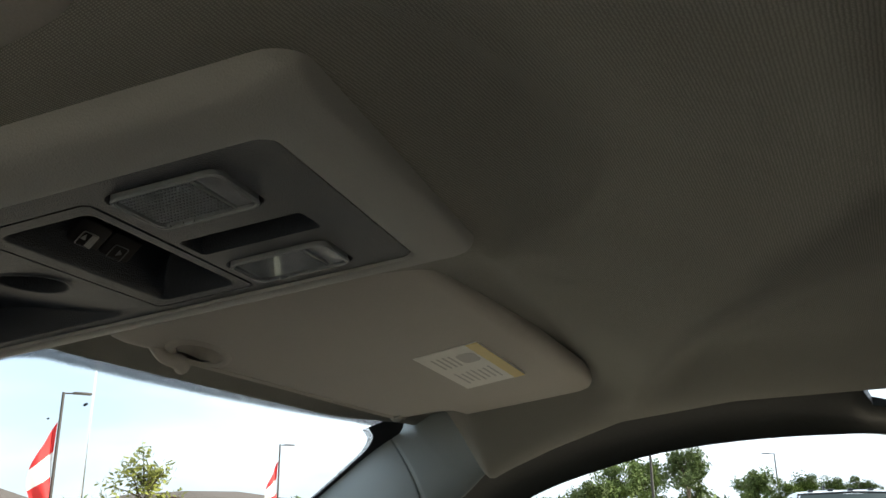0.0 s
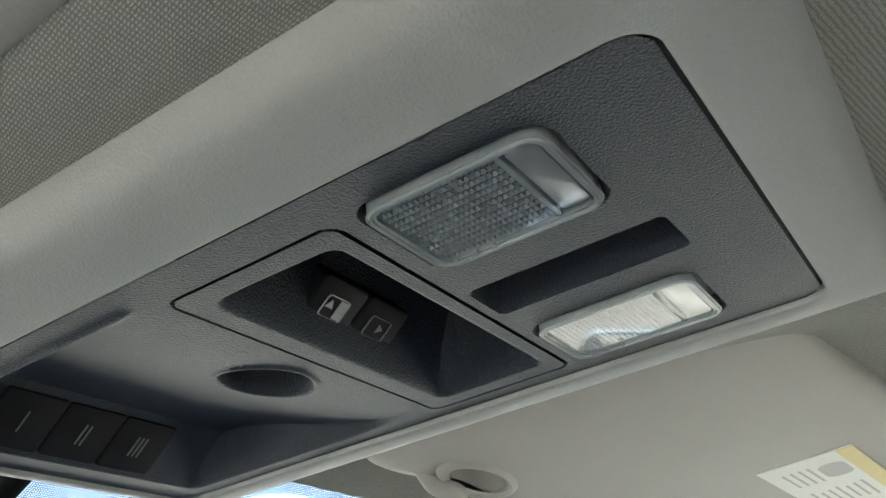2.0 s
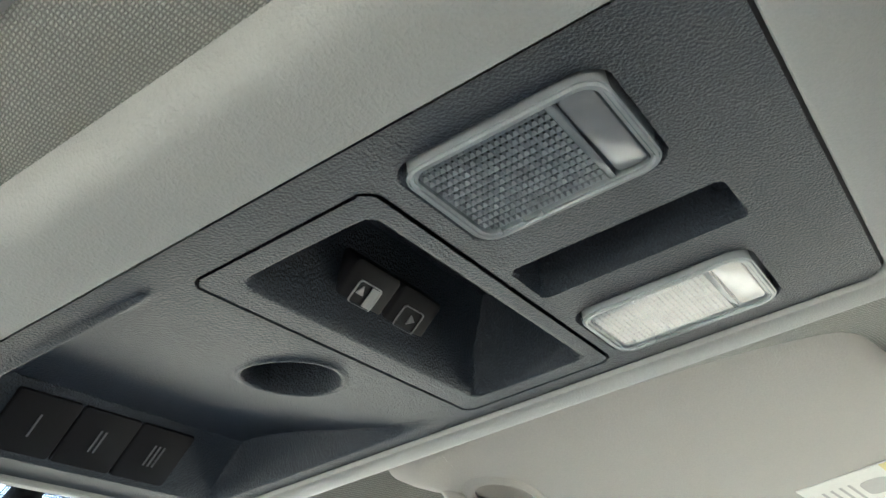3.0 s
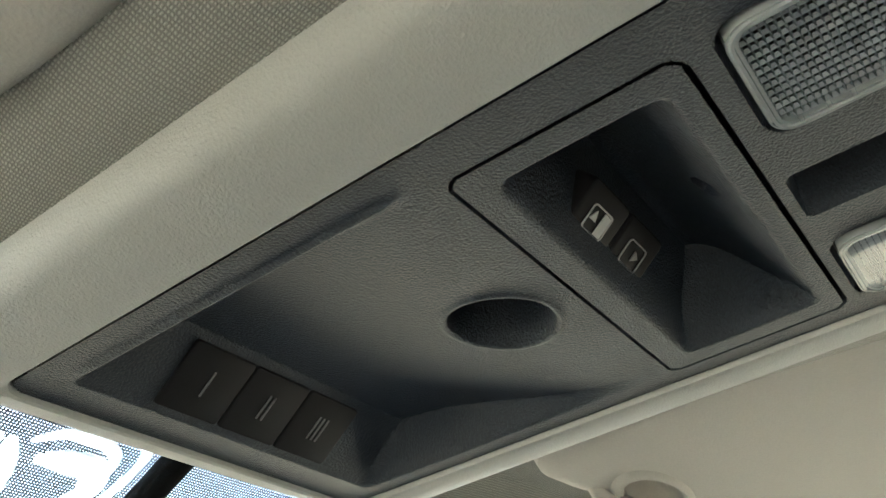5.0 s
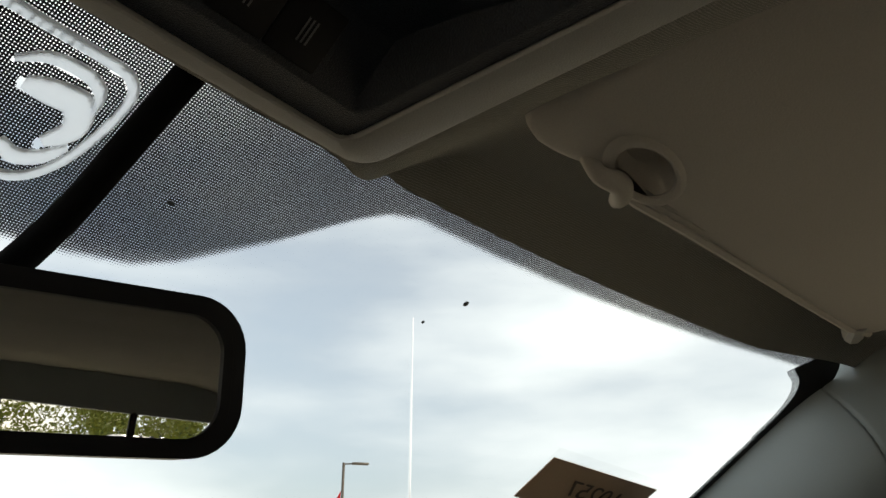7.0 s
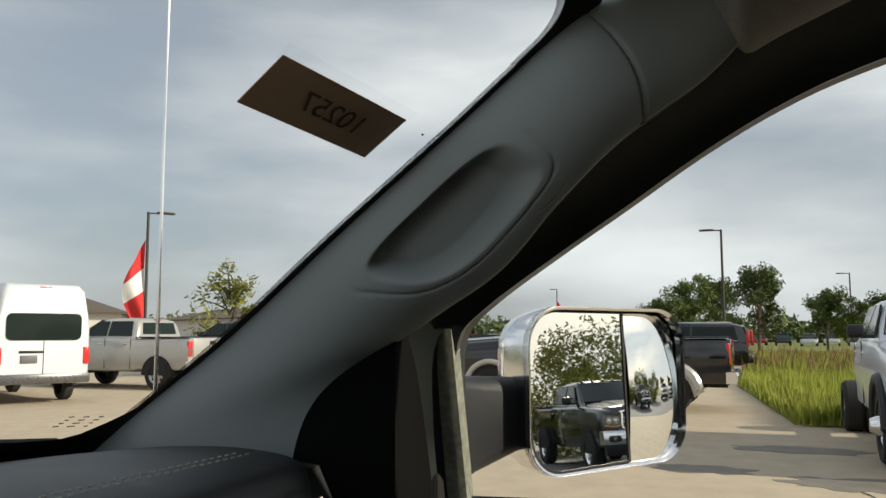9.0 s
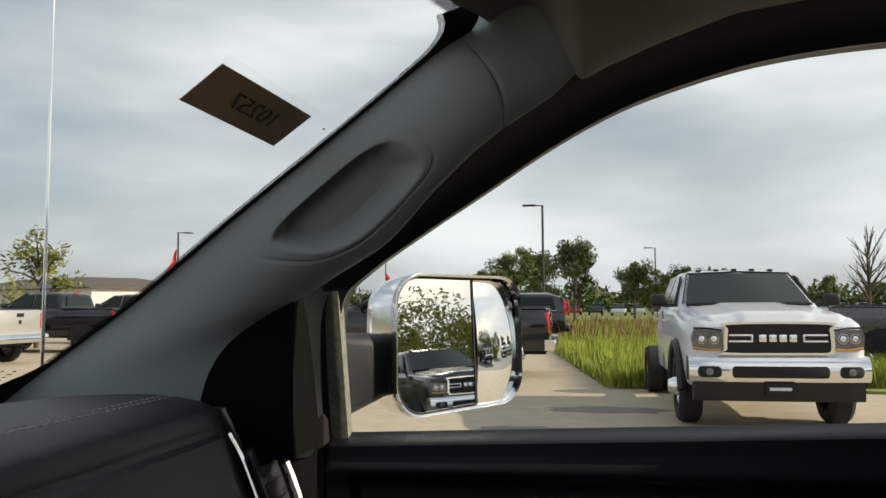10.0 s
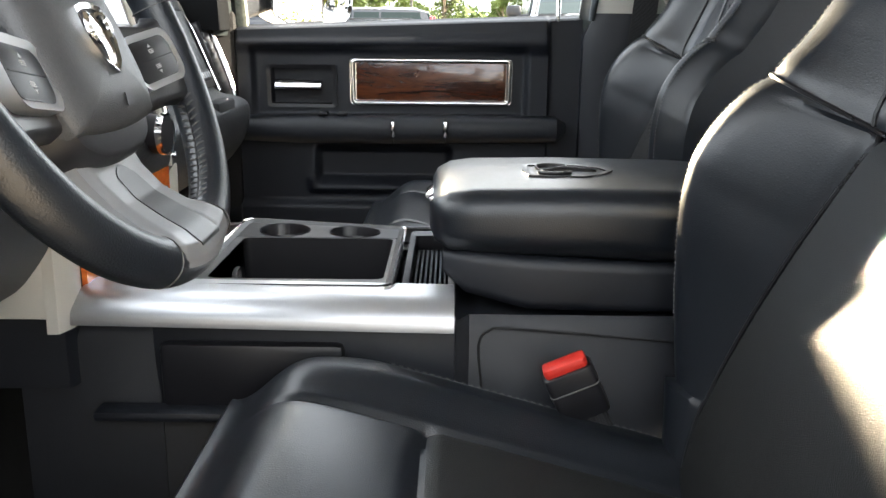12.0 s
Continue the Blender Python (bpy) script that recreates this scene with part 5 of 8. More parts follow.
    # padded lid
    def lid_sec(y, hw, z0, z1, r):
        return [(x - 0.005, y, (z0 + z1) / 2 + z) for x, z in rrect(2 * hw, z1 - z0, r, 6)]
    lid = loft([lid_sec(-0.090, 0.100, 1.124, 1.150, 0.012), lid_sec(-0.096, 0.120, 1.112, 1.160, 0.020), lid_sec(-0.112, 0.132, 1.103, 1.168, 0.026), lid_sec(-0.14, 0.135, 1.101, 1.172, 0.028), lid_sec(-0.25, 0.135, 1.096, 1.174, 0.029), lid_sec(-0.40, 0.135, 1.088, 1.172, 0.029), lid_sec(-0.50, 0.130, 1.084, 1.166, 0.028), lid_sec(-0.515, 0.11, 1.10, 1.155, 0.02)])
    lidp = part("armrest_lid", lid, LEATHER, c, "padded black leather lid with an embossed shield")
    low = loft([lid_sec(-0.105, 0.112, 1.076, 1.102, 0.010), lid_sec(-0.130, 0.124, 1.054, 1.104, 0.014), lid_sec(-0.20, 0.128, 1.036, 1.098, 0.014), lid_sec(-0.50, 0.126, 1.030, 1.088, 0.014)])
    part("lid_tub", low, VINYL, c)
    part("latch", moved(merge(slab(rrect(0.050, 0.022, 0.004, 3), 0, 0.006, 0.001), box((0.050, 0.004, 0.010), (0, 0.012, 0.003), 0.001)), pose(-0.058, -0.0925, 1.146, 60, 0, 0)), CHROME, lidp, "chrome-edged latch")
    top = 1.1735
    shield = [(0.034, -0.204), (-0.006, -0.200), (-0.044, -0.204), (-0.052, -0.232), (-0.050, -0.270), (-0.030, -0.296), (-0.006, -0.310), (0.016, -0.302), (0.036, -0.272), (0.040, -0.232)]
    mid = (-0.006, -0.250)
    inner = [(mid[0] + (x - mid[0]) * 0.88, mid[1] + (y - mid[1]) * 0.88) for x, y in shield]
    marks = [ring(shield, inner, top - 0.004, top + 0.0022, 0.0005)]
    for sx in (-1, 1):
        marks.append(tube(curve([(mid[0] + sx * x, y, top + dz) for x, y, dz in ((0.006, -0.222, 0), (0.024, -0.220, 0.002), (0.032, -0.238, 0.002), (0.022, -0.256, 0.002), (0.012, -0.246, 0))], 16), [0.0015 + 0.0022 * math.sin(math.pi * k / 16) for k in range(17)], 8, squash=0.6))
    marks.append(tube([(mid[0], -0.225, top), (mid[0], -0.250, top + 0.002), (mid[0], -0.290, top)], [0.003, 0.006, 0.003], 10, squash=0.4))
    part("embossed_shield", merge(*marks), LEATHER_EMB, lidp, "embossed shield mark")
    return c


def seat(name, m, label):
    """A bucket seat, in its own frame: x across, y forward, z up from the floor under the cushion's middle."""
    s = thing(name, label, "car seat", m, "front seats")

    def cushion(u, v):
        # u across -1..1, v from front 0 to back 1
        y = 0.285 - 0.53 * v
        x = 0.235 * u * (1 - 0.10 * smooth(0.25, 0, v))
        z = 0.344 - 0.055 * smooth(0.20, 0.0, v) ** 2 - 0.150 * v
        ridge = smooth(0.55, 0.80, abs(u)) * (1 - smooth(0.88, 1.0, abs(u)) * 0.55)
        z += 0.024 * ridge * smooth(0.0, 0.3, v)
        z -= 0.008 * math.exp(-(((abs(u) - 0.55) / 0.022) ** 2)) * smooth(0.05, 0.2, v)
        z -= 0.007 * math.exp(-(((v - 0.36 - 0.05 * u * u) / 0.014) ** 2)) * (1 - smooth(0.5, 0.6, abs(u)))
        z -= 0.05 * smooth(0.86, 1.0, abs(u)) ** 2
        z += 0.006 * math.cos(2.4 * u) * smooth(0, 0.2, v)
        return x, y, z

    us = steps(-1, 1, 110)
    def whole(u, v):
        if v < 0:
            x, y, z = cushion(u, 0)
            return x * (1 + 0.0 * v), y + 0.020 * math.sin(min(-v * 8, 1) * math.pi / 2) , z + 0.55 * v * 0.6
        return cushion(u, v)
    part("cushion", sheet(whole, us, steps(-0.25, 0, 8)[:-1] + steps(0, 1, 110)), LEATHER, s, "black leather seat cushion")
    mid = sheet(lambda u, v: tuple(Vector(cushion(u, v)) + Vector((0, 0, 0.0016))), steps(-0.52, 0.52, 50), steps(0.375, 1, 50))
    part("cushion_centre", mid, PERF, s, "perforated leather centre")
    for side in (-1, 1):
        skirt = sheet(lambda k, v: (side * (0.235 + 0.004 * math.sin(math.pi * k)) * (1 - 0.10 * smooth(0.25, 0, v)), cushion(1, v)[1], cushion(1, v)[2] * (1 - k) + 0.05 * k), steps(0, 1, 6), steps(0, 1, 30))
        part("side_skirt", skirt, LEATHER, s)
        seam = [tuple(Vector(cushion(side * 0.885, v)) + Vector((0, 0, 0.001))) for v in steps(0.30, 0.98, 90)]
        part("stitching", merge(*(tube([seam[k], seam[k + 1]], 0.0006, 4) for k in range(0, 90, 2))), THREAD_GREY, s, "grey stitching")

    # backrest: front skin with bolsters, then the wrapped sides and the back
    def rise(t):
        return -0.13 + 0.75 * t

    def half_width(h):
        return float(np.interp(h, [-0.13, 0.04, 0.19, 0.31, 0.39, 0.46, 0.55, 0.62], [0.212, 0.240, 0.246, 0.236, 0.228, 0.228, 0.214, 0.165]))

    def border(h):
        """Where the side bolster meets the perforated centre."""
        return float(np.interp(h, [-0.13, 0.0, 0.10, 0.20, 0.29], [0.74, 0.70, 0.62, 0.52, 0.44]))

    def back(u, t):
        lean = radians(23)
        h = rise(t)
        a = abs(u)
        crest = float(np.mean(np.interp([h - 0.03, h - 0.015, h, h + 0.015, h + 0.03], [-0.13, -0.08, 0.0, 0.07, 0.13, 0.19, 0.24, 0.285, 0.335, 0.41, 0.50, 0.62], [-0.03, -0.005, 0.030, 0.060, 0.085, 0.106, 0.108, 0.092, 0.068, 0.064, 0.066, 0.040])))
        b = border(h)
        wing = smooth(b - 0.05, 0.86, a) if h < 0.29 else smooth(0.35, 0.86, a)
        d = 0.012 * math.sin(math.pi * min(max(h / 0.5, 0), 1)) + (crest - 0.012) * wing if h > 0 else crest * wing - 0.02 * (1 - wing) * smooth(0, -0.13, h)
        d -= 0.045 * smooth(0.89, 1.0, a) ** 1.5
        d -= 0.05 * smooth(0.54, 0.62, h) ** 2
        d -= 0.006 * math.exp(-(((a - b) / 0.022) ** 2)) * (1 - smooth(0.285, 0.30, h))
        d -= 0.004 * math.exp(-(((h - 0.292 - 0.035 * (a - 0.44)) / 0.011) ** 2))
        d -= 0.0025 * math.exp(-(((a - 0.90) / 0.010) ** 2))
        h = min(h, 0.46) + 0.55 * max(h - 0.46, 0)
        y = -0.180 - h * math.sin(lean) + d * math.cos(lean)
        z = 0.300 + h * math.cos(lean) + d * math.sin(lean)
        return half_width(h) * u, y, z

    part("backrest", sheet(back, steps(-1, 1, 150), steps(0, 1, 190)), LEATHER, s, "black leather backrest with side bolsters")
    part("backrest_centre", sheet(lambda u, t: tuple(Vector(back(u * (border(rise(t)) - 0.035), t)) + Vector((0, 0.0016, 0.0006))), steps(-1, 1, 50), steps(0.02, 0.553, 60)), PERF, s, "perforated leather centre")

    # piping along the bolster joints and across the shoulders
    for side in (-1, 1):
        line = [Vector(back(side * border(rise(t)), t)) + Vector((0, 0.0012, 0.0004)) for t in steps(0.02, 0.56, 60)]
        part("piping", tube(line, 0.0024, 6), LEATHER_EMB, s, "black piped seam")
        line = [Vector(back(side * (0.46 + 0.10 * k), 0.565 + 0.40 * k)) + Vector((0, 0.0004, 0.0002)) for k in steps(0, 1, 30)]
        part("piping", tube(line, 0.0020, 6), LEATHER_EMB, s, "black piped seam")
    line = [Vector(back(u, (0.292 + 0.035 * (abs(u) - 0.44) + 0.13) / 0.75)) + Vector((0, 0.0006, 0.0002)) for u in steps(-0.93, 0.93, 80)]
    part("piping", tube(line, 0.0024, 6), LEATHER_EMB, s, "black piped seam")

    def wrap(k, t):
        u = 1 if k >= 0 else -1
        x, y, z = back(u, t)
        a = abs(k)
        return x * (1 - 0.10 * max(a - 0.6, 0)), y - 0.11 * a ** 0.9, z - 0.02 * a
    for side in (-1, 1):
        part("side_panel", sheet(lambda k, t: wrap(k * side, t) if k else back(side, t), steps(0, 1, 8), steps(0, 1, 60)), LEATHER, s)
        for edge in (0.925, 0.875):
            seam = [tuple(Vector(back(side * edge, t)) + Vector((0, 0.001, 0.0005))) for t in steps(0.25, 0.93, 200)]
            part("stitching", merge(*(tube([seam[k], seam[k + 1]], 0.0007, 4) for k in range(0, 200, 2))), THREAD_GREY, s, "grey double stitching")
    rear = sheet(lambda u, t: (back(u, t)[0] * 0.96, back(1, t)[1] - 0.10, back(1, t)[2] - 0.02), steps(-1, 1, 6), steps(0, 1, 20))
    part("back_panel", rear, VINYL, s)
    top = sheet(lambda u, k: (back(u, 1)[0] * (1 - 0.04 * k), back(u, 1)[1] * (1 - k) + (back(1, 1)[1] - 0.10) * k, back(u, 1)[2] * (1 - k) + (back(1, 1)[2] - 0.02) * k + 0.012 * math.sin(math.pi * k)), steps(-1, 1, 30), steps(0, 1, 8))
    part("top_edge", top, LEATHER, s)
    # head restraint on two posts
    head = loft([[(x, y - 0.408 + 0.028 * z, 0.880 + z * 0.098) for x, y in rrect(0.27 * g, 0.11 * g, 0.045 * g, 6)] for z, g in ((-1, 0.72), (-0.94, 0.86), (-0.78, 0.95), (-0.3, 1.0), (0.3, 1.0), (0.75, 0.95), (0.93, 0.86), (1.0, 0.72))])
    part("head_restraint", head, LEATHER, s, "leather head restraint")
    for x in (-0.06, 0.06):
        part("restraint_post", tube([(x, -0.41, 0.76), (x, -0.425, 0.88)], 0.006, 8), CHROME, s)
    # embossed shield
    o = [(-0.028, 0.036), (0.028, 0.036), (0.031, 0.014), (0.024, -0.020), (0.0, -0.042), (-0.024, -0.020), (-0.031, 0.014)]
    bx, by, bz = back(0, (0.382 + 0.13) / 0.75)
    marks = merge(ring(o, [(x * 0.82, y * 0.82) for x, y in o], 0, 0.003, 0.001), box((0.034, 0.007, 0.003), (0, 0.014, 0.001), 0.001), box((0.010, 0.034, 0.003), (0, -0.004, 0.001), 0.001, turn=(0, 0, 14)), box((0.008, 0.028, 0.003), (0.010, 0.0, 0.001), 0.001, turn=(0, 0, -20)))
    part("embossed_shield", moved(marks, Matrix.Translation((bx, by + 0.001, bz)) @ pose(0, 0, 0, 70, 0, 180)), LEATHER_EMB, s, "embossed shield mark")
    part("seat_base", box((0.40, 0.44, 0.20), (0, 0.03, 0.10), 0.02), SHADOW_GAP, s)
    return s


def buckle():
    b = thing("seat_belt_buckle", "black seat belt buckle with a red release button", "seat belt buckle", pose(-0.225, -0.237, 0.998, -25, -6, 0))
    part("stalk", loft([[(x, y, z) for x, y in rrect(0.018, w, 0.005, 3)] for z, w in ((-0.16, 0.040), (-0.03, 0.040))]), WEBBING, b)
    part("housing", slab(rrect(0.026, 0.052, 0.006, 4), -0.045, 0.012, 0.003), BUTTON, b)
    part("housing_edge", ring(rrect(0.0275, 0.0535, 0.006, 4), rrect(0.024, 0.050, 0.006, 4), -0.010, -0.0085), THREAD_GREY, b, "grey moulded edge")
    part("release_button", slab(rrect(0.020, 0.046, 0.005, 4), 0.010, 0.022, 0.003), RED, b, "red release button")
    return b


def seat_belt():
    b = thing("seat_belt", "black seat belt hanging from a grey guide on the door post", "seat belt")
    top, low = Vector((0.700, -0.502, 1.513)), Vector((0.735, -0.491, 1.270))
    side = Vector((0.0, 0.024, 0.004))
    strap = sheet(lambda u, s: tuple(top.lerp(low, s) + side * (2 * u - 1) + Vector((-0.012 * math.sin(math.pi * s), 0, 0))), steps(0, 1, 4), steps(0, 1, 12), 0.002, (1, 0, 0))
    part("webbing", strap, WEBBING, b)
    g = Matrix.Translation((0.688, -0.503, 1.518)) @ Matrix(((0, 0, -1, 0), (1, 0, 0, 0), (0, 1, 0, 0), (0, 0, 0, 1)))
    part("guide", moved(merge(slab(rrect(0.092, 0.030, 0.015, 6), -0.006, 0.010, 0.004), slab(rrect(0.050, 0.090, 0.020, 6, (0, 0.055)), -0.008, 0.016, 0.006)), g), POST, b, "pale grey guide")
    part("tongue", box((0.006, 0.050, 0.020), (0.722, -0.486, 1.263), 0.003), TAN, b, "tan buckle tongue")
    return b


LEATHER_EMB = surf("embossed_leather", (0.012, 0.012, 0.013), 0.30, vary=0.1, grain=500, bump=0.2)
TAN = surf("tan_plastic", (0.35, 0.24, 0.13), 0.5, vary=0.1, bump=0.1)
floor_console()
seat("driver_seat", pose(-0.43, -0.180, 0.69), "black leather driver's seat with perforated centre")
seat("passenger_seat", pose(0.43, -0.25, 0.715), "black leather passenger seat with an embossed shield")
buckle()
seat_belt()

# ---- visor, mirrors, notes on the glass ----
VISOR_AT = (0.35, 0.03, 1.7952)


def visor_lean(bm, side=1):
    """Lays a flat shape, drawn in plan, on the visor's sloping face; side -1: mirrored for the driver's."""
    for v in bm.verts:
        x, y = v.co.x - VISOR_AT[0], v.co.y - VISOR_AT[1]
        v.co = (x * side, y, v.co.z - 0.08 * x - 0.16 * y)
    return bm


def sun_visor(side, label):
    v = thing("sun_visor", label, "sun visor", pose(VISOR_AT[0] * side, VISOR_AT[1], VISOR_AT[2] - (0.007 if side < 0 else 0)), "sun visors")
    outline = [(0.126, 0.09), (0.128, 0.150), (0.136, 0.172), (0.150, 0.180), (0.166, 0.178), (0.180, 0.173), (0.190, 0.168), (0.205, 0.167), (0.218, 0.167), (0.232, 0.165), (0.280, 0.154), (0.343, 0.141), (0.420, 0.125), (0.490, 0.110), (0.512, 0.100),
               (0.516, 0.086), (0.518, 0.066), (0.530, 0.050), (0.556, 0.042), (0.578, 0.034), (0.589, 0.012), (0.590, -0.050), (0.582, -0.076), (0.560, -0.091), (0.530, -0.095), (0.470, -0.087), (0.30, -0.060), (0.160, -0.036), (0.134, -0.026), (0.127, 0.0)]
    pts = [(x, y, 0) for x, y in outline]
    fine = [curve_at(pts + pts[:1], k / 240) for k in range(240)]
    mid = Vector((0.355, 0.04, 0))
    loops = []
    for inset, z in ((0.010, 0.020), (0.001, 0.014), (0.0, 0.008), (0.0015, 0.0035), (0.005, 0.0008), (0.011, 0.0)):
        loops.append([(p.x + (mid.x - p.x) * inset / 0.2, p.y + (mid.y - p.y) * inset / 0.11, z) for p in fine])
    bm = loft(loops, caps=(True, False))
    # the bowl sunk into the lower face behind the hook
    def oval(gx, gy, z, dx=0.0):
        return [(0.208 + dx + gx * math.cos(a), 0.1475 + gy * math.sin(a), z) for a in (2 * math.pi * k / 40 for k in range(40))]
    rim, hole = loops[-1], oval(0.0235, 0.0120, 0.0)
    front = min(range(240), key=lambda k: math.dist(rim[k], hole[10]))
    back = min(range(240), key=lambda k: abs(rim[k][0] - 0.208) + (1.0 if rim[k][1] > 0.0 else 0.0))
    low = [v for v in bm.verts if v.is_boundary]
    low.sort(key=lambda v: v.index)
    edge = [min(low, key=lambda v: (v.co - Vector(p)).length_squared) for p in rim]
    oval_verts = [bm.verts.new(p) for p in hole]
    for i, k in ((front, back), (back, front)):
        run = [edge[j % 240] for j in range(i, k + 1 if k > i else k + 241)]
        right = run[len(run) // 2].co.x > 0.208
        inner = [30 + j for j in range(21)] if right else [30 - j for j in range(21)]
        inner = [oval_verts[j % 40] for j in inner]
        bm.faces.new(run + (inner if i == front else inner[::-1]))
    part("body", visor_lean(bm, side), VISOR, v, "grey vinyl visor body")
    dish = loft([oval(0.0345, 0.0170, 0.0004), oval(0.0320, 0.0158, -0.0016), oval(0.0285, 0.0142, -0.0022), oval(0.0250, 0.0126, -0.0012), oval(0.0232, 0.0116, 0.002), oval(0.0205, 0.0100, 0.008, -0.001), oval(0.0150, 0.0070, 0.0125, -0.002)], caps=(False, True))
    part("finger_bowl", visor_lean(dish, side), VISOR, v, "rounded rim and hollow of the finger bowl")
    hook = tube(curve([(0.176, 0.166, 0.004), (0.189, 0.164, -0.003), (0.199, 0.158, -0.006), (0.207, 0.160, -0.007), (0.214, 0.165, -0.004), (0.226, 0.166, 0.003)], 20), [0.003 + 0.0026 * math.sin(math.pi * k / 20) for k in range(21)], 12)
    part("clip", visor_lean(hook, side), VISOR, v, "moulded retaining hook")
    part("front_roll", visor_lean(tube([(x, y - 0.003, 0.002) for x, y in outline[8:15]], 0.0032, 8), side), VISOR, v, "rolled front edge")
    part("hinge_arm", visor_lean(tube([(0.495, 0.100, 0.006), (0.520, 0.108, 0.008), (0.548, 0.112, 0.022)], 0.008, 10), side), BEZEL, v)
    return v


def visor_label():
    turn = Matrix.Translation((0.3813, -0.008, 1.7976)) @ pose(0, 0, 0, -9.1, 4.6, -8.5)
    l = thing("warning_label", "white printed warning label stuck on the visor", "label", turn)
    part("sheet", slab(rrect(0.114, 0.057, 0.001, 2), -0.0008, 0.0012), PAPER, l)
    part("yellow_band", box((0.1138, 0.010, 0.0004), (0, -0.0234, -0.0010)), YELLOW_PAPER, l)
    for k in range(7):
        part("printed_line", box((0.036 - 0.004 * (k % 3), 0.0016, 0.0003), (0.024, -0.012 + 0.0052 * k, -0.0008)), PALE_MARK, l)
    for k in range(4):
        part("printed_line", box((0.030, 0.0016, 0.0003), (-0.026, 0.004 + 0.005 * k, -0.0008)), PALE_MARK, l)
    part("printed_picture", moved(slab(rrect(0.026, 0.016, 0.006, 4), -0.0009, -0.0007), pose(-0.026, -0.008, 0)), PALE_MARK, l)
    return l


def interior_mirror():
    m = Matrix.Translation((-0.051, 0.310, 1.667)) @ pose(0, 0, 0, 94.3, -3.5, -16)
    r = thing("rear_view_mirror", "black framed interior mirror on a dark stalk", "mirror", m)
    o, i = rrect(0.262, 0.060, 0.020, 8), rrect(0.246, 0.046, 0.014, 8)
    part("housing", loft([[(x * g, y * g, z) for x, y in o] for g, z in ((0.80, -0.035), (0.95, -0.022), (1.0, -0.004), (0.995, 0.004), (0.965, 0.007))], caps=(True, False)), BUTTON, r)
    part("rim", ring(o, i, 0.002, 0.008, 0.002), BUTTON, r)
    part("mirror_glass", slab(i, 0.000, 0.0045), MIRROR, r, "mirror glass")
    stalk = part("stalk", moved(tube(curve([(0.038, 0.258, 1.806), (0.034, 0.278, 1.790), (0.031, 0.306, 1.766), (0.024, 0.330, 1.738), (0.004, 0.336, 1.705)], 16), 0.0068, 10), m.inverted()), FELT, r, "black stalk to the roof")
    return r


def on_screen(x, z, off=0.004):
    return Vector((x, screen_y(x, z) - off, z - 0.002))


GLASS_EDGE_X = [0.0, 0.044, 0.080, 0.098, 0.134, 0.163, 0.178, 0.198, 0.239, 0.344, 0.464, 0.556, 0.600]
GLASS_EDGE_Z = [1.739, 1.741, 1.744, 1.749, 1.765, 1.781, 1.787, 1.7895, 1.788, 1.784, 1.779, 1.775, 1.772]


def border_top(x):
    return screen_z(x, header_y(x)) + 0.002


def border_low(x):
    return float(np.interp(abs(x), GLASS_EDGE_X, GLASS_EDGE_Z)) + 0.0005


def dot_maps(bm, near):
    """Two maps: the place on the glass, and how far the print has faded out."""
    glass, fade = bm.loops.layers.uv.new("glass"), bm.loops.layers.uv.new("fade")
    for f in bm.faces:
        for l in f.loops:
            p = l.vert.co
            l[glass].uv = (p.x, p.z / 0.542)
            l[fade].uv = (near(p), 0)
    return bm


# strokes of the white mark: points across and down the glass, and a width
MARK_CENTRE = -0.030
MARK = [([(-0.030, -0.004), (0.008, -0.003), (0.020, -0.001), (0.0255, 0.006), (0.0250, 0.022), (0.020, 0.040), (0.010, 0.052), (-0.006, 0.055), (-0.030, 0.055)], 0.0040),
        ([(0.017, 0.018), (0.014, 0.009), (0.004, 0.005), (-0.010, 0.006), (-0.020, 0.012)], 0.0048),
        ([(-0.012, 0.018), (-0.002, 0.017), (0.010, 0.017), (0.015, 0.026), (0.008, 0.036)], 0.0110),
        ([(-0.006, 0.041), (0.002, 0.045), (0.011, 0.042), (0.018, 0.034)], 0.0065),
        ([(-0.028, 0.014), (-0.022, 0.026), (-0.020, 0.040), (-0.027, 0.048)], 0.0080)]


def stroke(pts, wide):
    """Centre line and half width along it."""
    p = curve([(a, b, 0) for a, b in pts], 10 * (len(pts) - 1))
    n = len(p) - 1
    return [(q, wide / 2 * (1.0 if len(pts) > 5 else 0.25 + 0.75 * math.sin(math.pi * min(max(k / n, 0.03), 0.97)) ** 0.5)) for k, q in enumerate(p)]


STROKES = [stroke(pts, wide) for pts, wide in MARK]


def in_mark(p):
    v = (1.791 - p.z - 0.002) / 0.62
    for x in (p.x, 2 * MARK_CENTRE - p.x):
        for line in STROKES:
            for q, r in line:
                if (q.x - x) ** 2 + (q.y - v) ** 2 < (r - 0.0003) ** 2:
                    return True
    return False


def shield_sticker():
    """The white outline mark printed on the glass above the mirror, as plain shapes."""
    sign = thing("windscreen_sticker", "white outlined shield sticker printed on the windscreen", "sticker")
    for flip in (False, True):
        for line in STROKES:
            n = len(line) - 1

            def f(u, k):
                k = int(k)
                q, r = line[k]
                d = (line[min(k + 1, n)][0] - line[max(k - 1, 0)][0]).normalized()
                w = q + Vector((-d.y, d.x, 0)) * (r + 0.0004) * u
                return tuple(on_screen(w.x if not flip else 2 * MARK_CENTRE - w.x, 1.791 - w.y * 0.62, 0.0045))
            part("white_band", sheet(f, [-1, 1], list(range(n + 1))), STICKER, sign, smooth=False)


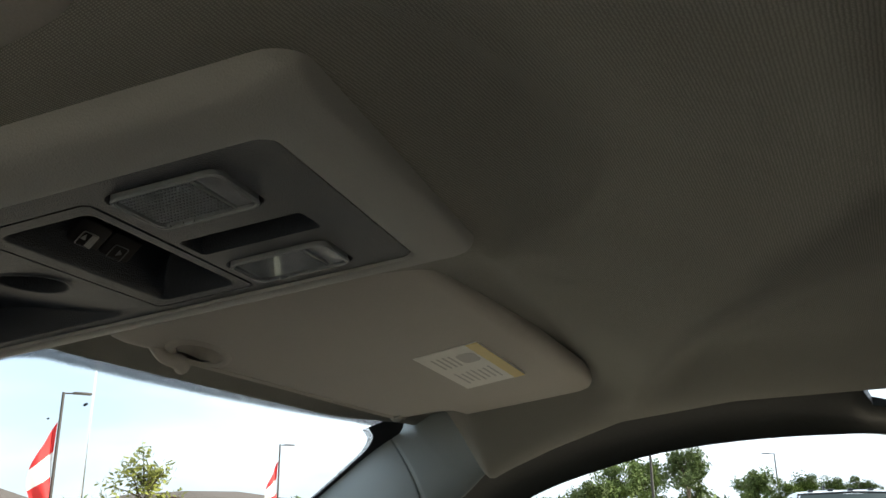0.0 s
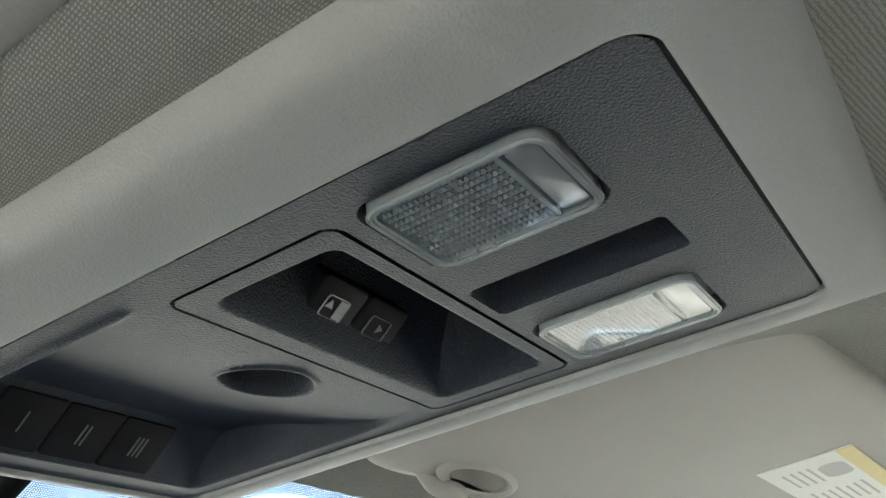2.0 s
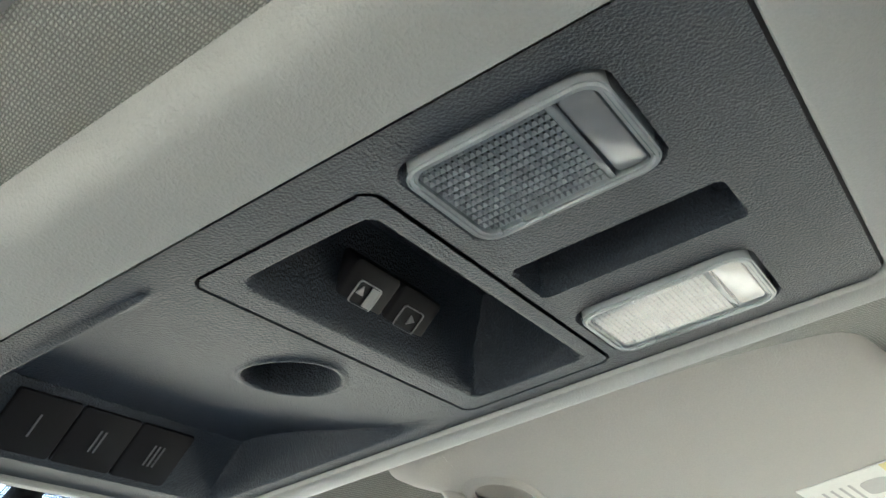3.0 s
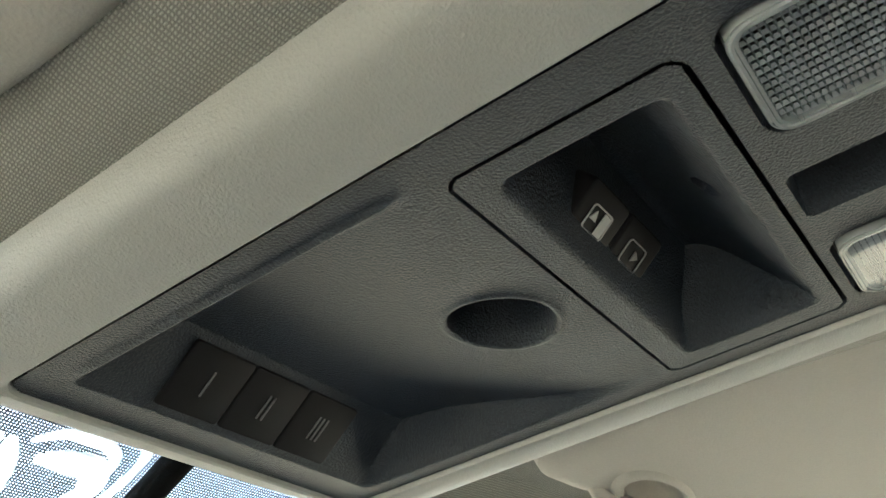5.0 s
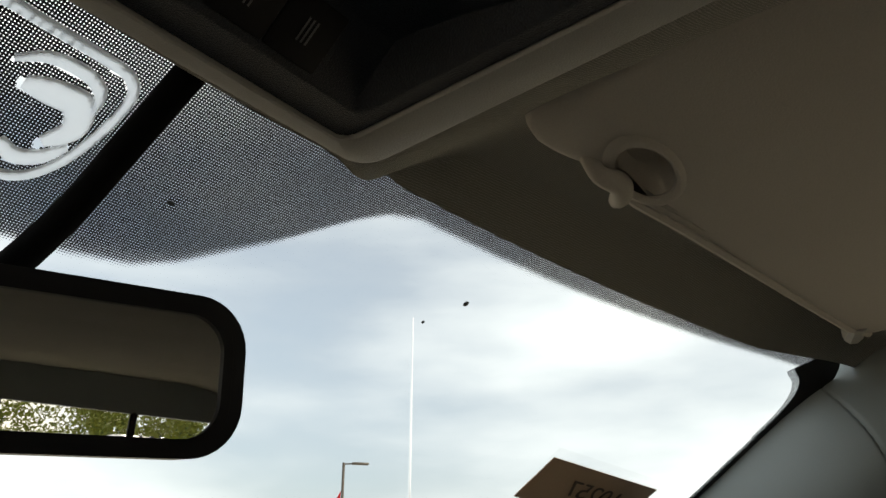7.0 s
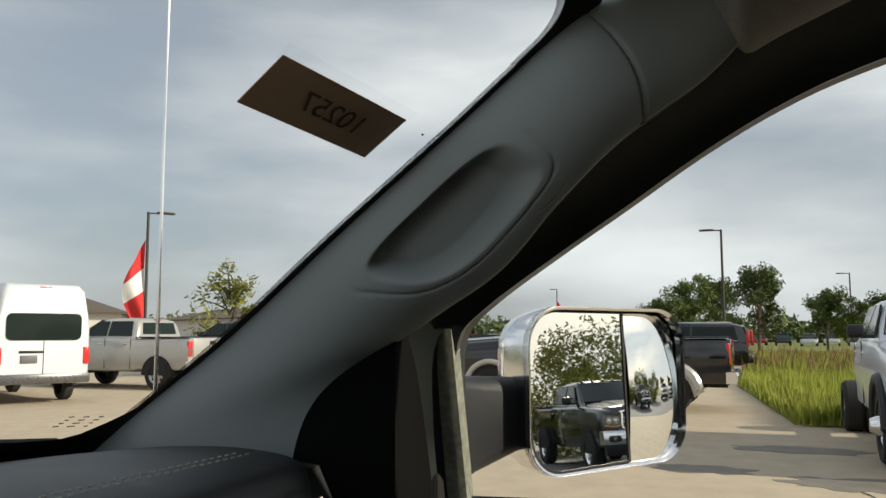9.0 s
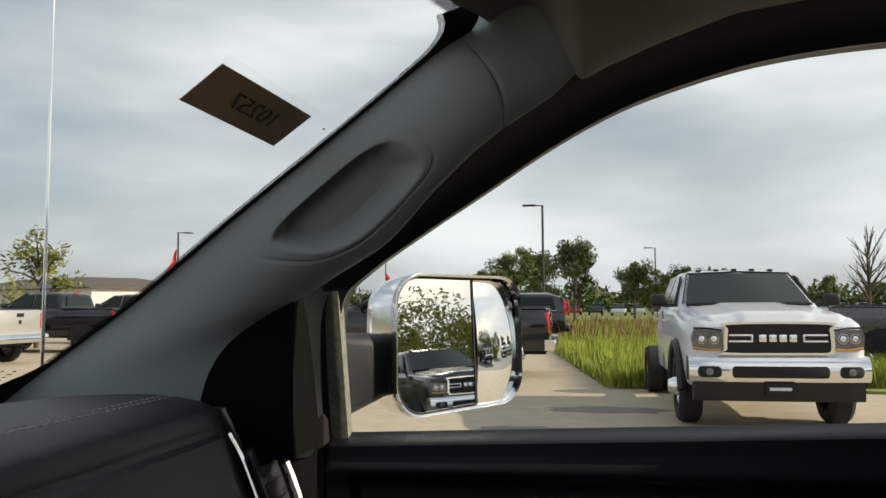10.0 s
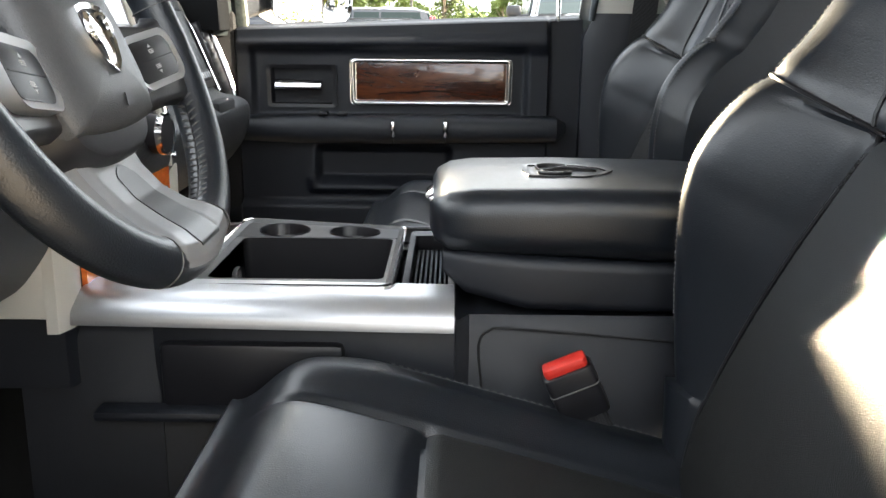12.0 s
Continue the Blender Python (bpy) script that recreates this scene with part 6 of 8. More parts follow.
def screen_border():
    """The black border printed on the glass: a solid edge breaking up into dots."""
    def dots_at(x, s):
        return tuple(on_screen(x, border_top(x) + (border_low(x) - border_top(x)) * s, 0.003))
    fine = sheet(dots_at, steps(-0.09, 0.032, 130), steps(0, 1, 90))
    gone = [f for f in fine.faces if in_mark(f.calc_center_median())]
    bmesh.ops.delete(fine, geom=gone, context="FACES")
    bm = merge(fine, sheet(dots_at, steps(-0.60, -0.09, 100), steps(0, 1, 24)), sheet(dots_at, steps(0.032, 0.60, 120), steps(0, 1, 24)))
    dot_maps(bm, lambda p: smooth(0.0042, 0.0, p.z - border_low(p.x) + 0.002))
    tagged(part("trim_screen_dots", bm, FRIT_DOTS, None, smooth=False), "black dotted print along the top of the windscreen", "glass border", kind="structure")
    for side in (-1, 1):
        # the rounded upper corner and the strip down the pillar
        inner = [(0.582, 1.7715), (0.603, 1.763), (0.617, 1.748), (0.624, 1.725)]
        def line(s, off):
            if s < 0.16:
                q = curve_at([(x, 0, z) for x, z in inner], s / 0.16)
                d = Vector((0.75, 0, 0.66)) if s < 0.1 else Vector((0.95, 0, 0.3))
                return on_screen(q.x + d.x * off, q.z + d.z * off, 0.0032)
            p = curve_at(PILLAR_SCREEN, 0.22 + (s - 0.16) / 0.84 * 0.77)
            return on_screen(p.x - 0.0125 + off, p.z, 0.0032)
        solid = sheet(lambda t, s: (lambda p: (side * p.x, p.y, p.z))(line(s, 0.0035 + 0.022 * t)), steps(0, 1, 2), steps(0, 1, 90))
        tagged(part("trim_screen_edge", solid, FRIT), "black border of the windscreen beside the pillar", "glass border", kind="structure")
        fringe = sheet(lambda t, s: (lambda p: (side * p.x, p.y, p.z))(line(s, -0.0005 + 0.004 * t)), steps(0, 1, 2), steps(0, 1, 90))
        dot_maps(fringe, lambda p: 0.25)
        tagged(part("trim_screen_dots", fringe, FRIT_DOTS, None, smooth=False), "dotted fringe of the windscreen border", "glass border", kind="structure")
    head = sheet(lambda x, s: tuple(on_screen(x, border_top(x) + 0.006 - 0.0068 * s, 0.0035)), steps(-0.61, 0.61, 300), steps(0, 1, 2))
    tagged(part("trim_screen_edge", head, FRIT), "black border of the windscreen under the roof", "glass border", kind="structure")
    specks = merge(*(moved(slab(rrect(w, h, min(w, h) / 2, 4), 0, 0.0006), Matrix.Translation(on_screen(x, z, 0.004)) @ pose(0, 0, 0, -33, 0, 0)) for x, z, w, h in ((0.073, 1.767, 0.0036, 0.0024), (0.275, 1.768, 0.0036, 0.0040), (0.260, 1.756, 0.0018, 0.0022), (0.625, 1.676, 0.0030, 0.0018))))
    sill = sheet(lambda x, s: tuple(on_screen(x, 1.345 + (1.4035 + 0.045 * smooth(0.640, 0.700, abs(x)) ** 2 - 1.345) * s, 0.0034)), steps(-0.71, 0.71, 120), steps(0, 1, 3))
    tagged(part("trim_screen_edge", sill, FRIT), "black border of the windscreen above the dashboard", "glass border", kind="structure")
    rnd = random.Random(3)
    for row in range(4):
        for col in range(3):
            w = rnd.uniform(0.005, 0.011)
            x, z = 0.661 - 0.013 * col - 0.001 * row, 1.4265 - 0.0032 * row + 0.0008 * col
            tick = moved(box((w * 0.7, 0.0012, 0.0004)), Matrix.Translation(on_screen(x, z, 0.004)) @ pose(0, 0, 0, -33, 0, -30))
            tagged(part("trim_glass_mark", tick, INK), "small dark maker's marks etched on the glass", "glass mark", kind="structure")
    solo("dirt_specks", specks, INK, "small dark specks of dirt stuck on the windscreen", "dirt", kind="stuff")


def price_note():
    n = thing("note_card", "brown paper card with handwritten figures taped to the windscreen", "note")
    a, b, c_, d = (Vector(p) for p in ((0.468, 0.333, 1.698), (0.475, 0.375, 1.671), (0.617, 0.345, 1.657), (0.610, 0.303, 1.684)))
    def at(u, v, off=0.0):
        p = a.lerp(d, u).lerp(b.lerp(c_, u), v)
        return Vector((p.x, p.y - off, p.z - 0.4 * off))
    part("card", sheet(lambda u, v: tuple(at(u, v, 0.0015 * math.sin(3 * u))), steps(0, 1, 10), steps(0, 1, 6), 0.0008, (0, 1, 1)), CARD, n)
    tape = sheet(lambda u, v: tuple(at(-0.02 + 1.06 * u, -0.22 + 0.30 * v, -0.0015)), steps(0, 1, 6), [0, 1])
    part("clear_tape", tape, TAPE, n, "clear tape along the upper edge")
    glyphs = text_bm("10257", 0.030, 0.0002)
    for v in glyphs.verts:
        s, t = 0.52 - v.co.x / 0.150, 0.52 - v.co.y / 0.058
        v.co = at(s, t, 0.0030 + v.co.z)
    part("handwriting", glyphs, INK_BROWN, n, "faint mirrored handwritten figures", smooth=False)
    return n


def side_mirror():
    inner, outer = Vector((0.930, 0.290, 1.442)), Vector((1.125, 0.133, 1.440))
    across = (outer - inner).normalized()
    up = Vector((0, 0, 1))
    nrm = across.cross(up).normalized()
    if nrm.y > 0:
        nrm = -nrm
    mid = (inner + outer) / 2
    m = Matrix((( *across, 0), (*up, 0), (*nrm, 0), (0, 0, 0, 1))).transposed()
    m.translation = mid
    s = thing("side_mirror", "chrome towing mirror with main and wide-angle glass", "side mirror", m)
    W = (outer - inner).length
    o = [(x, y * (1.0 - 0.05 * x / W) + 0.004 * x / W) for x, y in rrect(W, 0.196, 0.046, 10)]
    i = [(x * 0.965, y * 0.962) for x, y in o]
    shell = loft([[(x * g - 0.016 * (1 - g), y * g2, z) for x, y in o] for g, g2, z in ((0.20, 0.20, -0.122), (0.50, 0.55, -0.118), (0.72, 0.76, -0.104), (0.88, 0.90, -0.080), (0.97, 0.975, -0.045), (1.0, 1.0, -0.010), (1.0, 1.0, 0.001), (0.990, 0.988, 0.003))], caps=(True, False))
    part("housing", shell, CHROME, s, "chrome shell")
    part("rim", ring(o, i, -0.008, 0.003, 0.003), CHROME, s)
    part("backing", slab([(x * 0.99, y * 0.99) for x, y in i], -0.030, -0.022), SHADOW_GAP, s)
    aim = pose(0, 0, 0, MIRROR_TILT, MIRROR_TURN, 0)
    cut = W * 0.125
    def clipped(x0, x1, grow):
        return [(min(max(x * grow, x0), x1), y * grow) for x, y in i]
    part("main_glass", moved(slab(clipped(-W, cut - 0.002, 0.985), -0.010, -0.006), aim), MIRROR, s, "flat main mirror glass")
    part("glass_edge", moved(ring(clipped(-W, cut, 1.0), clipped(-W + 0.0, cut - 0.0035, 0.972), -0.012, -0.0045), aim), SHADOW_GAP, s)
    # the convex wide-angle glass beside it
    x0, x1 = cut + 0.002, W * 0.482
    dome = sheet(lambda u, v: (x0 + (x1 - x0) * u, 0.0935 * v * (1 - 0.16 * smooth(0.45, 1.0, u) ** 2), -0.006 - 0.008 * (v * v) - 0.003 * (2 * u - 1) ** 2), steps(0, 1, 14), steps(-1, 1, 20), 0.002, (0, 0, -1))
    part("wide_glass", moved(dome, pose(0, 0, 0.009, MIRROR_TILT, WIDE_TURN, 0)), MIRROR, s, "wide-angle mirror glass")
    arm = loft([[(x, y + dy, z + dz) for dy, dz in rrect(2 * hy, 2 * hz, min(hy, hz) * 0.6, 4)] for x, y, z, hy, hz in ((0.835, 0.372, 1.40, 0.020, 0.065), (0.90, 0.365, 1.405, 0.030, 0.055), (0.955, 0.335, 1.412, 0.034, 0.045))])
    moved(arm, m.inverted())
    part("mounting_arm", arm, VINYL, s, "black folding arm")
    return s


def wiper():
    w = thing("wiper", "black windscreen wiper resting at the foot of the glass", "wiper")
    part("arm", tube([tuple(on_screen(x, z, -0.030)) for x, z in ((0.18, 1.412), (0.40, 1.404), (0.60, 1.396))], [0.010, 0.008, 0.006], 8), BUTTON, w)
    part("blade", tube([tuple(on_screen(x, z, -0.012)) for x, z in ((0.28, 1.414), (0.50, 1.408), (0.662, 1.399))], [0.004, 0.006, 0.004], 6), SHADOW_GAP, w)
    return w


def antenna():
    solo("radio_antenna", tube([(0.905, 0.800, 1.05), (0.896, 0.790, 1.55), (0.886, 0.780, 2.002)], [0.0035, 0.0025, 0.0015], 8), CHROME, "thin bright whip aerial on the front wing", "aerial")


MIRROR_TILT, MIRROR_TURN, WIDE_TURN = -3.0, 0.0, 3.0
FRIT_DOTS = dotted("dotted_print", 0.0014, 0.225)
FRIT = surf("black_ceramic_print", (0.006, 0.006, 0.007), 0.6, vary=0.1, bump=0)
STICKER = surf("white_film", (0.85, 0.86, 0.88), 0.5, vary=0.03, bump=0)
film_tree = STICKER.node_tree
film_glow = put(film_tree, "ShaderNodeBsdfTranslucent", Color=(0.90, 0.92, 0.95, 1))
film_mix = film_tree.nodes.new("ShaderNodeMixShader")
film_mix.inputs["Fac"].default_value = 0.85
film_tree.links.new(film_tree.nodes["Principled BSDF"].outputs[0], film_mix.inputs[1])
film_tree.links.new(film_glow.outputs[0], film_mix.inputs[2])
film_tree.links.new(film_mix.outputs[0], film_tree.nodes["Material Output"].inputs["Surface"])
TAPE = pane("clear_tape", (0.965, 0.965, 0.965), 0.05)
INK_BROWN = surf("pencil_ink", (0.10, 0.075, 0.055), 0.7, vary=0.2, bump=0)
sun_visor(1, "folded grey sun visor with a warning label")
sun_visor(-1, "folded grey sun visor above the driver's seat")
visor_label()
interior_mirror()
screen_border()
shield_sticker()
price_note()
side_mirror()
antenna()
wiper()

# ---- outdoors: ground, meadow, lot ----
CONCRETE = surf("pale_concrete", (0.40, 0.337, 0.252), 0.9, vary=0.16, grain=2.5, bump=0.25, depth=0.01, broad=0.16)
ASPHALT = surf("worn_asphalt", (0.15, 0.15, 0.15), 0.9, vary=0.2, grain=9, bump=0.2, depth=0.01, broad=0.25)
FIELD = surf("meadow_soil", (0.17, 0.19, 0.045), 1.0, vary=0.4, grain=3, bump=0, broad=0.08)
DARK_PATCH = surf("darker_concrete", (0.17, 0.155, 0.13), 0.7, vary=0.25, grain=4, bump=0.1, broad=1.2)
CRACK = surf("dark_crack", (0.06, 0.055, 0.05), 0.9, vary=0.2, bump=0)
WHITE_PAINT = surf("white_paint", (0.60, 0.63, 0.68), 0.3, vary=0.03, grain=40, bump=0, coat=0.6)
BLACK_PAINT = surf("black_paint", (0.006, 0.0065, 0.009), 0.12, vary=0.05, grain=40, bump=0, coat=0.9)
GREY_PAINT = surf("grey_paint", (0.11, 0.11, 0.115), 0.28, 0.5, vary=0.05, grain=40, bump=0, coat=0.7)
SILVER_PAINT = surf("silver_body_paint", (0.46, 0.45, 0.43), 0.32, 0.5, vary=0.05, grain=60, bump=0, coat=0.6)
BLUE_PAINT = surf("blue_wrap", (0.05, 0.32, 0.48), 0.4, vary=0.25, grain=3, bump=0)
RED_PAINT = surf("red_paint", (0.35, 0.02, 0.02), 0.3, vary=0.05, bump=0, coat=0.6)
DARK_GLASS = surf("tinted_glass", (0.012, 0.020, 0.018), 0.06, vary=0.1, grain=3, bump=0, ior=1.36)
TYRE = surf("tyre_rubber", (0.02, 0.02, 0.02), 0.85, vary=0.2, grain=60, bump=0.3)
LAMP_RED = surf("red_lamp", (0.55, 0.02, 0.02), 0.2, vary=0.1, bump=0, coat=0.8)
LAMP_CLEAR = surf("headlamp", (0.16, 0.165, 0.17), 0.16, 0.5, vary=0.3, grain=26, bump=0.6, depth=0.01, coat=0.8)
AMBER = surf("amber_lamp", (0.60, 0.25, 0.03), 0.3, vary=0.05, bump=0)
POLE = surf("dark_bronze_pole", (0.035, 0.030, 0.026), 0.5, vary=0.1, bump=0)
FLAG_RED = surf("red_flag", (0.55, 0.03, 0.03), 0.8, vary=0.1, grain=40, bump=0)
FLAG_WHITE = surf("white_flag", (0.78, 0.78, 0.76), 0.8, vary=0.05, grain=40, bump=0)
BARK = surf("bark", (0.09, 0.07, 0.05), 0.95, vary=0.3, grain=12, bump=0.6, depth=0.02)
LEAF = surf("summer_leaves", (0.088, 0.120, 0.024), 0.75, vary=0.35, grain=2.0, bump=0, broad=0.35, by_object=0.25)
LEAF_YELLOW = surf("yellowing_leaves", (0.19, 0.20, 0.032), 0.75, vary=0.35, grain=2.0, bump=0, broad=0.35, by_object=0.2)
GRASS = surf("tall_grass", (0.25, 0.28, 0.036), 0.85, vary=0.4, grain=1.5, bump=0, broad=0.15)
WEED = surf("brown_seed_heads", (0.17, 0.10, 0.05), 0.9, vary=0.3, grain=3, bump=0)
RENDER_WALL = surf("pale_render", (0.62, 0.60, 0.56), 0.9, vary=0.06, grain=2, bump=0)
ROOFING = surf("brown_roofing", (0.10, 0.08, 0.065), 0.85, vary=0.15, grain=4, bump=0.2)


def ground():
    bm = sheet(lambda u, v: (u, v, 0.0), [-900, -60, -20, 0, 10, 20, 40, 80, 200, 900], [-900, -60, -20, 0, 10, 20, 40, 80, 200, 900])
    tagged(part("ground", bm, CONCRETE), "pale worn concrete of the vehicle lot", "ground", kind="structure")
    edge = [(15.3, -0.36), (25.2, 0.78), (100, 1.35), (420, 3.0), (420, -260), (12.0, -260), (12.6, -60), (14.2, -6.5), (14.9, -1.9)]
    tagged(part("ground_meadow", slab(edge, -0.05, 0.05, 0.02), FIELD), "rough green meadow beside the lot", "meadow", kind="structure")
    bm = sheet(lambda u, v: (u, v, 0.004), [-40, -6, 2, 9, 40], [-70, -20, -12])
    tagged(part("road", bm, ASPHALT), "grey asphalt lane behind the parked cab", "road", kind="structure")
    for x, y, a, b in ((9.4, -0.85, 0.75, 0.42), (9.9, 0.75, 0.55, 0.30), (11.9, -0.35, 0.9, 0.35)):
        rnd = random.Random(int(x * 10))
        pts = [(x + b * (1 + 0.25 * rnd.uniform(-1, 1)) * math.cos(t), y + a * (1 + 0.2 * rnd.uniform(-1, 1)) * math.sin(t)) for t in (2 * math.pi * k / 26 for k in range(26))]
        tagged(part("ground_patch", slab(pts, 0.001, 0.004), DARK_PATCH), "dark uneven patch on the concrete", "stain", kind="structure")
    rnd = random.Random(4)
    line = [(9.0 - 0.16 * k, -0.75 - 0.055 * k + 0.03 * rnd.uniform(-1, 1), 0.003) for k in range(14)]
    tagged(part("ground_crack", tube(line, 0.010, 5, squash=0.3), CRACK), "dark crack across the concrete", "crack", kind="structure")


def inside_meadow(x, y):
    left = -0.36 + (x - 15.3) * 0.115 if x < 25.2 else 0.78 + (x - 25.2) * 0.0076
    return y < left - 0.05 and x > 15.0


def grasses():
    rnd = random.Random(11)
    for name, count, material, tall, lo, hi in (("tall_grass", 27000, GRASS, 0.43, 15.0, 62.0), ("seed_heads", 900, WEED, 0.85, 30.0, 60.0)):
        verts, faces = [], []
        done = 0
        while done < count:
            x = lo + (hi - lo) * rnd.random() ** 1.6
            y = 1.5 - 17.0 * rnd.random() * (0.4 + 0.6 * x / hi)
            if not inside_meadow(x, y):
                continue
            done += 1
            for _ in range(4):
                a, h = rnd.uniform(0, 6.28), tall * rnd.uniform(0.45, 1.2)
                w = rnd.uniform(0.007, 0.017) * (1 + x / 40)
                bx, by = x + rnd.uniform(-0.12, 0.12), y + rnd.uniform(-0.12, 0.12)
                lx, ly = rnd.uniform(-0.25, 0.25) * h, rnd.uniform(-0.25, 0.25) * h
                k = len(verts)
                verts += [(bx - w * math.cos(a), by - w * math.sin(a), 0.03), (bx + w * math.cos(a), by + w * math.sin(a), 0.03), (bx + lx * 0.5 + w * 0.6, by + ly * 0.5, h * 0.6), (bx + lx, by + ly, h)]
                faces += [(k, k + 1, k + 2), (k, k + 2, k + 3)]
        me = bpy.data.meshes.new(name)
        me.from_pydata(verts, [], faces)
        me.materials.append(material)
        tagged(new(name, me), "tall sunlit meadow grass" if name == "tall_grass" else "brown seed heads standing in the meadow", "grass", kind="stuff")


# ---- vehicles; in their own frame y is forward and z up from the road ----
def wheel(parent, x, y, r, width, rim_material, side, dual=False):
    prof = [(r * 0.62, -width / 2), (r * 0.90, -width / 2), (r, -width * 0.32), (r, width * 0.32), (r * 0.90, width / 2), (r * 0.62, width / 2), (r * 0.60, 0)]
    loops = [[(x + w, y + rr * math.cos(a), r + rr * math.sin(a)) for rr, w in prof] for a in (2 * math.pi * k / 28 for k in range(28))]
    w = part("wheel", loft(loops + loops[:1], caps=(False, False)), TYRE, parent, "black tyre on a bright rim")
    face = x + side * width * 0.40
    disc = [[(face - side * d, y + rr * r * math.cos(a), r + rr * r * math.sin(a)) for rr, d in ((0.62, 0.0), (0.58, 0.01), (0.50, 0.045), (0.24, 0.02), (0.10, 0.0), (0.02, 0.0))] for a in (2 * math.pi * k / 28 for k in range(28))]
    rim = part("rim", loft(disc + disc[:1], close=False, caps=(False, False)), rim_material, w)
    holes = []
    for k in range(8):
        a = 2 * math.pi * k / 8
        holes.append(moved(slab(rrect(0.16 * r * 2 * 0.5, 0.13 * r * 2 * 0.5, 0.02, 3), -0.012, 0.004), Matrix.Translation((face - side * 0.030, y + 0.44 * r * math.cos(a), r + 0.44 * r * math.sin(a))) @ pose(0, 0, 0, 0, 90 * side, 0)))
    part("rim_hole", merge(*holes), SHADOW_GAP, rim)


def body_loft(rows):
    """Rows of (y, half width at sill, half width at belt, z sill, z belt, crown)."""
    loops = []
    for y, ws, wb, z0, z1, crown in rows:
        h = z1 - z0
        right = [(ws - 0.04, z0), (ws, z0 + 0.04), (ws + 0.02, z0 + 0.25 * h), (wb + 0.025, z0 + 0.52 * h), (wb + 0.018, z0 + 0.72 * h), (wb, z1 - 0.10), (wb - 0.02, z1 - 0.05), (wb - 0.06, z1 - 0.014), (wb - 0.13, z1), (wb * 0.5, z1 + crown)]
        loops.append([(x, y, z) for x, z in right] + [(-x, y, z) for x, z in reversed(right)])
    return loft(loops)


def quad(pts, thick, out):
    a = [Vector(p) for p in pts]
    o = Vector(out) * thick
    return loft([a, [p + o for p in a]])


def pickup(name, m, paint, label, chrome=True, flare=None, dual=False, rim=None, markers=False, bed=True, radius=0.42):
    t = thing(name, label, "pickup truck", m, "parked pickups")
    rim = rim or CHROME
    rows = [(2.885, 0.66, 0.70, 0.66, 1.14, 0.0), (2.87, 0.78, 0.82, 0.60, 1.20, 0.0), (2.83, 0.87, 0.90, 0.56, 1.25, 0.01), (2.74, 0.93, 0.945, 0.54, 1.29, 0.02), (2.50, 0.96, 0.97, 0.52, 1.325, 0.02), (1.55, 0.97, 0.98, 0.50, 1.40, 0.03), (1.25, 0.97, 0.98, 0.50, 1.42, 0.01),
            (0.0, 0.975, 0.985, 0.49, 1.42, 0.0), (-0.98, 0.97, 0.98, 0.50, 1.42, 0.0)]
    if bed:
        rows += [(-1.0, 0.96, 0.97, 0.53, 1.40, 0.0), (-2.4, 0.96, 0.97, 0.55, 1.42, 0.0), (-2.80, 0.955, 0.965, 0.56, 1.42, 0.0), (-2.86, 0.94, 0.955, 0.57, 1.40, 0.0)]
    part("body", body_loft(rows), paint, t)

    def hood_z(x, y):
        a = abs(x)
        z = 1.470 - 0.075 * (y - 1.32) + 0.030 * (1 - smooth(0.34, 0.50, a)) - 0.012 * smooth(0.50, 0.70, a)
        return z - 0.10 * smooth(0.74, 0.90, a) ** 2 - 0.12 * smooth(2.62, 2.86, y) ** 2

    part("hood", sheet(lambda x, y: (x * (1 - 0.10 * smooth(2.5, 2.86, y)), y, hood_z(x, y)), steps(-0.90, 0.90, 44), steps(1.28, 2.86, 36), 0.05, (0, 0, -1)), paint, t, "domed hood with two long creases")
    cab_rows = []
    for y, w, z in ((1.32, 0.90, 1.44), (1.18, 0.885, 1.50), (0.52, 0.745, 1.885), (0.36, 0.725, 1.94), (0.12, 0.715, 1.965), (-0.30, 0.715, 1.970), (-0.66, 0.72, 1.955), (-0.84, 0.735, 1.915), (-0.92, 0.76, 1.84), (-1.0, 0.88, 1.44)):
        half = [(0.945, 1.38), (w + 0.05 * (0.945 - w) / 0.2, z - 0.10), (w + 0.005, z - 0.055), (w - 0.035, z - 0.020), (w - 0.11, z - 0.004), (w * 0.45, z + 0.012)]
        cab_rows.append([(-x, y, zz) for x, zz in half] + [(x, y, zz) for x, zz in reversed(half)])
    cab = part("cab", loft(cab_rows), paint, t)
    def bowed(pts, bow):
        """A pane through four corners, bowed forward in the middle."""
        a, b, c_, d = (Vector(p) for p in pts)
        return sheet(lambda u, v: tuple(a.lerp(b, u).lerp(d.lerp(c_, u), v) + Vector((0, bow * math.sin(math.pi * u), 0.4 * bow * math.sin(math.pi * u)))), steps(0, 1, 12), steps(0, 1, 6), 0.012, (0, 0.3, -1))
    part("windscreen", bowed([(-0.80, 1.225, 1.500), (0.80, 1.225, 1.500), (0.665, 0.535, 1.905), (-0.665, 0.535, 1.905)], 0.035), DARK_GLASS, cab)
    part("screen_frame", tube([(-0.835, 1.20, 1.500), (-0.69, 0.51, 1.915), (0.0, 0.545, 1.938), (0.69, 0.51, 1.915), (0.835, 1.20, 1.500)], 0.014, 6), SHADOW_GAP, cab)
    part("cowl", box((1.60, 0.10, 0.03), (0, 1.285, 1.480), 0.01), SHADOW_GAP, cab)
    part("rear_window", quad([(-0.66, -0.985, 1.52), (0.66, -0.985, 1.52), (0.60, -0.925, 1.84), (-0.60, -0.925, 1.84)], 0.03, (0, -1, 0.1)), DARK_GLASS, cab)
    part("high_brake_lamp", box((0.26, 0.05, 0.04), (0, -0.90, 1.93), 0.01), LAMP_RED, cab)
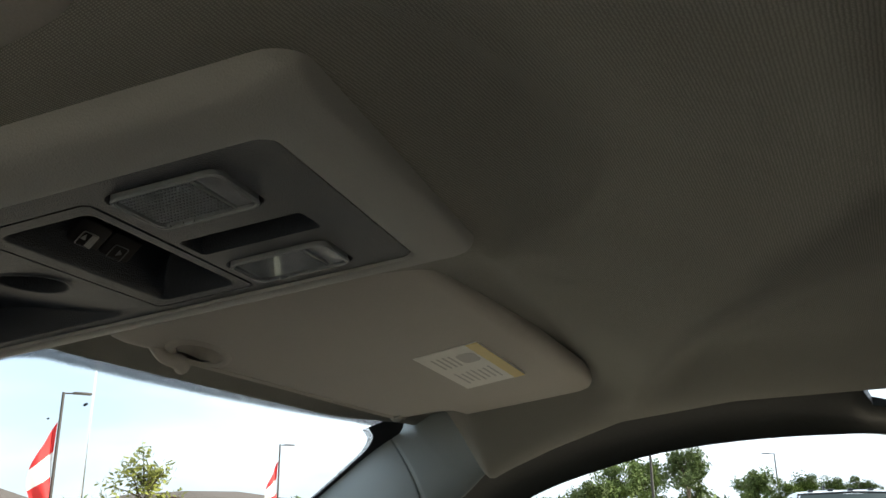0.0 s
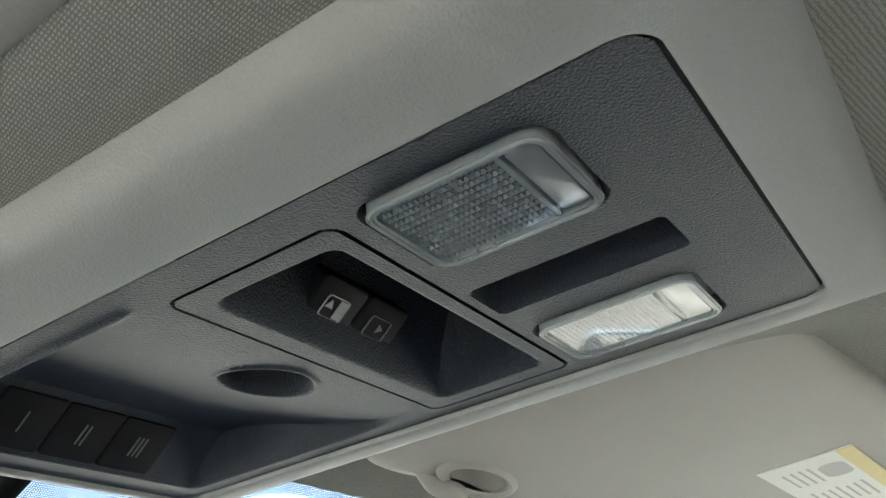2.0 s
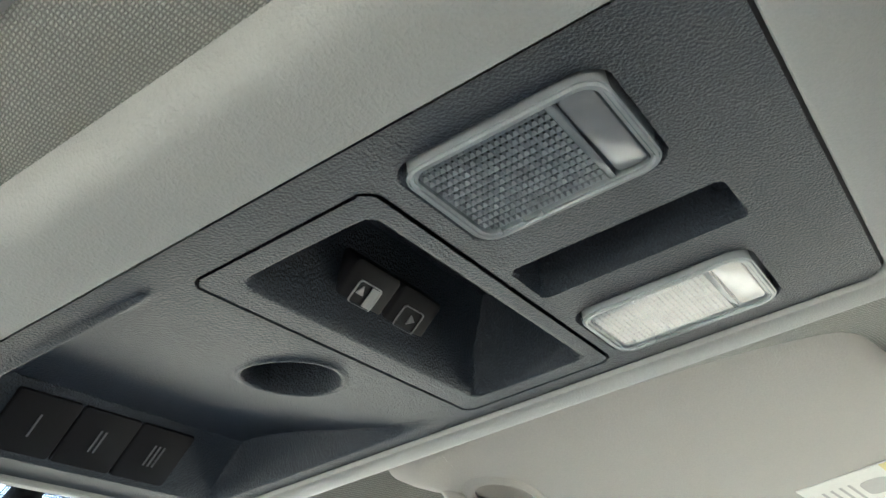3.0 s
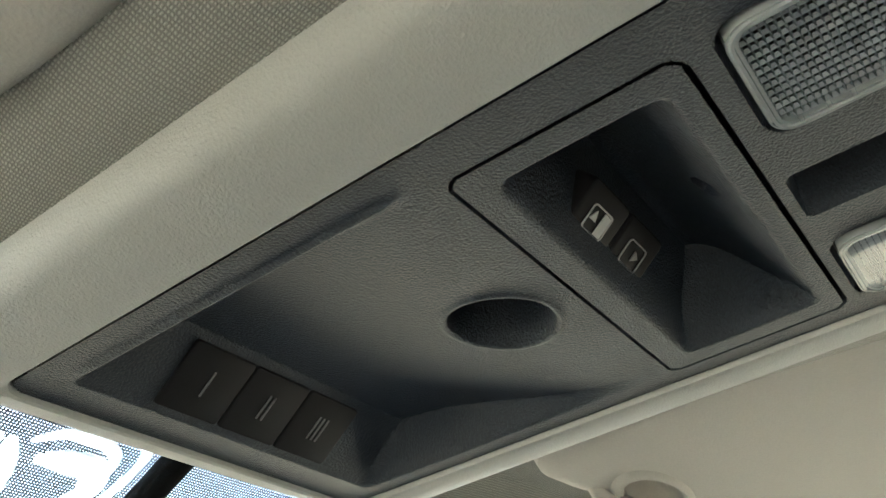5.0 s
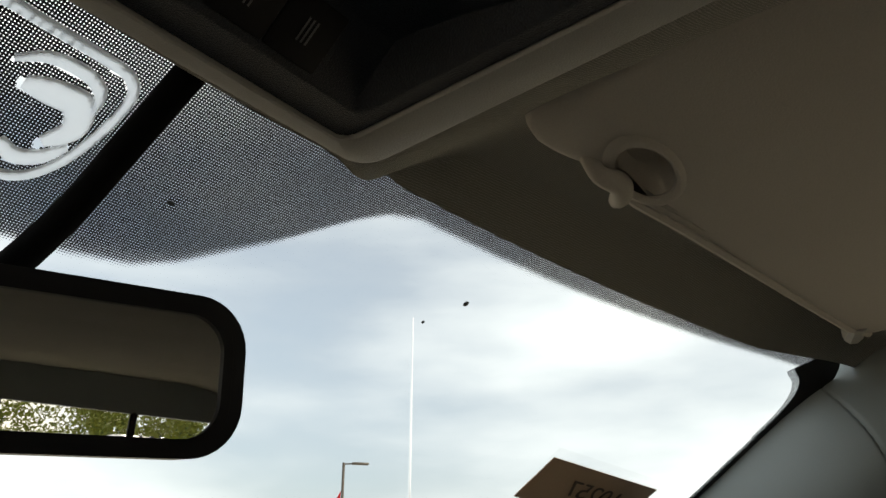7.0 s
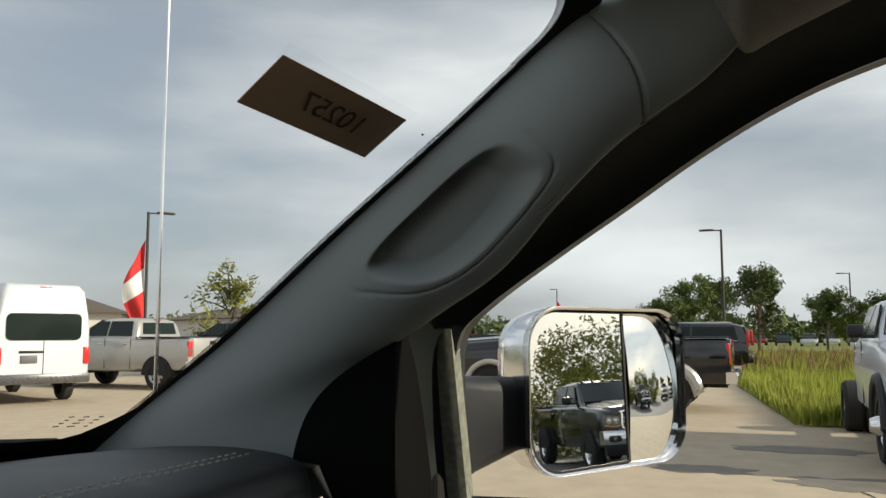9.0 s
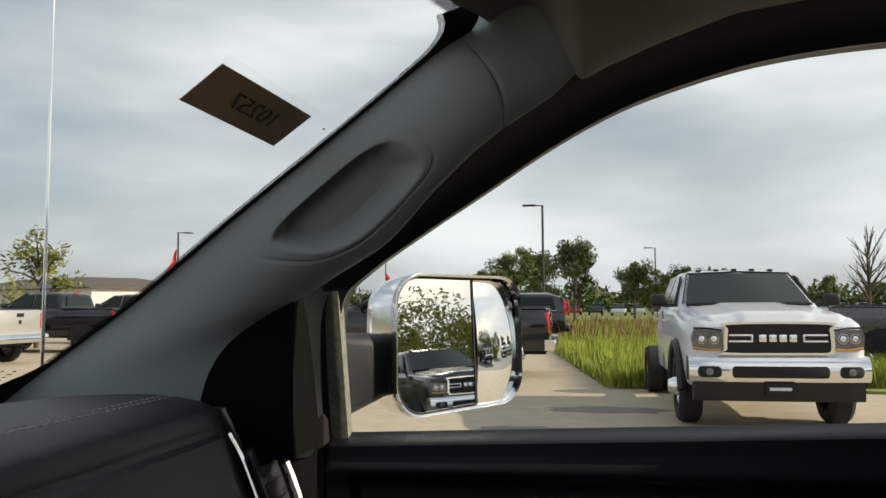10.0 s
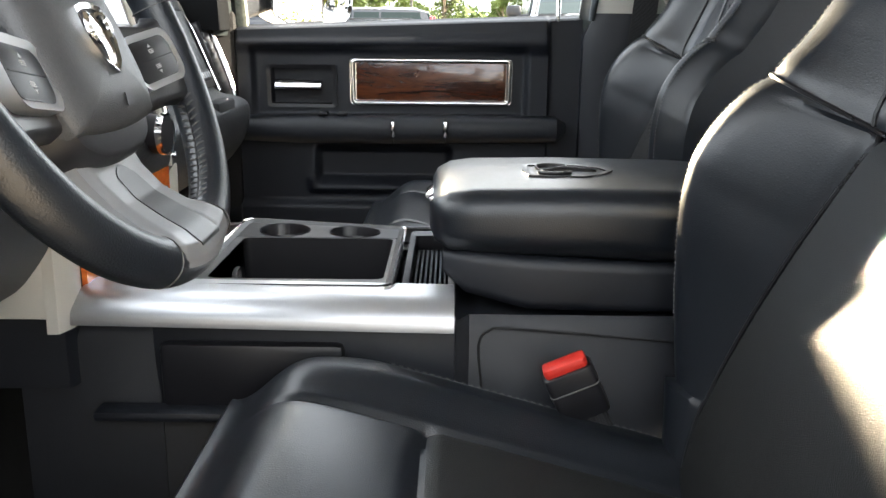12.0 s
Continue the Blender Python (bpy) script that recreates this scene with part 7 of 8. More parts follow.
    for s in (-1, 1):
        for y0, y1, top0, top1 in ((1.00, 0.12, 0.50, 0.12), (0.04, -0.82, 0.04, -0.74)):
            part("side_window", quad([(s * 0.915, y0, 1.47), (s * 0.915, y1, 1.47), (s * 0.765, top1, 1.88), (s * 0.765, top0, 1.88)], 0.022, (s, 0, 0.2)), DARK_GLASS, cab)
        for y in (0.08, -0.86):
            part("door_gap", box((0.012, 0.012, 0.84), (s * 0.996, y, 0.98)), SHADOW_GAP, t)
            part("door_handle", box((0.03, 0.16, 0.03), (s * 1.004, y + 0.16, 1.25), 0.01), CHROME if chrome else paint, t)
        mir = part("mirror", box((0.22, 0.10, 0.17), (s * 1.13, 0.98, 1.535), 0.045, 3), BUTTON, t)
        part("mirror_stay", box((0.18, 0.05, 0.05), (s * 1.0, 1.00, 1.47), 0.01), BUTTON, mir)
        for y, r in ((1.86, radius), (-1.80, 0.39 if dual else radius)):
            if y < 0 and not bed:
                wheel(t, s * 0.98, y, r, 0.27, rim, s)
                wheel(t, s * 0.70, y, r, 0.25, SILVER, s)
                continue
            arch = [(y + (r + 0.10) * math.cos(a), r + (r + 0.10) * math.sin(a)) for a in (math.pi * k / 16 for k in range(17))]
            part("wheel_arch", loft([[(s * xx, yy, zz) for yy, zz in [(y + r + 0.10, 0.40)] + arch + [(y - r - 0.10, 0.40)]] for xx in (0.80, 1.004)]), SHADOW_GAP, t)
            if flare is not None:
                lip = tube([(s * (1.01 if y > 0 or not dual else 1.10), yy, zz) for yy, zz in [(y + r + 0.12, 0.46)] + arch + [(y - r - 0.12, 0.46)]], 0.060 if not (dual and y < 0) else 0.12, 8)
                part("wheel_flare", lip, flare, t)
            wheel(t, s * (0.88 if not (dual and y < 0) else 1.0), y, r, 0.28, rim, s)
            if dual and y > 0:
                hub = tube([(s * 0.98, y, r), (s * 1.05, y, r), (s * 1.12, y, r), (s * 1.125, y, r)], [0.13, 0.11, 0.075, 0.02], 14)
                part("hub_cap", hub, CHROME, t, "projecting chrome hub")
    part("frame_rail", merge(*(box((0.09, 5.4, 0.20), (s * 0.42, -0.1, 0.56), 0.01) for s in (-1, 1)), box((0.9, 0.10, 0.14), (0, -2.7, 0.56), 0.01)), SHADOW_GAP, t)
    part("axle", tube([(-0.8, 1.86, radius), (0.8, 1.86, radius)], 0.06, 8), SHADOW_GAP, t)
    metal = CHROME if chrome else BUTTON
    # front end
    def nose(x, out):
        return 2.905 + out - 0.085 * abs(x) ** 4
    bumper = part("front_bumper", loft([[(x, nose(x, o), z) for o, z in ((-0.16, 0.60), (0.06, 0.60), (0.10, 0.66), (0.105, 0.74), (0.085, 0.83), (0.05, 0.875), (-0.16, 0.885))] for x in steps(-0.985, 0.985, 24)]), metal, t)
    for s in (-1, 1):
        part("fog_lamp", moved(slab(rrect(0.26, 0.125, 0.045, 5), 0, 0.05, 0.008), pose(s * 0.765, nose(0.765, 0.112), 0.715, 90, 0, s * -8)), SHADOW_GAP, bumper)
        part("fog_bulb", moved(slab(rrect(0.085, 0.085, 0.042, 7), 0, 0.012, 0.003), pose(s * 0.765, nose(0.765, 0.120), 0.715, 90, 0, s * -8)), LAMP_CLEAR, bumper)
        lamp = part("headlamp", loft([[(s * x, nose(x, o), z) for x, z in ((0.600, 0.955), (0.615, 1.165), (0.76, 1.190), (0.915, 1.195), (0.945, 1.10), (0.930, 0.965), (0.76, 0.945))] for o in (-0.20, 0.0, 0.022)]), LAMP_CLEAR, t, "clear angular headlamp")
        for x in (0.70, 0.835):
            part("lamp_bulb", moved(merge(ring(rrect(0.118, 0.118, 0.059, 8), rrect(0.098, 0.098, 0.049, 8), 0, 0.016, 0.004), slab(rrect(0.070, 0.070, 0.035, 8), 0, 0.012, 0.004)), pose(s * x, nose(x, 0.034), 1.085, 90, 0, s * -6)), CHROME, lamp)
        part("lamp_brow", tube([(s * x, nose(x, 0.02), z) for x, z in ((0.605, 1.180), (0.76, 1.205), (0.92, 1.208))], 0.012, 6), SHADOW_GAP, lamp)
        part("turn_signal", tube([(s * x, nose(x, 0.018), z) for x, z in ((0.62, 0.968), (0.76, 0.958), (0.925, 0.985))], 0.012, 6), AMBER, t)
        part("tow_hook", box((0.10, 0.04, 0.05), (s * 0.46, 2.995, 0.675), 0.015), BUTTON, bumper)
    part("lower_intake", moved(slab(rrect(1.04, 0.13, 0.04, 5), 0, 0.03, 0.006), pose(0, 3.018, 0.715, 90, 0, 0)), SHADOW_GAP, bumper)
    part("intake_slats", merge(*(box((0.98, 0.02, 0.010), (0, 3.014, 0.68 + 0.032 * k)) for k in range(3))), BUTTON, bumper)
    part("air_dam", loft([[(x, nose(x, o), z) for o, z in ((-0.12, 0.38), (0.02, 0.38), (0.045, 0.48), (0.05, 0.60), (-0.12, 0.60))] for x in steps(-0.93, 0.93, 16)]), BUTTON, t, "black lower valance")
    o = [(-0.56, 0.905), (0.56, 0.905), (0.60, 0.96), (0.585, 1.20), (0.53, 1.275), (-0.53, 1.275), (-0.585, 1.20), (-0.60, 0.96)]
    o = [tuple(curve_at([(x, z, 0) for x, z in o + o[:1]], k / 48).to_2d()) for k in range(48)]
    i = [(x * 0.93, 1.088 + (z - 1.088) * 0.86) for x, z in o]
    g = part("grille", moved(slab(i, -0.03, 0.0), pose(0, 2.895, 0, 90, 0, 0)), SHADOW_GAP, t, "black mesh grille")
    part("grille_surround", moved(ring(o, i, -0.06, 0.030, 0.016), pose(0, 2.895, 0, 90, 0, 0)), metal, g, "bright grille surround")
    mesh_bars = merge(*(box((1.00, 0.012, 0.012), (0, 2.903, 0.95 + 0.046 * k)) for k in range(7)), *(box((0.010, 0.010, 0.30), (-0.50 + 0.0625 * k, 2.901, 1.088)) for k in range(17)))
    part("grille_mesh", mesh_bars, BUTTON, g)
    for s in (-1, 1):
        part("grille_bar", merge(box((0.27, 0.03, 0.024), (s * 0.405, 2.915, 1.128), 0.008), box((0.27, 0.03, 0.024), (s * 0.405, 2.915, 1.058), 0.008), box((0.024, 0.03, 0.09), (s * 0.28, 2.915, 1.093), 0.008)), CHROME, g)
    part("grille_emblem", merge(*(box((0.088, 0.03, 0.090), (-0.165 + 0.110 * k, 2.918, 1.093), 0.014) for k in range(4))), CHROME, g, "row of bright blocks")
    part("plate", box((0.32, 0.02, 0.16), (0.0, 2.975, 0.51), 0.005), SHADOW_GAP, bumper)
    part("plate_bar", box((0.24, 0.012, 0.035), (0.0, 2.985, 0.525), 0.003), WHITE_PAINT, bumper)
    if markers:
        for x in (-0.5, -0.25, 0.0, 0.25, 0.5):
            part("roof_marker", box((0.07, 0.12, 0.032), (x, 0.26, 1.978 - 0.05 * abs(x) ** 2), 0.012), BUTTON, cab)
        part("roof_fin", loft([[(0.30 + dx, 0.02 + dy * k, 1.965 + 0.09 * (1 - k)) for dx, dy in ((-0.015, -0.07), (0.015, -0.07), (0.012, 0.07), (-0.012, 0.07))] for k in (1, 0.6, 0.15)]), BUTTON, cab)
    if bed:
        gate = part("tailgate", box((1.56, 0.04, 0.66), (0, -2.865, 1.07), 0.015), paint, t)
        part("tailgate_handle", box((0.26, 0.02, 0.10), (0, -2.89, 1.28), 0.01), BUTTON, gate)
        part("tailgate_badge", box((0.10, 0.012, 0.10), (0, -2.888, 1.10), 0.02), BUTTON, gate)
        for s in (-1, 1):
            lamp = part("tail_lamp", box((0.17, 0.09, 0.42), (s * 0.89, -2.84, 1.12), 0.03, 3), LAMP_RED, t)
            part("reverse_lamp", box((0.12, 0.02, 0.10), (s * 0.885, -2.882, 1.06), 0.01), LAMP_CLEAR, lamp)
            part("bed_rail", box((0.10, 1.84, 0.03), (s * 0.90, -1.92, 1.435), 0.01), BUTTON, t)
        part("rear_bumper", loft([[(x, -2.90 - o + 0.05 * abs(x) ** 4, z) for o, z in ((-0.06, 0.56), (0.13, 0.56), (0.15, 0.62), (0.15, 0.72), (0.11, 0.78), (-0.06, 0.78))] for x in steps(-0.98, 0.98, 14)]), metal, t)
        part("bed_floor", box((1.60, 1.75, 0.03), (0, -1.92, 1.415), 0.005), SHADOW_GAP, t)
    return t


def wagon(name, m, paint, label):
    t = thing(name, label, "car", m, "parked cars")
    rows = [(2.75, 0.80, 0.82, 0.55, 0.95, 0.0), (2.65, 0.95, 0.96, 0.45, 1.15, 0.02), (1.40, 1.0, 1.0, 0.40, 1.28, 0.04), (-2.45, 1.0, 1.0, 0.40, 1.24, 0.0), (-2.75, 0.93, 0.94, 0.50, 1.20, 0.0)]
    part("body", body_loft(rows), paint, t)
    cab_rows = []
    for y, w, z in ((1.45, 0.92, 1.26), (0.55, 0.80, 1.80), (0.1, 0.79, 1.87), (-2.2, 0.78, 1.86), (-2.55, 0.78, 1.78), (-2.78, 0.92, 1.22)):
        cab_rows.append([(-0.94, y, 1.20), (-w, y, z - 0.04), (-w + 0.1, y, z), (w - 0.1, y, z), (w, y, z - 0.04), (0.94, y, 1.20)])
    cab = part("cab", loft(cab_rows), paint, t)
    for s in (-1, 1):
        for y0, y1, t0, t1 in ((1.10, 0.22, 0.62, 0.22), (0.14, -0.80, 0.14, -0.80), (-0.88, -2.42, -0.88, -2.30)):
            part("side_window", quad([(s * 0.925, y0, 1.27), (s * 0.925, y1, 1.27), (s * 0.81, t1, 1.74), (s * 0.81, t0, 1.74)], 0.02, (s, 0, 0.2)), DARK_GLASS, cab)
        part("window_trim", box((0.02, 3.5, 0.025), (s * 0.955, -0.68, 1.25), 0.005), CHROME, cab)
        part("tail_lamp", box((0.14, 0.10, 0.55), (s * 0.88, -2.74, 1.35), 0.03), LAMP_RED, t)
        part("roof_rail", tube([(s * 0.70, 0.2, 1.88), (s * 0.70, -2.1, 1.90)], 0.022, 8), CHROME, cab)
        for y in (1.75, -1.55):
            arch = [(y + 0.48 * math.cos(a), 0.39 + 0.48 * math.sin(a)) for a in (math.pi * k / 14 for k in range(15))]
            part("wheel_arch", loft([[(s * xx, yy, zz) for yy, zz in arch] for xx in (0.80, 1.022)]), SHADOW_GAP, t)
            wheel(t, s * 0.90, y, 0.39, 0.26, CHROME, s)
    part("rear_window", quad([(-0.74, -2.70, 1.32), (0.74, -2.70, 1.32), (0.68, -2.56, 1.74), (-0.68, -2.56, 1.74)], 0.05, (0, -1, 0.2)), DARK_GLASS, cab)
    part("rear_bumper", box((1.9, 0.18, 0.28), (0, -2.80, 0.62), 0.05), paint, t)
    return t


def high_van(m):
    t = thing("delivery_van", "white high-roofed van with dark rear windows", "van", m)
    loops = []
    for y, w, z0, z1 in ((2.95, 0.80, 0.55, 1.00), (2.85, 0.95, 0.45, 1.20), (2.0, 1.0, 0.42, 1.35), (1.2, 1.0, 0.42, 2.20), (0.5, 1.0, 0.42, 2.62), (-2.7, 1.0, 0.45, 2.62), (-2.90, 0.98, 0.50, 2.56), (-2.95, 0.94, 0.55, 2.50)):
        top = w * (0.86 if z1 > 2 else 0.96)
        right = [(w, z0), (w + 0.01, z0 + (z1 - z0) * 0.30), (w, z0 + (z1 - z0) * 0.60), (top, z1 - 0.10), (top - 0.10, z1)]
        loops.append([(x, y, z) for x, z in right] + [(-x, y, z) for x, z in reversed(right)])
    part("body", loft(loops), WHITE_PAINT, t)
    part("rear_window", moved(slab(rrect(1.56, 0.58, 0.12, 5), -0.01, 0.02), pose(0, -2.955, 1.68, 90, 0, 0)), DARK_GLASS, t)
    for s in (-1, 1):
        part("tail_lamp", box((0.13, 0.06, 0.38), (s * 0.91, -2.95, 1.05), 0.02), LAMP_RED, t)
        part("side_window", box((0.03, 1.0, 0.60), (s * 0.97, 1.35, 1.62), 0.05), DARK_GLASS, t)
        for y in (1.9, -1.75):
            arch = [(y + 0.44 * math.cos(a), 0.36 + 0.44 * math.sin(a)) for a in (math.pi * k / 14 for k in range(15))]
            part("wheel_arch", loft([[(s * xx, yy, zz) for yy, zz in arch] for xx in (0.78, 1.016)]), SHADOW_GAP, t)
            wheel(t, s * 0.88, y, 0.36, 0.24, SILVER, s)
    part("door_gap", box((0.012, 0.012, 0.7), (0, -2.953, 1.03)), SHADOW_GAP, t)
    part("plate", box((0.34, 0.02, 0.17), (-0.30, -2.965, 0.98), 0.005), GREY_MARK, t)
    part("handle", box((0.50, 0.02, 0.05), (-0.25, -2.97, 1.14), 0.01), BUTTON, t)
    part("rear_bumper", box((1.95, 0.22, 0.22), (0, -2.98, 0.56), 0.05), GREY_PAINT, t)
    part("brake_lamp", box((0.26, 0.05, 0.05), (0, -2.90, 2.53), 0.01), LAMP_RED, t)
    return t


def heading(x, y, hx, hy):
    return pose(x, y, 0, 0, 0, math.degrees(math.atan2(hy, hx)) - 90)


def parked_vehicles():
    pickup("pickup_truck", heading(12.75, -2.17, -1, 0.0), WHITE_PAINT, "white chassis-cab pickup with chrome bumper and roof marker lamps", markers=True, dual=True, flare=BUTTON, bed=False, radius=0.45)
    pickup("pickup_truck", heading(17.65, 3.55, 0.0, 1), BLACK_PAINT, "black pickup with silver wheel flares and red tail lamps", flare=SILVER_PAINT, dual=True)
    pickup("pickup_truck", heading(19.6, 17.3, 0.04, 1), SILVER_PAINT, "dusty silver pickup with red tail lamps", rim=SILVER)
    pickup("pickup_truck", heading(25.5, 17.6, 0.04, 1), BLACK_PAINT, "dark pickup with tinted windows parked in a row", rim=SILVER, chrome=False)
    pickup("pickup_truck", heading(31.5, 18.0, 0.04, 1), GREY_PAINT, "grey pickup parked at the end of a row", rim=SILVER)
    pickup("pickup_truck", heading(19.3, -8.4, -0.42, -1), GREY_PAINT, "dark grey pickup with chrome door handles", rim=CHROME)
    wagon("estate_car", heading(31.8, 3.3, 0.05, 1), BLACK_PAINT, "long black sport utility wagon with tinted windows")
    rear = Vector((13.9, 14.7, 0))
    h = Vector((0.42, 0.90, 0)).normalized()
    high_van(heading(*(rear + h * 2.95).to_2d(), h.x, h.y))
    # seen in the side mirror only
    pickup("pickup_truck", heading(1.75, -19.4, 0.30, 1), BLACK_PAINT, "black pickup with a bright grille facing the mirror", markers=True)
    pickup("pickup_truck", heading(9.8, -27.0, -0.2, 1), WHITE_PAINT, "white pickup far behind in the lane")
    pickup("pickup_truck", heading(12.8, -27.5, -0.2, 1), GREY_PAINT, "grey pickup far behind in the lane")


def small_car(m, paint, tall=1.45):
    t = thing("car", "small parked car in the far row", "car", m, "far row of cars")
    part("body", body_loft([(2.1, 0.70, 0.72, 0.45, 0.70, 0), (2.0, 0.85, 0.86, 0.35, 0.85, 0.02), (-2.0, 0.86, 0.87, 0.35, 0.95, 0), (-2.1, 0.75, 0.76, 0.45, 0.90, 0)]), paint, t)
    rows = [[(-0.82, y, 0.85), (-w, y, z), (w, y, z), (0.82, y, 0.85)] for y, w, z in ((1.1, 0.80, 0.90), (0.4, 0.62, tall - 0.03), (-1.2, 0.62, tall), (-1.9, 0.78, 0.95))]
    part("windows", loft(rows), DARK_GLASS, t)
    part("roof", box((1.24, 1.7, 0.04), (0, -0.4, tall + 0.005), 0.02), paint, t)
    for s in (-1, 1):
        for y in (1.3, -1.3):
            part("wheel", moved(slab(rrect(0.62, 0.62, 0.31, 6), -0.1, 0.1), Matrix.Translation((s * 0.80, y, 0.31)) @ pose(0, 0, 0, 0, 90, 0)), TYRE, t)
    return t


def far_rows():
    rnd = random.Random(5)
    paints = [WHITE_PAINT, WHITE_PAINT, SILVER_PAINT, GREY_PAINT, BLACK_PAINT, RED_PAINT, WHITE_PAINT]
    protos = {}
    for k in range(26):
        paint = paints[rnd.randrange(len(paints))]
        y = 1.5 - 2.7 * k
        m = heading(104 + rnd.uniform(-1, 1) + (6 if k % 3 else 0), y + 2, -1, rnd.uniform(-0.1, 0.1))
        if paint.name in protos:
            copy_thing(protos[paint.name], m)
        else:
            protos[paint.name] = small_car(m, paint)
    for k in range(12):
        copy_thing(protos[list(protos)[k % len(protos)]], heading(60 + 3 * k, 14 + 2.2 * k, -0.3, 1))
    # a blue van in that row
    v = thing("van", "bright blue van in the far row", "van", heading(165, -5.0, -0.2, 1))
    part("body", body_loft([(2.3, 0.85, 0.85, 0.4, 1.2, 0), (1.8, 0.95, 0.95, 0.35, 2.05, 0), (-2.4, 0.95, 0.95, 0.35, 2.1, 0)]), BLUE_PAINT, v)
    part("windows", box((1.93, 3.2, 0.5), (0, -0.3, 1.55), 0.05), DARK_GLASS, v)


def lamp_post(x, y, h, flag, turn):
    t = thing("street_lamp", "dark lot lamp on a slim pole" + (" with a red-white flag" if flag else ""), "street lamp", pose(x, y, 0, 0, 0, turn), "lot lamps")
    part("base", slab(rrect(0.5, 0.5, 0.25, 8), 0, 0.6, 0.03), RENDER_WALL, t)
    part("pole", tube([(0, 0, 0.5), (0, 0, h)], [0.085, 0.065], 10), POLE, t)
    part("arm", tube([(0, 0, h - 0.06), (0.5, 0, h - 0.03)], 0.035, 8), POLE, t)
    part("lamp_head", box((0.80, 0.32, 0.10), (0.80, 0, h - 0.02), 0.03), POLE, t)
    if flag:
        def cloth(u, v):
            drop = 3.6 * v
            return -0.08 - 0.95 * u * (0.55 + 0.45 * math.sin(math.pi * min(v * 1.1, 1))) , 0.18 * math.sin(5 * u + 4 * v), h - 1.3 - drop - 1.1 * u * (1 - 0.4 * v) + 0.3 * u * v
        for a, b, mat in ((0, 0.36, FLAG_RED), (0.36, 0.66, FLAG_WHITE), (0.66, 1, FLAG_RED)):
            part("flag_band", sheet(cloth, steps(0, 1, 12), steps(a, b, 8)), mat, t)
    return t


def leaf_cloud(rnd, clumps, per, size):
    """Many small leaf faces gathered in uneven clumps."""
    verts, faces = [], []
    for cx, cy, cz, r in clumps:
        for _ in range(per):
            d = Vector((rnd.gauss(0, 1), rnd.gauss(0, 1), rnd.gauss(0, 0.8))).normalized() * r * rnd.random() ** 0.45
            p = Vector((cx, cy, cz)) + d
            a = Vector((rnd.uniform(-1, 1), rnd.uniform(-1, 1), rnd.uniform(-1, 1))).normalized() * size * rnd.uniform(0.6, 1.3)
            b = a.orthogonal().normalized() * size * rnd.uniform(0.4, 0.9)
            k = len(verts)
            verts += [tuple(p - a), tuple(p + b * 0.6), tuple(p + a), tuple(p - b * 0.6)]
            faces.append((k, k + 1, k + 2, k + 3))
    return verts, faces


def tree(m, h, seed, leaves, label, spread=0.34, bare=False, per=210, size=0.125):
    rnd = random.Random(seed)
    t = thing("tree", label, "tree", m, "trees round the lot")
    limbs = [tube([(0, 0, 0), (rnd.uniform(-0.1, 0.1), 0.05, h * 0.3), (rnd.uniform(-0.2, 0.2), rnd.uniform(-0.2, 0.2), h * 0.62), (rnd.uniform(-0.2, 0.2), 0, h * 0.92)], [h * 0.022, h * 0.017, h * 0.010, h * 0.003], 8)]
    clumps = []
    for k in range(22 if not bare else 30):
        z0 = h * rnd.uniform(0.12, 0.75)
        a = rnd.uniform(0, 6.28)
        out = h * spread * rnd.uniform(0.45, 1.0) * (1.25 - z0 / h)
        tip = (out * math.cos(a), out * math.sin(a), min(z0 + h * rnd.uniform(0.10, 0.28), h))
        limbs.append(tube([(0, 0, z0), (tip[0] * 0.5, tip[1] * 0.5, z0 + (tip[2] - z0) * 0.6), tip], [h * 0.009, h * 0.006, h * 0.002], 5))
        if bare:
            for _ in range(4):
                q = (tip[0] * rnd.uniform(0.6, 1.3), tip[1] * rnd.uniform(0.6, 1.3), tip[2] + h * rnd.uniform(-0.02, 0.10))
                limbs.append(tube([(tip[0] * 0.5, tip[1] * 0.5, z0 + (tip[2] - z0) * 0.6), q], [h * 0.003, h * 0.0012], 4))
        clumps.append((*tip, h * rnd.uniform(0.07, 0.15)))
    clumps += [(rnd.uniform(-0.12, 0.12) * h, rnd.uniform(-0.12, 0.12) * h, h * rnd.uniform(0.62, 0.95), h * 0.11) for _ in range(8)]
    part("trunk", merge(*limbs), BARK, t)
    if not bare:
        verts, faces = leaf_cloud(rnd, clumps, per, size)
        me = bpy.data.meshes.new("crown")
        me.from_pydata(verts, [], faces)
        me.materials.append(leaves)
        ob = new("crown", me)
        ob.parent = t
    return t


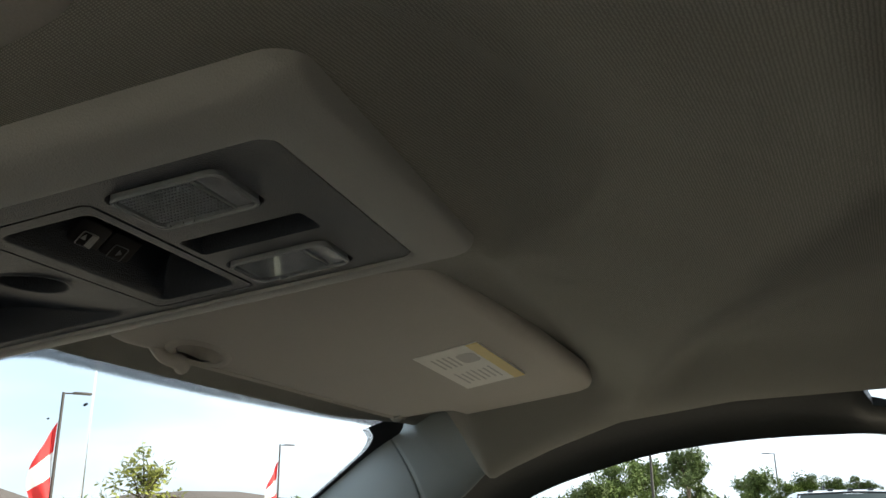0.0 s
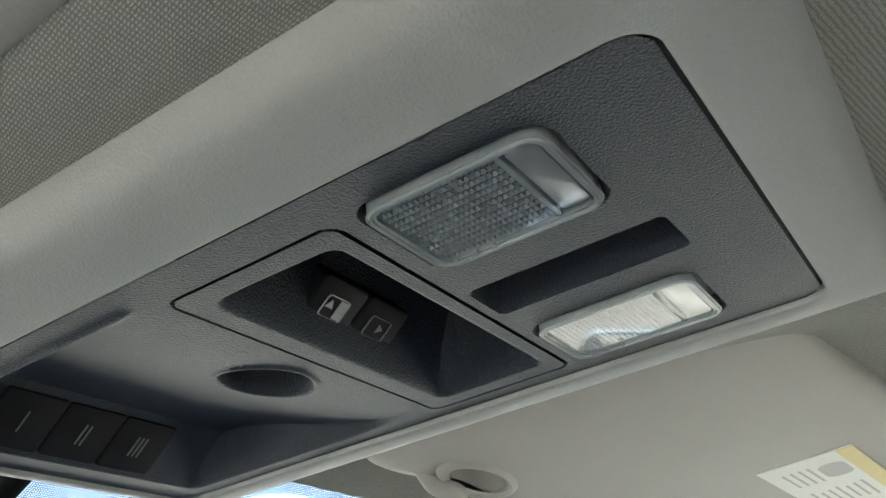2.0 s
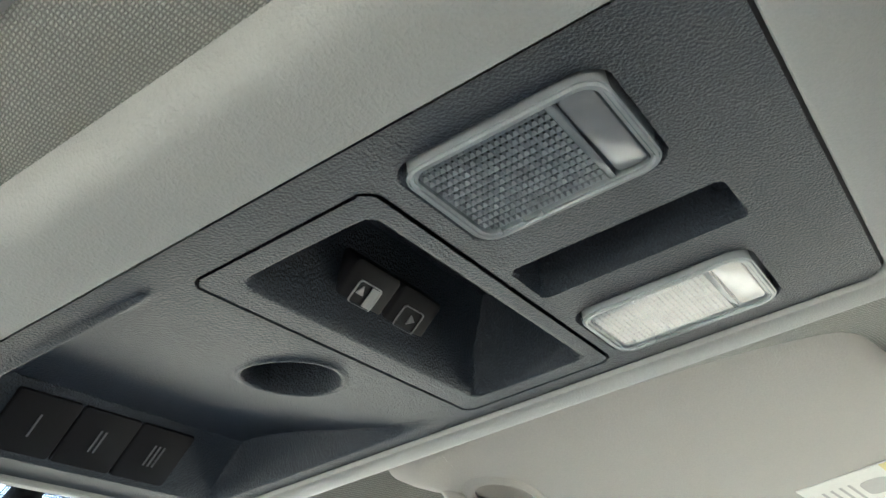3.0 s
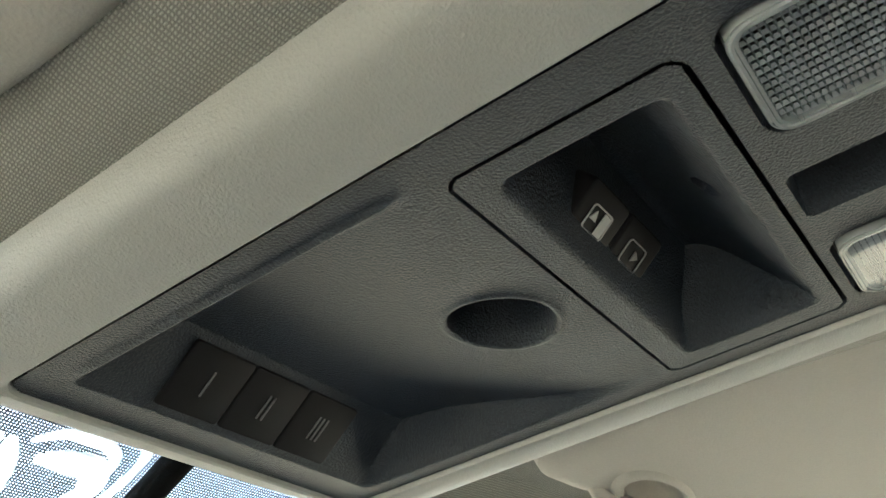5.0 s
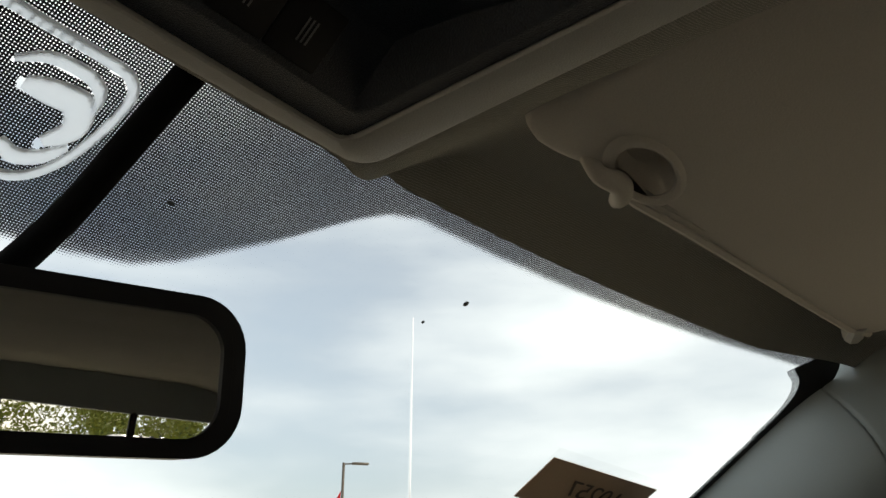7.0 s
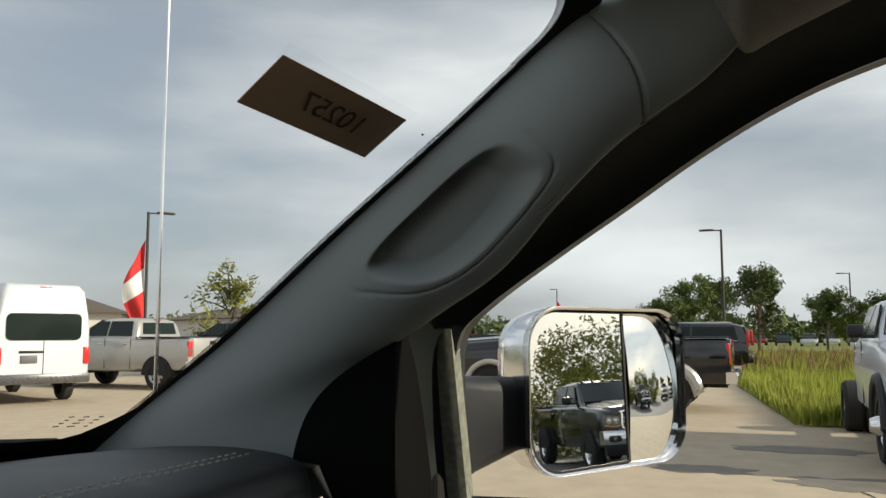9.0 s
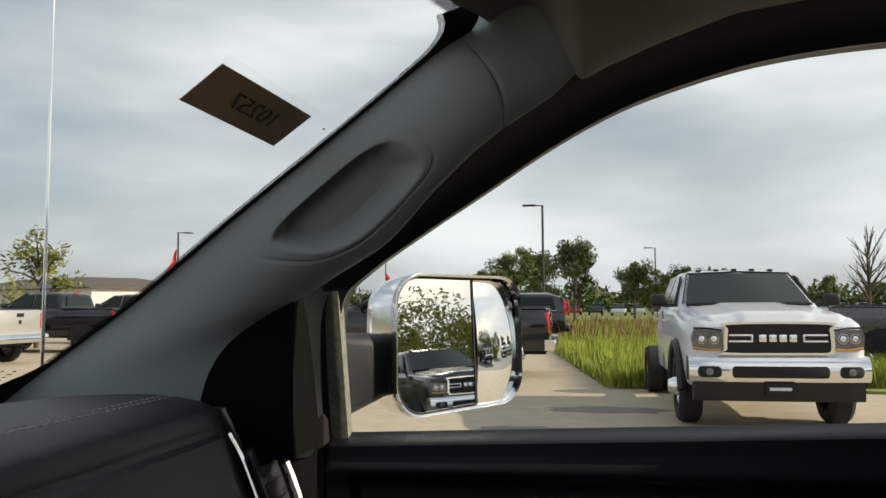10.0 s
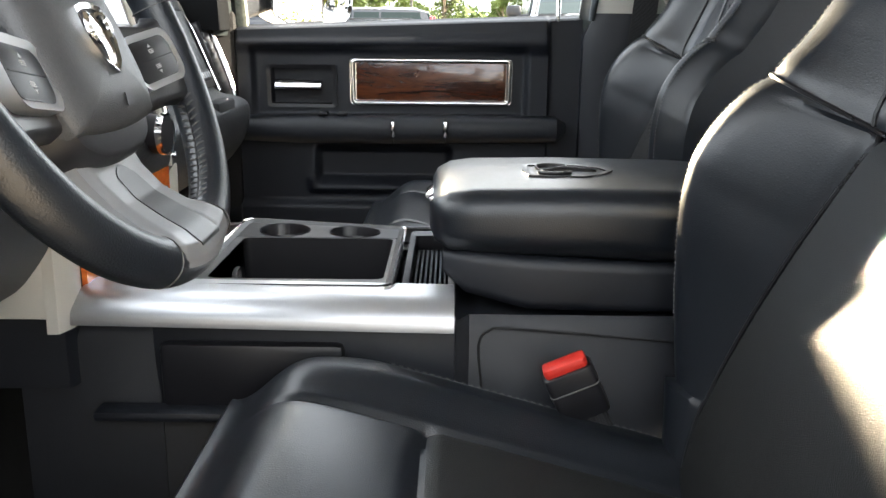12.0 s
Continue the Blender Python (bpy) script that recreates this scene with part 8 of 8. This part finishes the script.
def trees():
    def at(x, y):
        return pose(x, y, -0.02)
    protos = [tree(at(62, 5.2), 5.4, 1, LEAF, "leafy green broadleaf tree at the edge of the lot", 0.42), tree(at(58, 0.4), 5.7, 2, LEAF, "tall open-crowned green tree", 0.30), tree(at(72, -4.5), 4.9, 3, LEAF, "rounded green tree beside the meadow", 0.40)]
    small = tree(at(27.5, 19.6), 4.2, 8, LEAF_YELLOW, "young yellow-green tree behind the parked pickups", 0.40, per=60, size=0.13)
    rnd = random.Random(9)
    for x, y, s in ((65, 3.4, 0.95), (60, 7.0, 0.8), (70, -6.6, 0.75), (74, -8.6, 0.95), (76, -11.0, 0.9), (78, -13.5, 0.8), (84, -20.0, 0.8), (86, -24, 0.7), (80, -30, 0.85), (64, -25.5, 0.95), (62, -28.5, 1.05), (70, -33, 1.0),
                    (-3, -36, 0.62), (1.5, -35, 0.58), (4.5, -36, 0.60), (-8, -35, 0.65), (15, -60, 0.8), (-13, -36, 0.6), (20, -62, 0.9), (26, -60, 0.9), (-19, -34, 0.65)):
        ob = copy_thing(protos[rnd.randrange(3)], Matrix.Translation((x, y, -0.02)) @ Matrix.Rotation(rnd.uniform(0, 6.28), 4, "Z"))
        ob.scale = (s * rnd.uniform(0.9, 1.15), s * rnd.uniform(0.9, 1.15), s)
    tree(at(58, -18.6), 6.6, 21, LEAF, "bare dead tree standing in the meadow", 0.30, bare=True)
    # scrub along the lane behind the cab
    rnd = random.Random(17)
    clumps = []
    for k in range(300):
        x = -26 + 33 * rnd.random()
        clumps.append((x, -26 + rnd.uniform(-3, 3) - 0.1 * x, rnd.random() * (3.0 + 0.5 * math.sin(x)), rnd.uniform(0.5, 1.0)))
    verts, faces = leaf_cloud(rnd, clumps, 300, 0.085)
    me = bpy.data.meshes.new("scrub")
    me.from_pydata(verts, [], faces)
    me.materials.append(LEAF_YELLOW)
    tagged(new("scrub", me), "dense yellow-green scrub along the lane", "bushes", kind="stuff")
    # the low wood on the horizon
    rnd = random.Random(31)
    clumps = []
    for k in range(260):
        a = radians(-30 + 125 * k / 260)
        d = 150 + rnd.uniform(-12, 12)
        r = rnd.uniform(1.4, 3.0)
        clumps.append((d * math.cos(a), d * math.sin(a), rnd.uniform(0.6, 3.2), r))
    verts, faces = leaf_cloud(rnd, clumps, 90, 0.7)
    me = bpy.data.meshes.new("far_wood")
    me.from_pydata(verts, [], faces)
    me.materials.append(LEAF)
    tagged(new("far_wood", me), "low line of distant woodland", "woodland", kind="stuff")


def low_building(x, y, w, d, h, turn, label):
    b = thing("building", label, "building", pose(x, y, 0, 0, 0, turn))
    part("wall", box((w, d, h), (0, 0, h / 2)), RENDER_WALL, b)
    part("roof", loft([[(sx * (w / 2 + 0.6) * g, sy * (d / 2 + 0.6) * g, h + z) for sx, sy in ((-1, -1), (1, -1), (1, 1), (-1, 1))] for g, z in ((1, 0), (1, 0.15), (0.45, 1.5))]), ROOFING, b)
    for k in range(int(w / 3)):
        part("window", box((1.6, 0.06, 1.4), (-w / 2 + 1.8 + 3 * k, -d / 2 - 0.01, 1.7), 0.02), DARK_GLASS, b)
    return b


ground()
grasses()
parked_vehicles()
far_rows()
lamp_post(50.0, 2.2, 7.45, False, 90)
lamp_post(31.0, 26.7, 7.2, True, -40)
lamp_post(61.0, 31.2, 7.3, True, -40)
lamp_post(92.0, -8.0, 7.5, False, 90)
lamp_post(110.0, 26.0, 7.5, True, 60)
trees()
low_building(58, 60, 26, 12, 3.1, 40, "low pale showroom with a brown hipped roof")
low_building(95, 62, 34, 14, 3.4, 60, "long pale building far across the lot")

# ---- the driver's door, swung open ahead of the doorway; out of view, angled to block light from the left ----
def open_door():
    hinge = Matrix.Translation((-0.86, 0.44, 0)) @ pose(0, 0, 0, 0, 0, -42)
    d = thing("driver_door", "unseen open black driver's door with a dark window frame", "car door", hinge)
    outer, inner = rrect(0.96, 1.02, 0.08, 5, (-0.48, 1.24)), rrect(0.80, 0.34, 0.06, 5, (-0.47, 1.56))
    leaf = ring(outer, inner, -0.04, 0.04)
    part("door_leaf", moved(leaf, Matrix(((0, 0, 1, 0), (1, 0, 0, 0), (0, 1, 0, 0), (0, 0, 0, 1)))), DOORSKIN, d)
    g = part("window_glass", moved(slab(inner, -0.003, 0.003), Matrix(((0, 0, 1, 0), (1, 0, 0, 0), (0, 1, 0, 0), (0, 0, 0, 1)))), GLASS, d)
    g.visible_shadow = False
    return d


open_door()
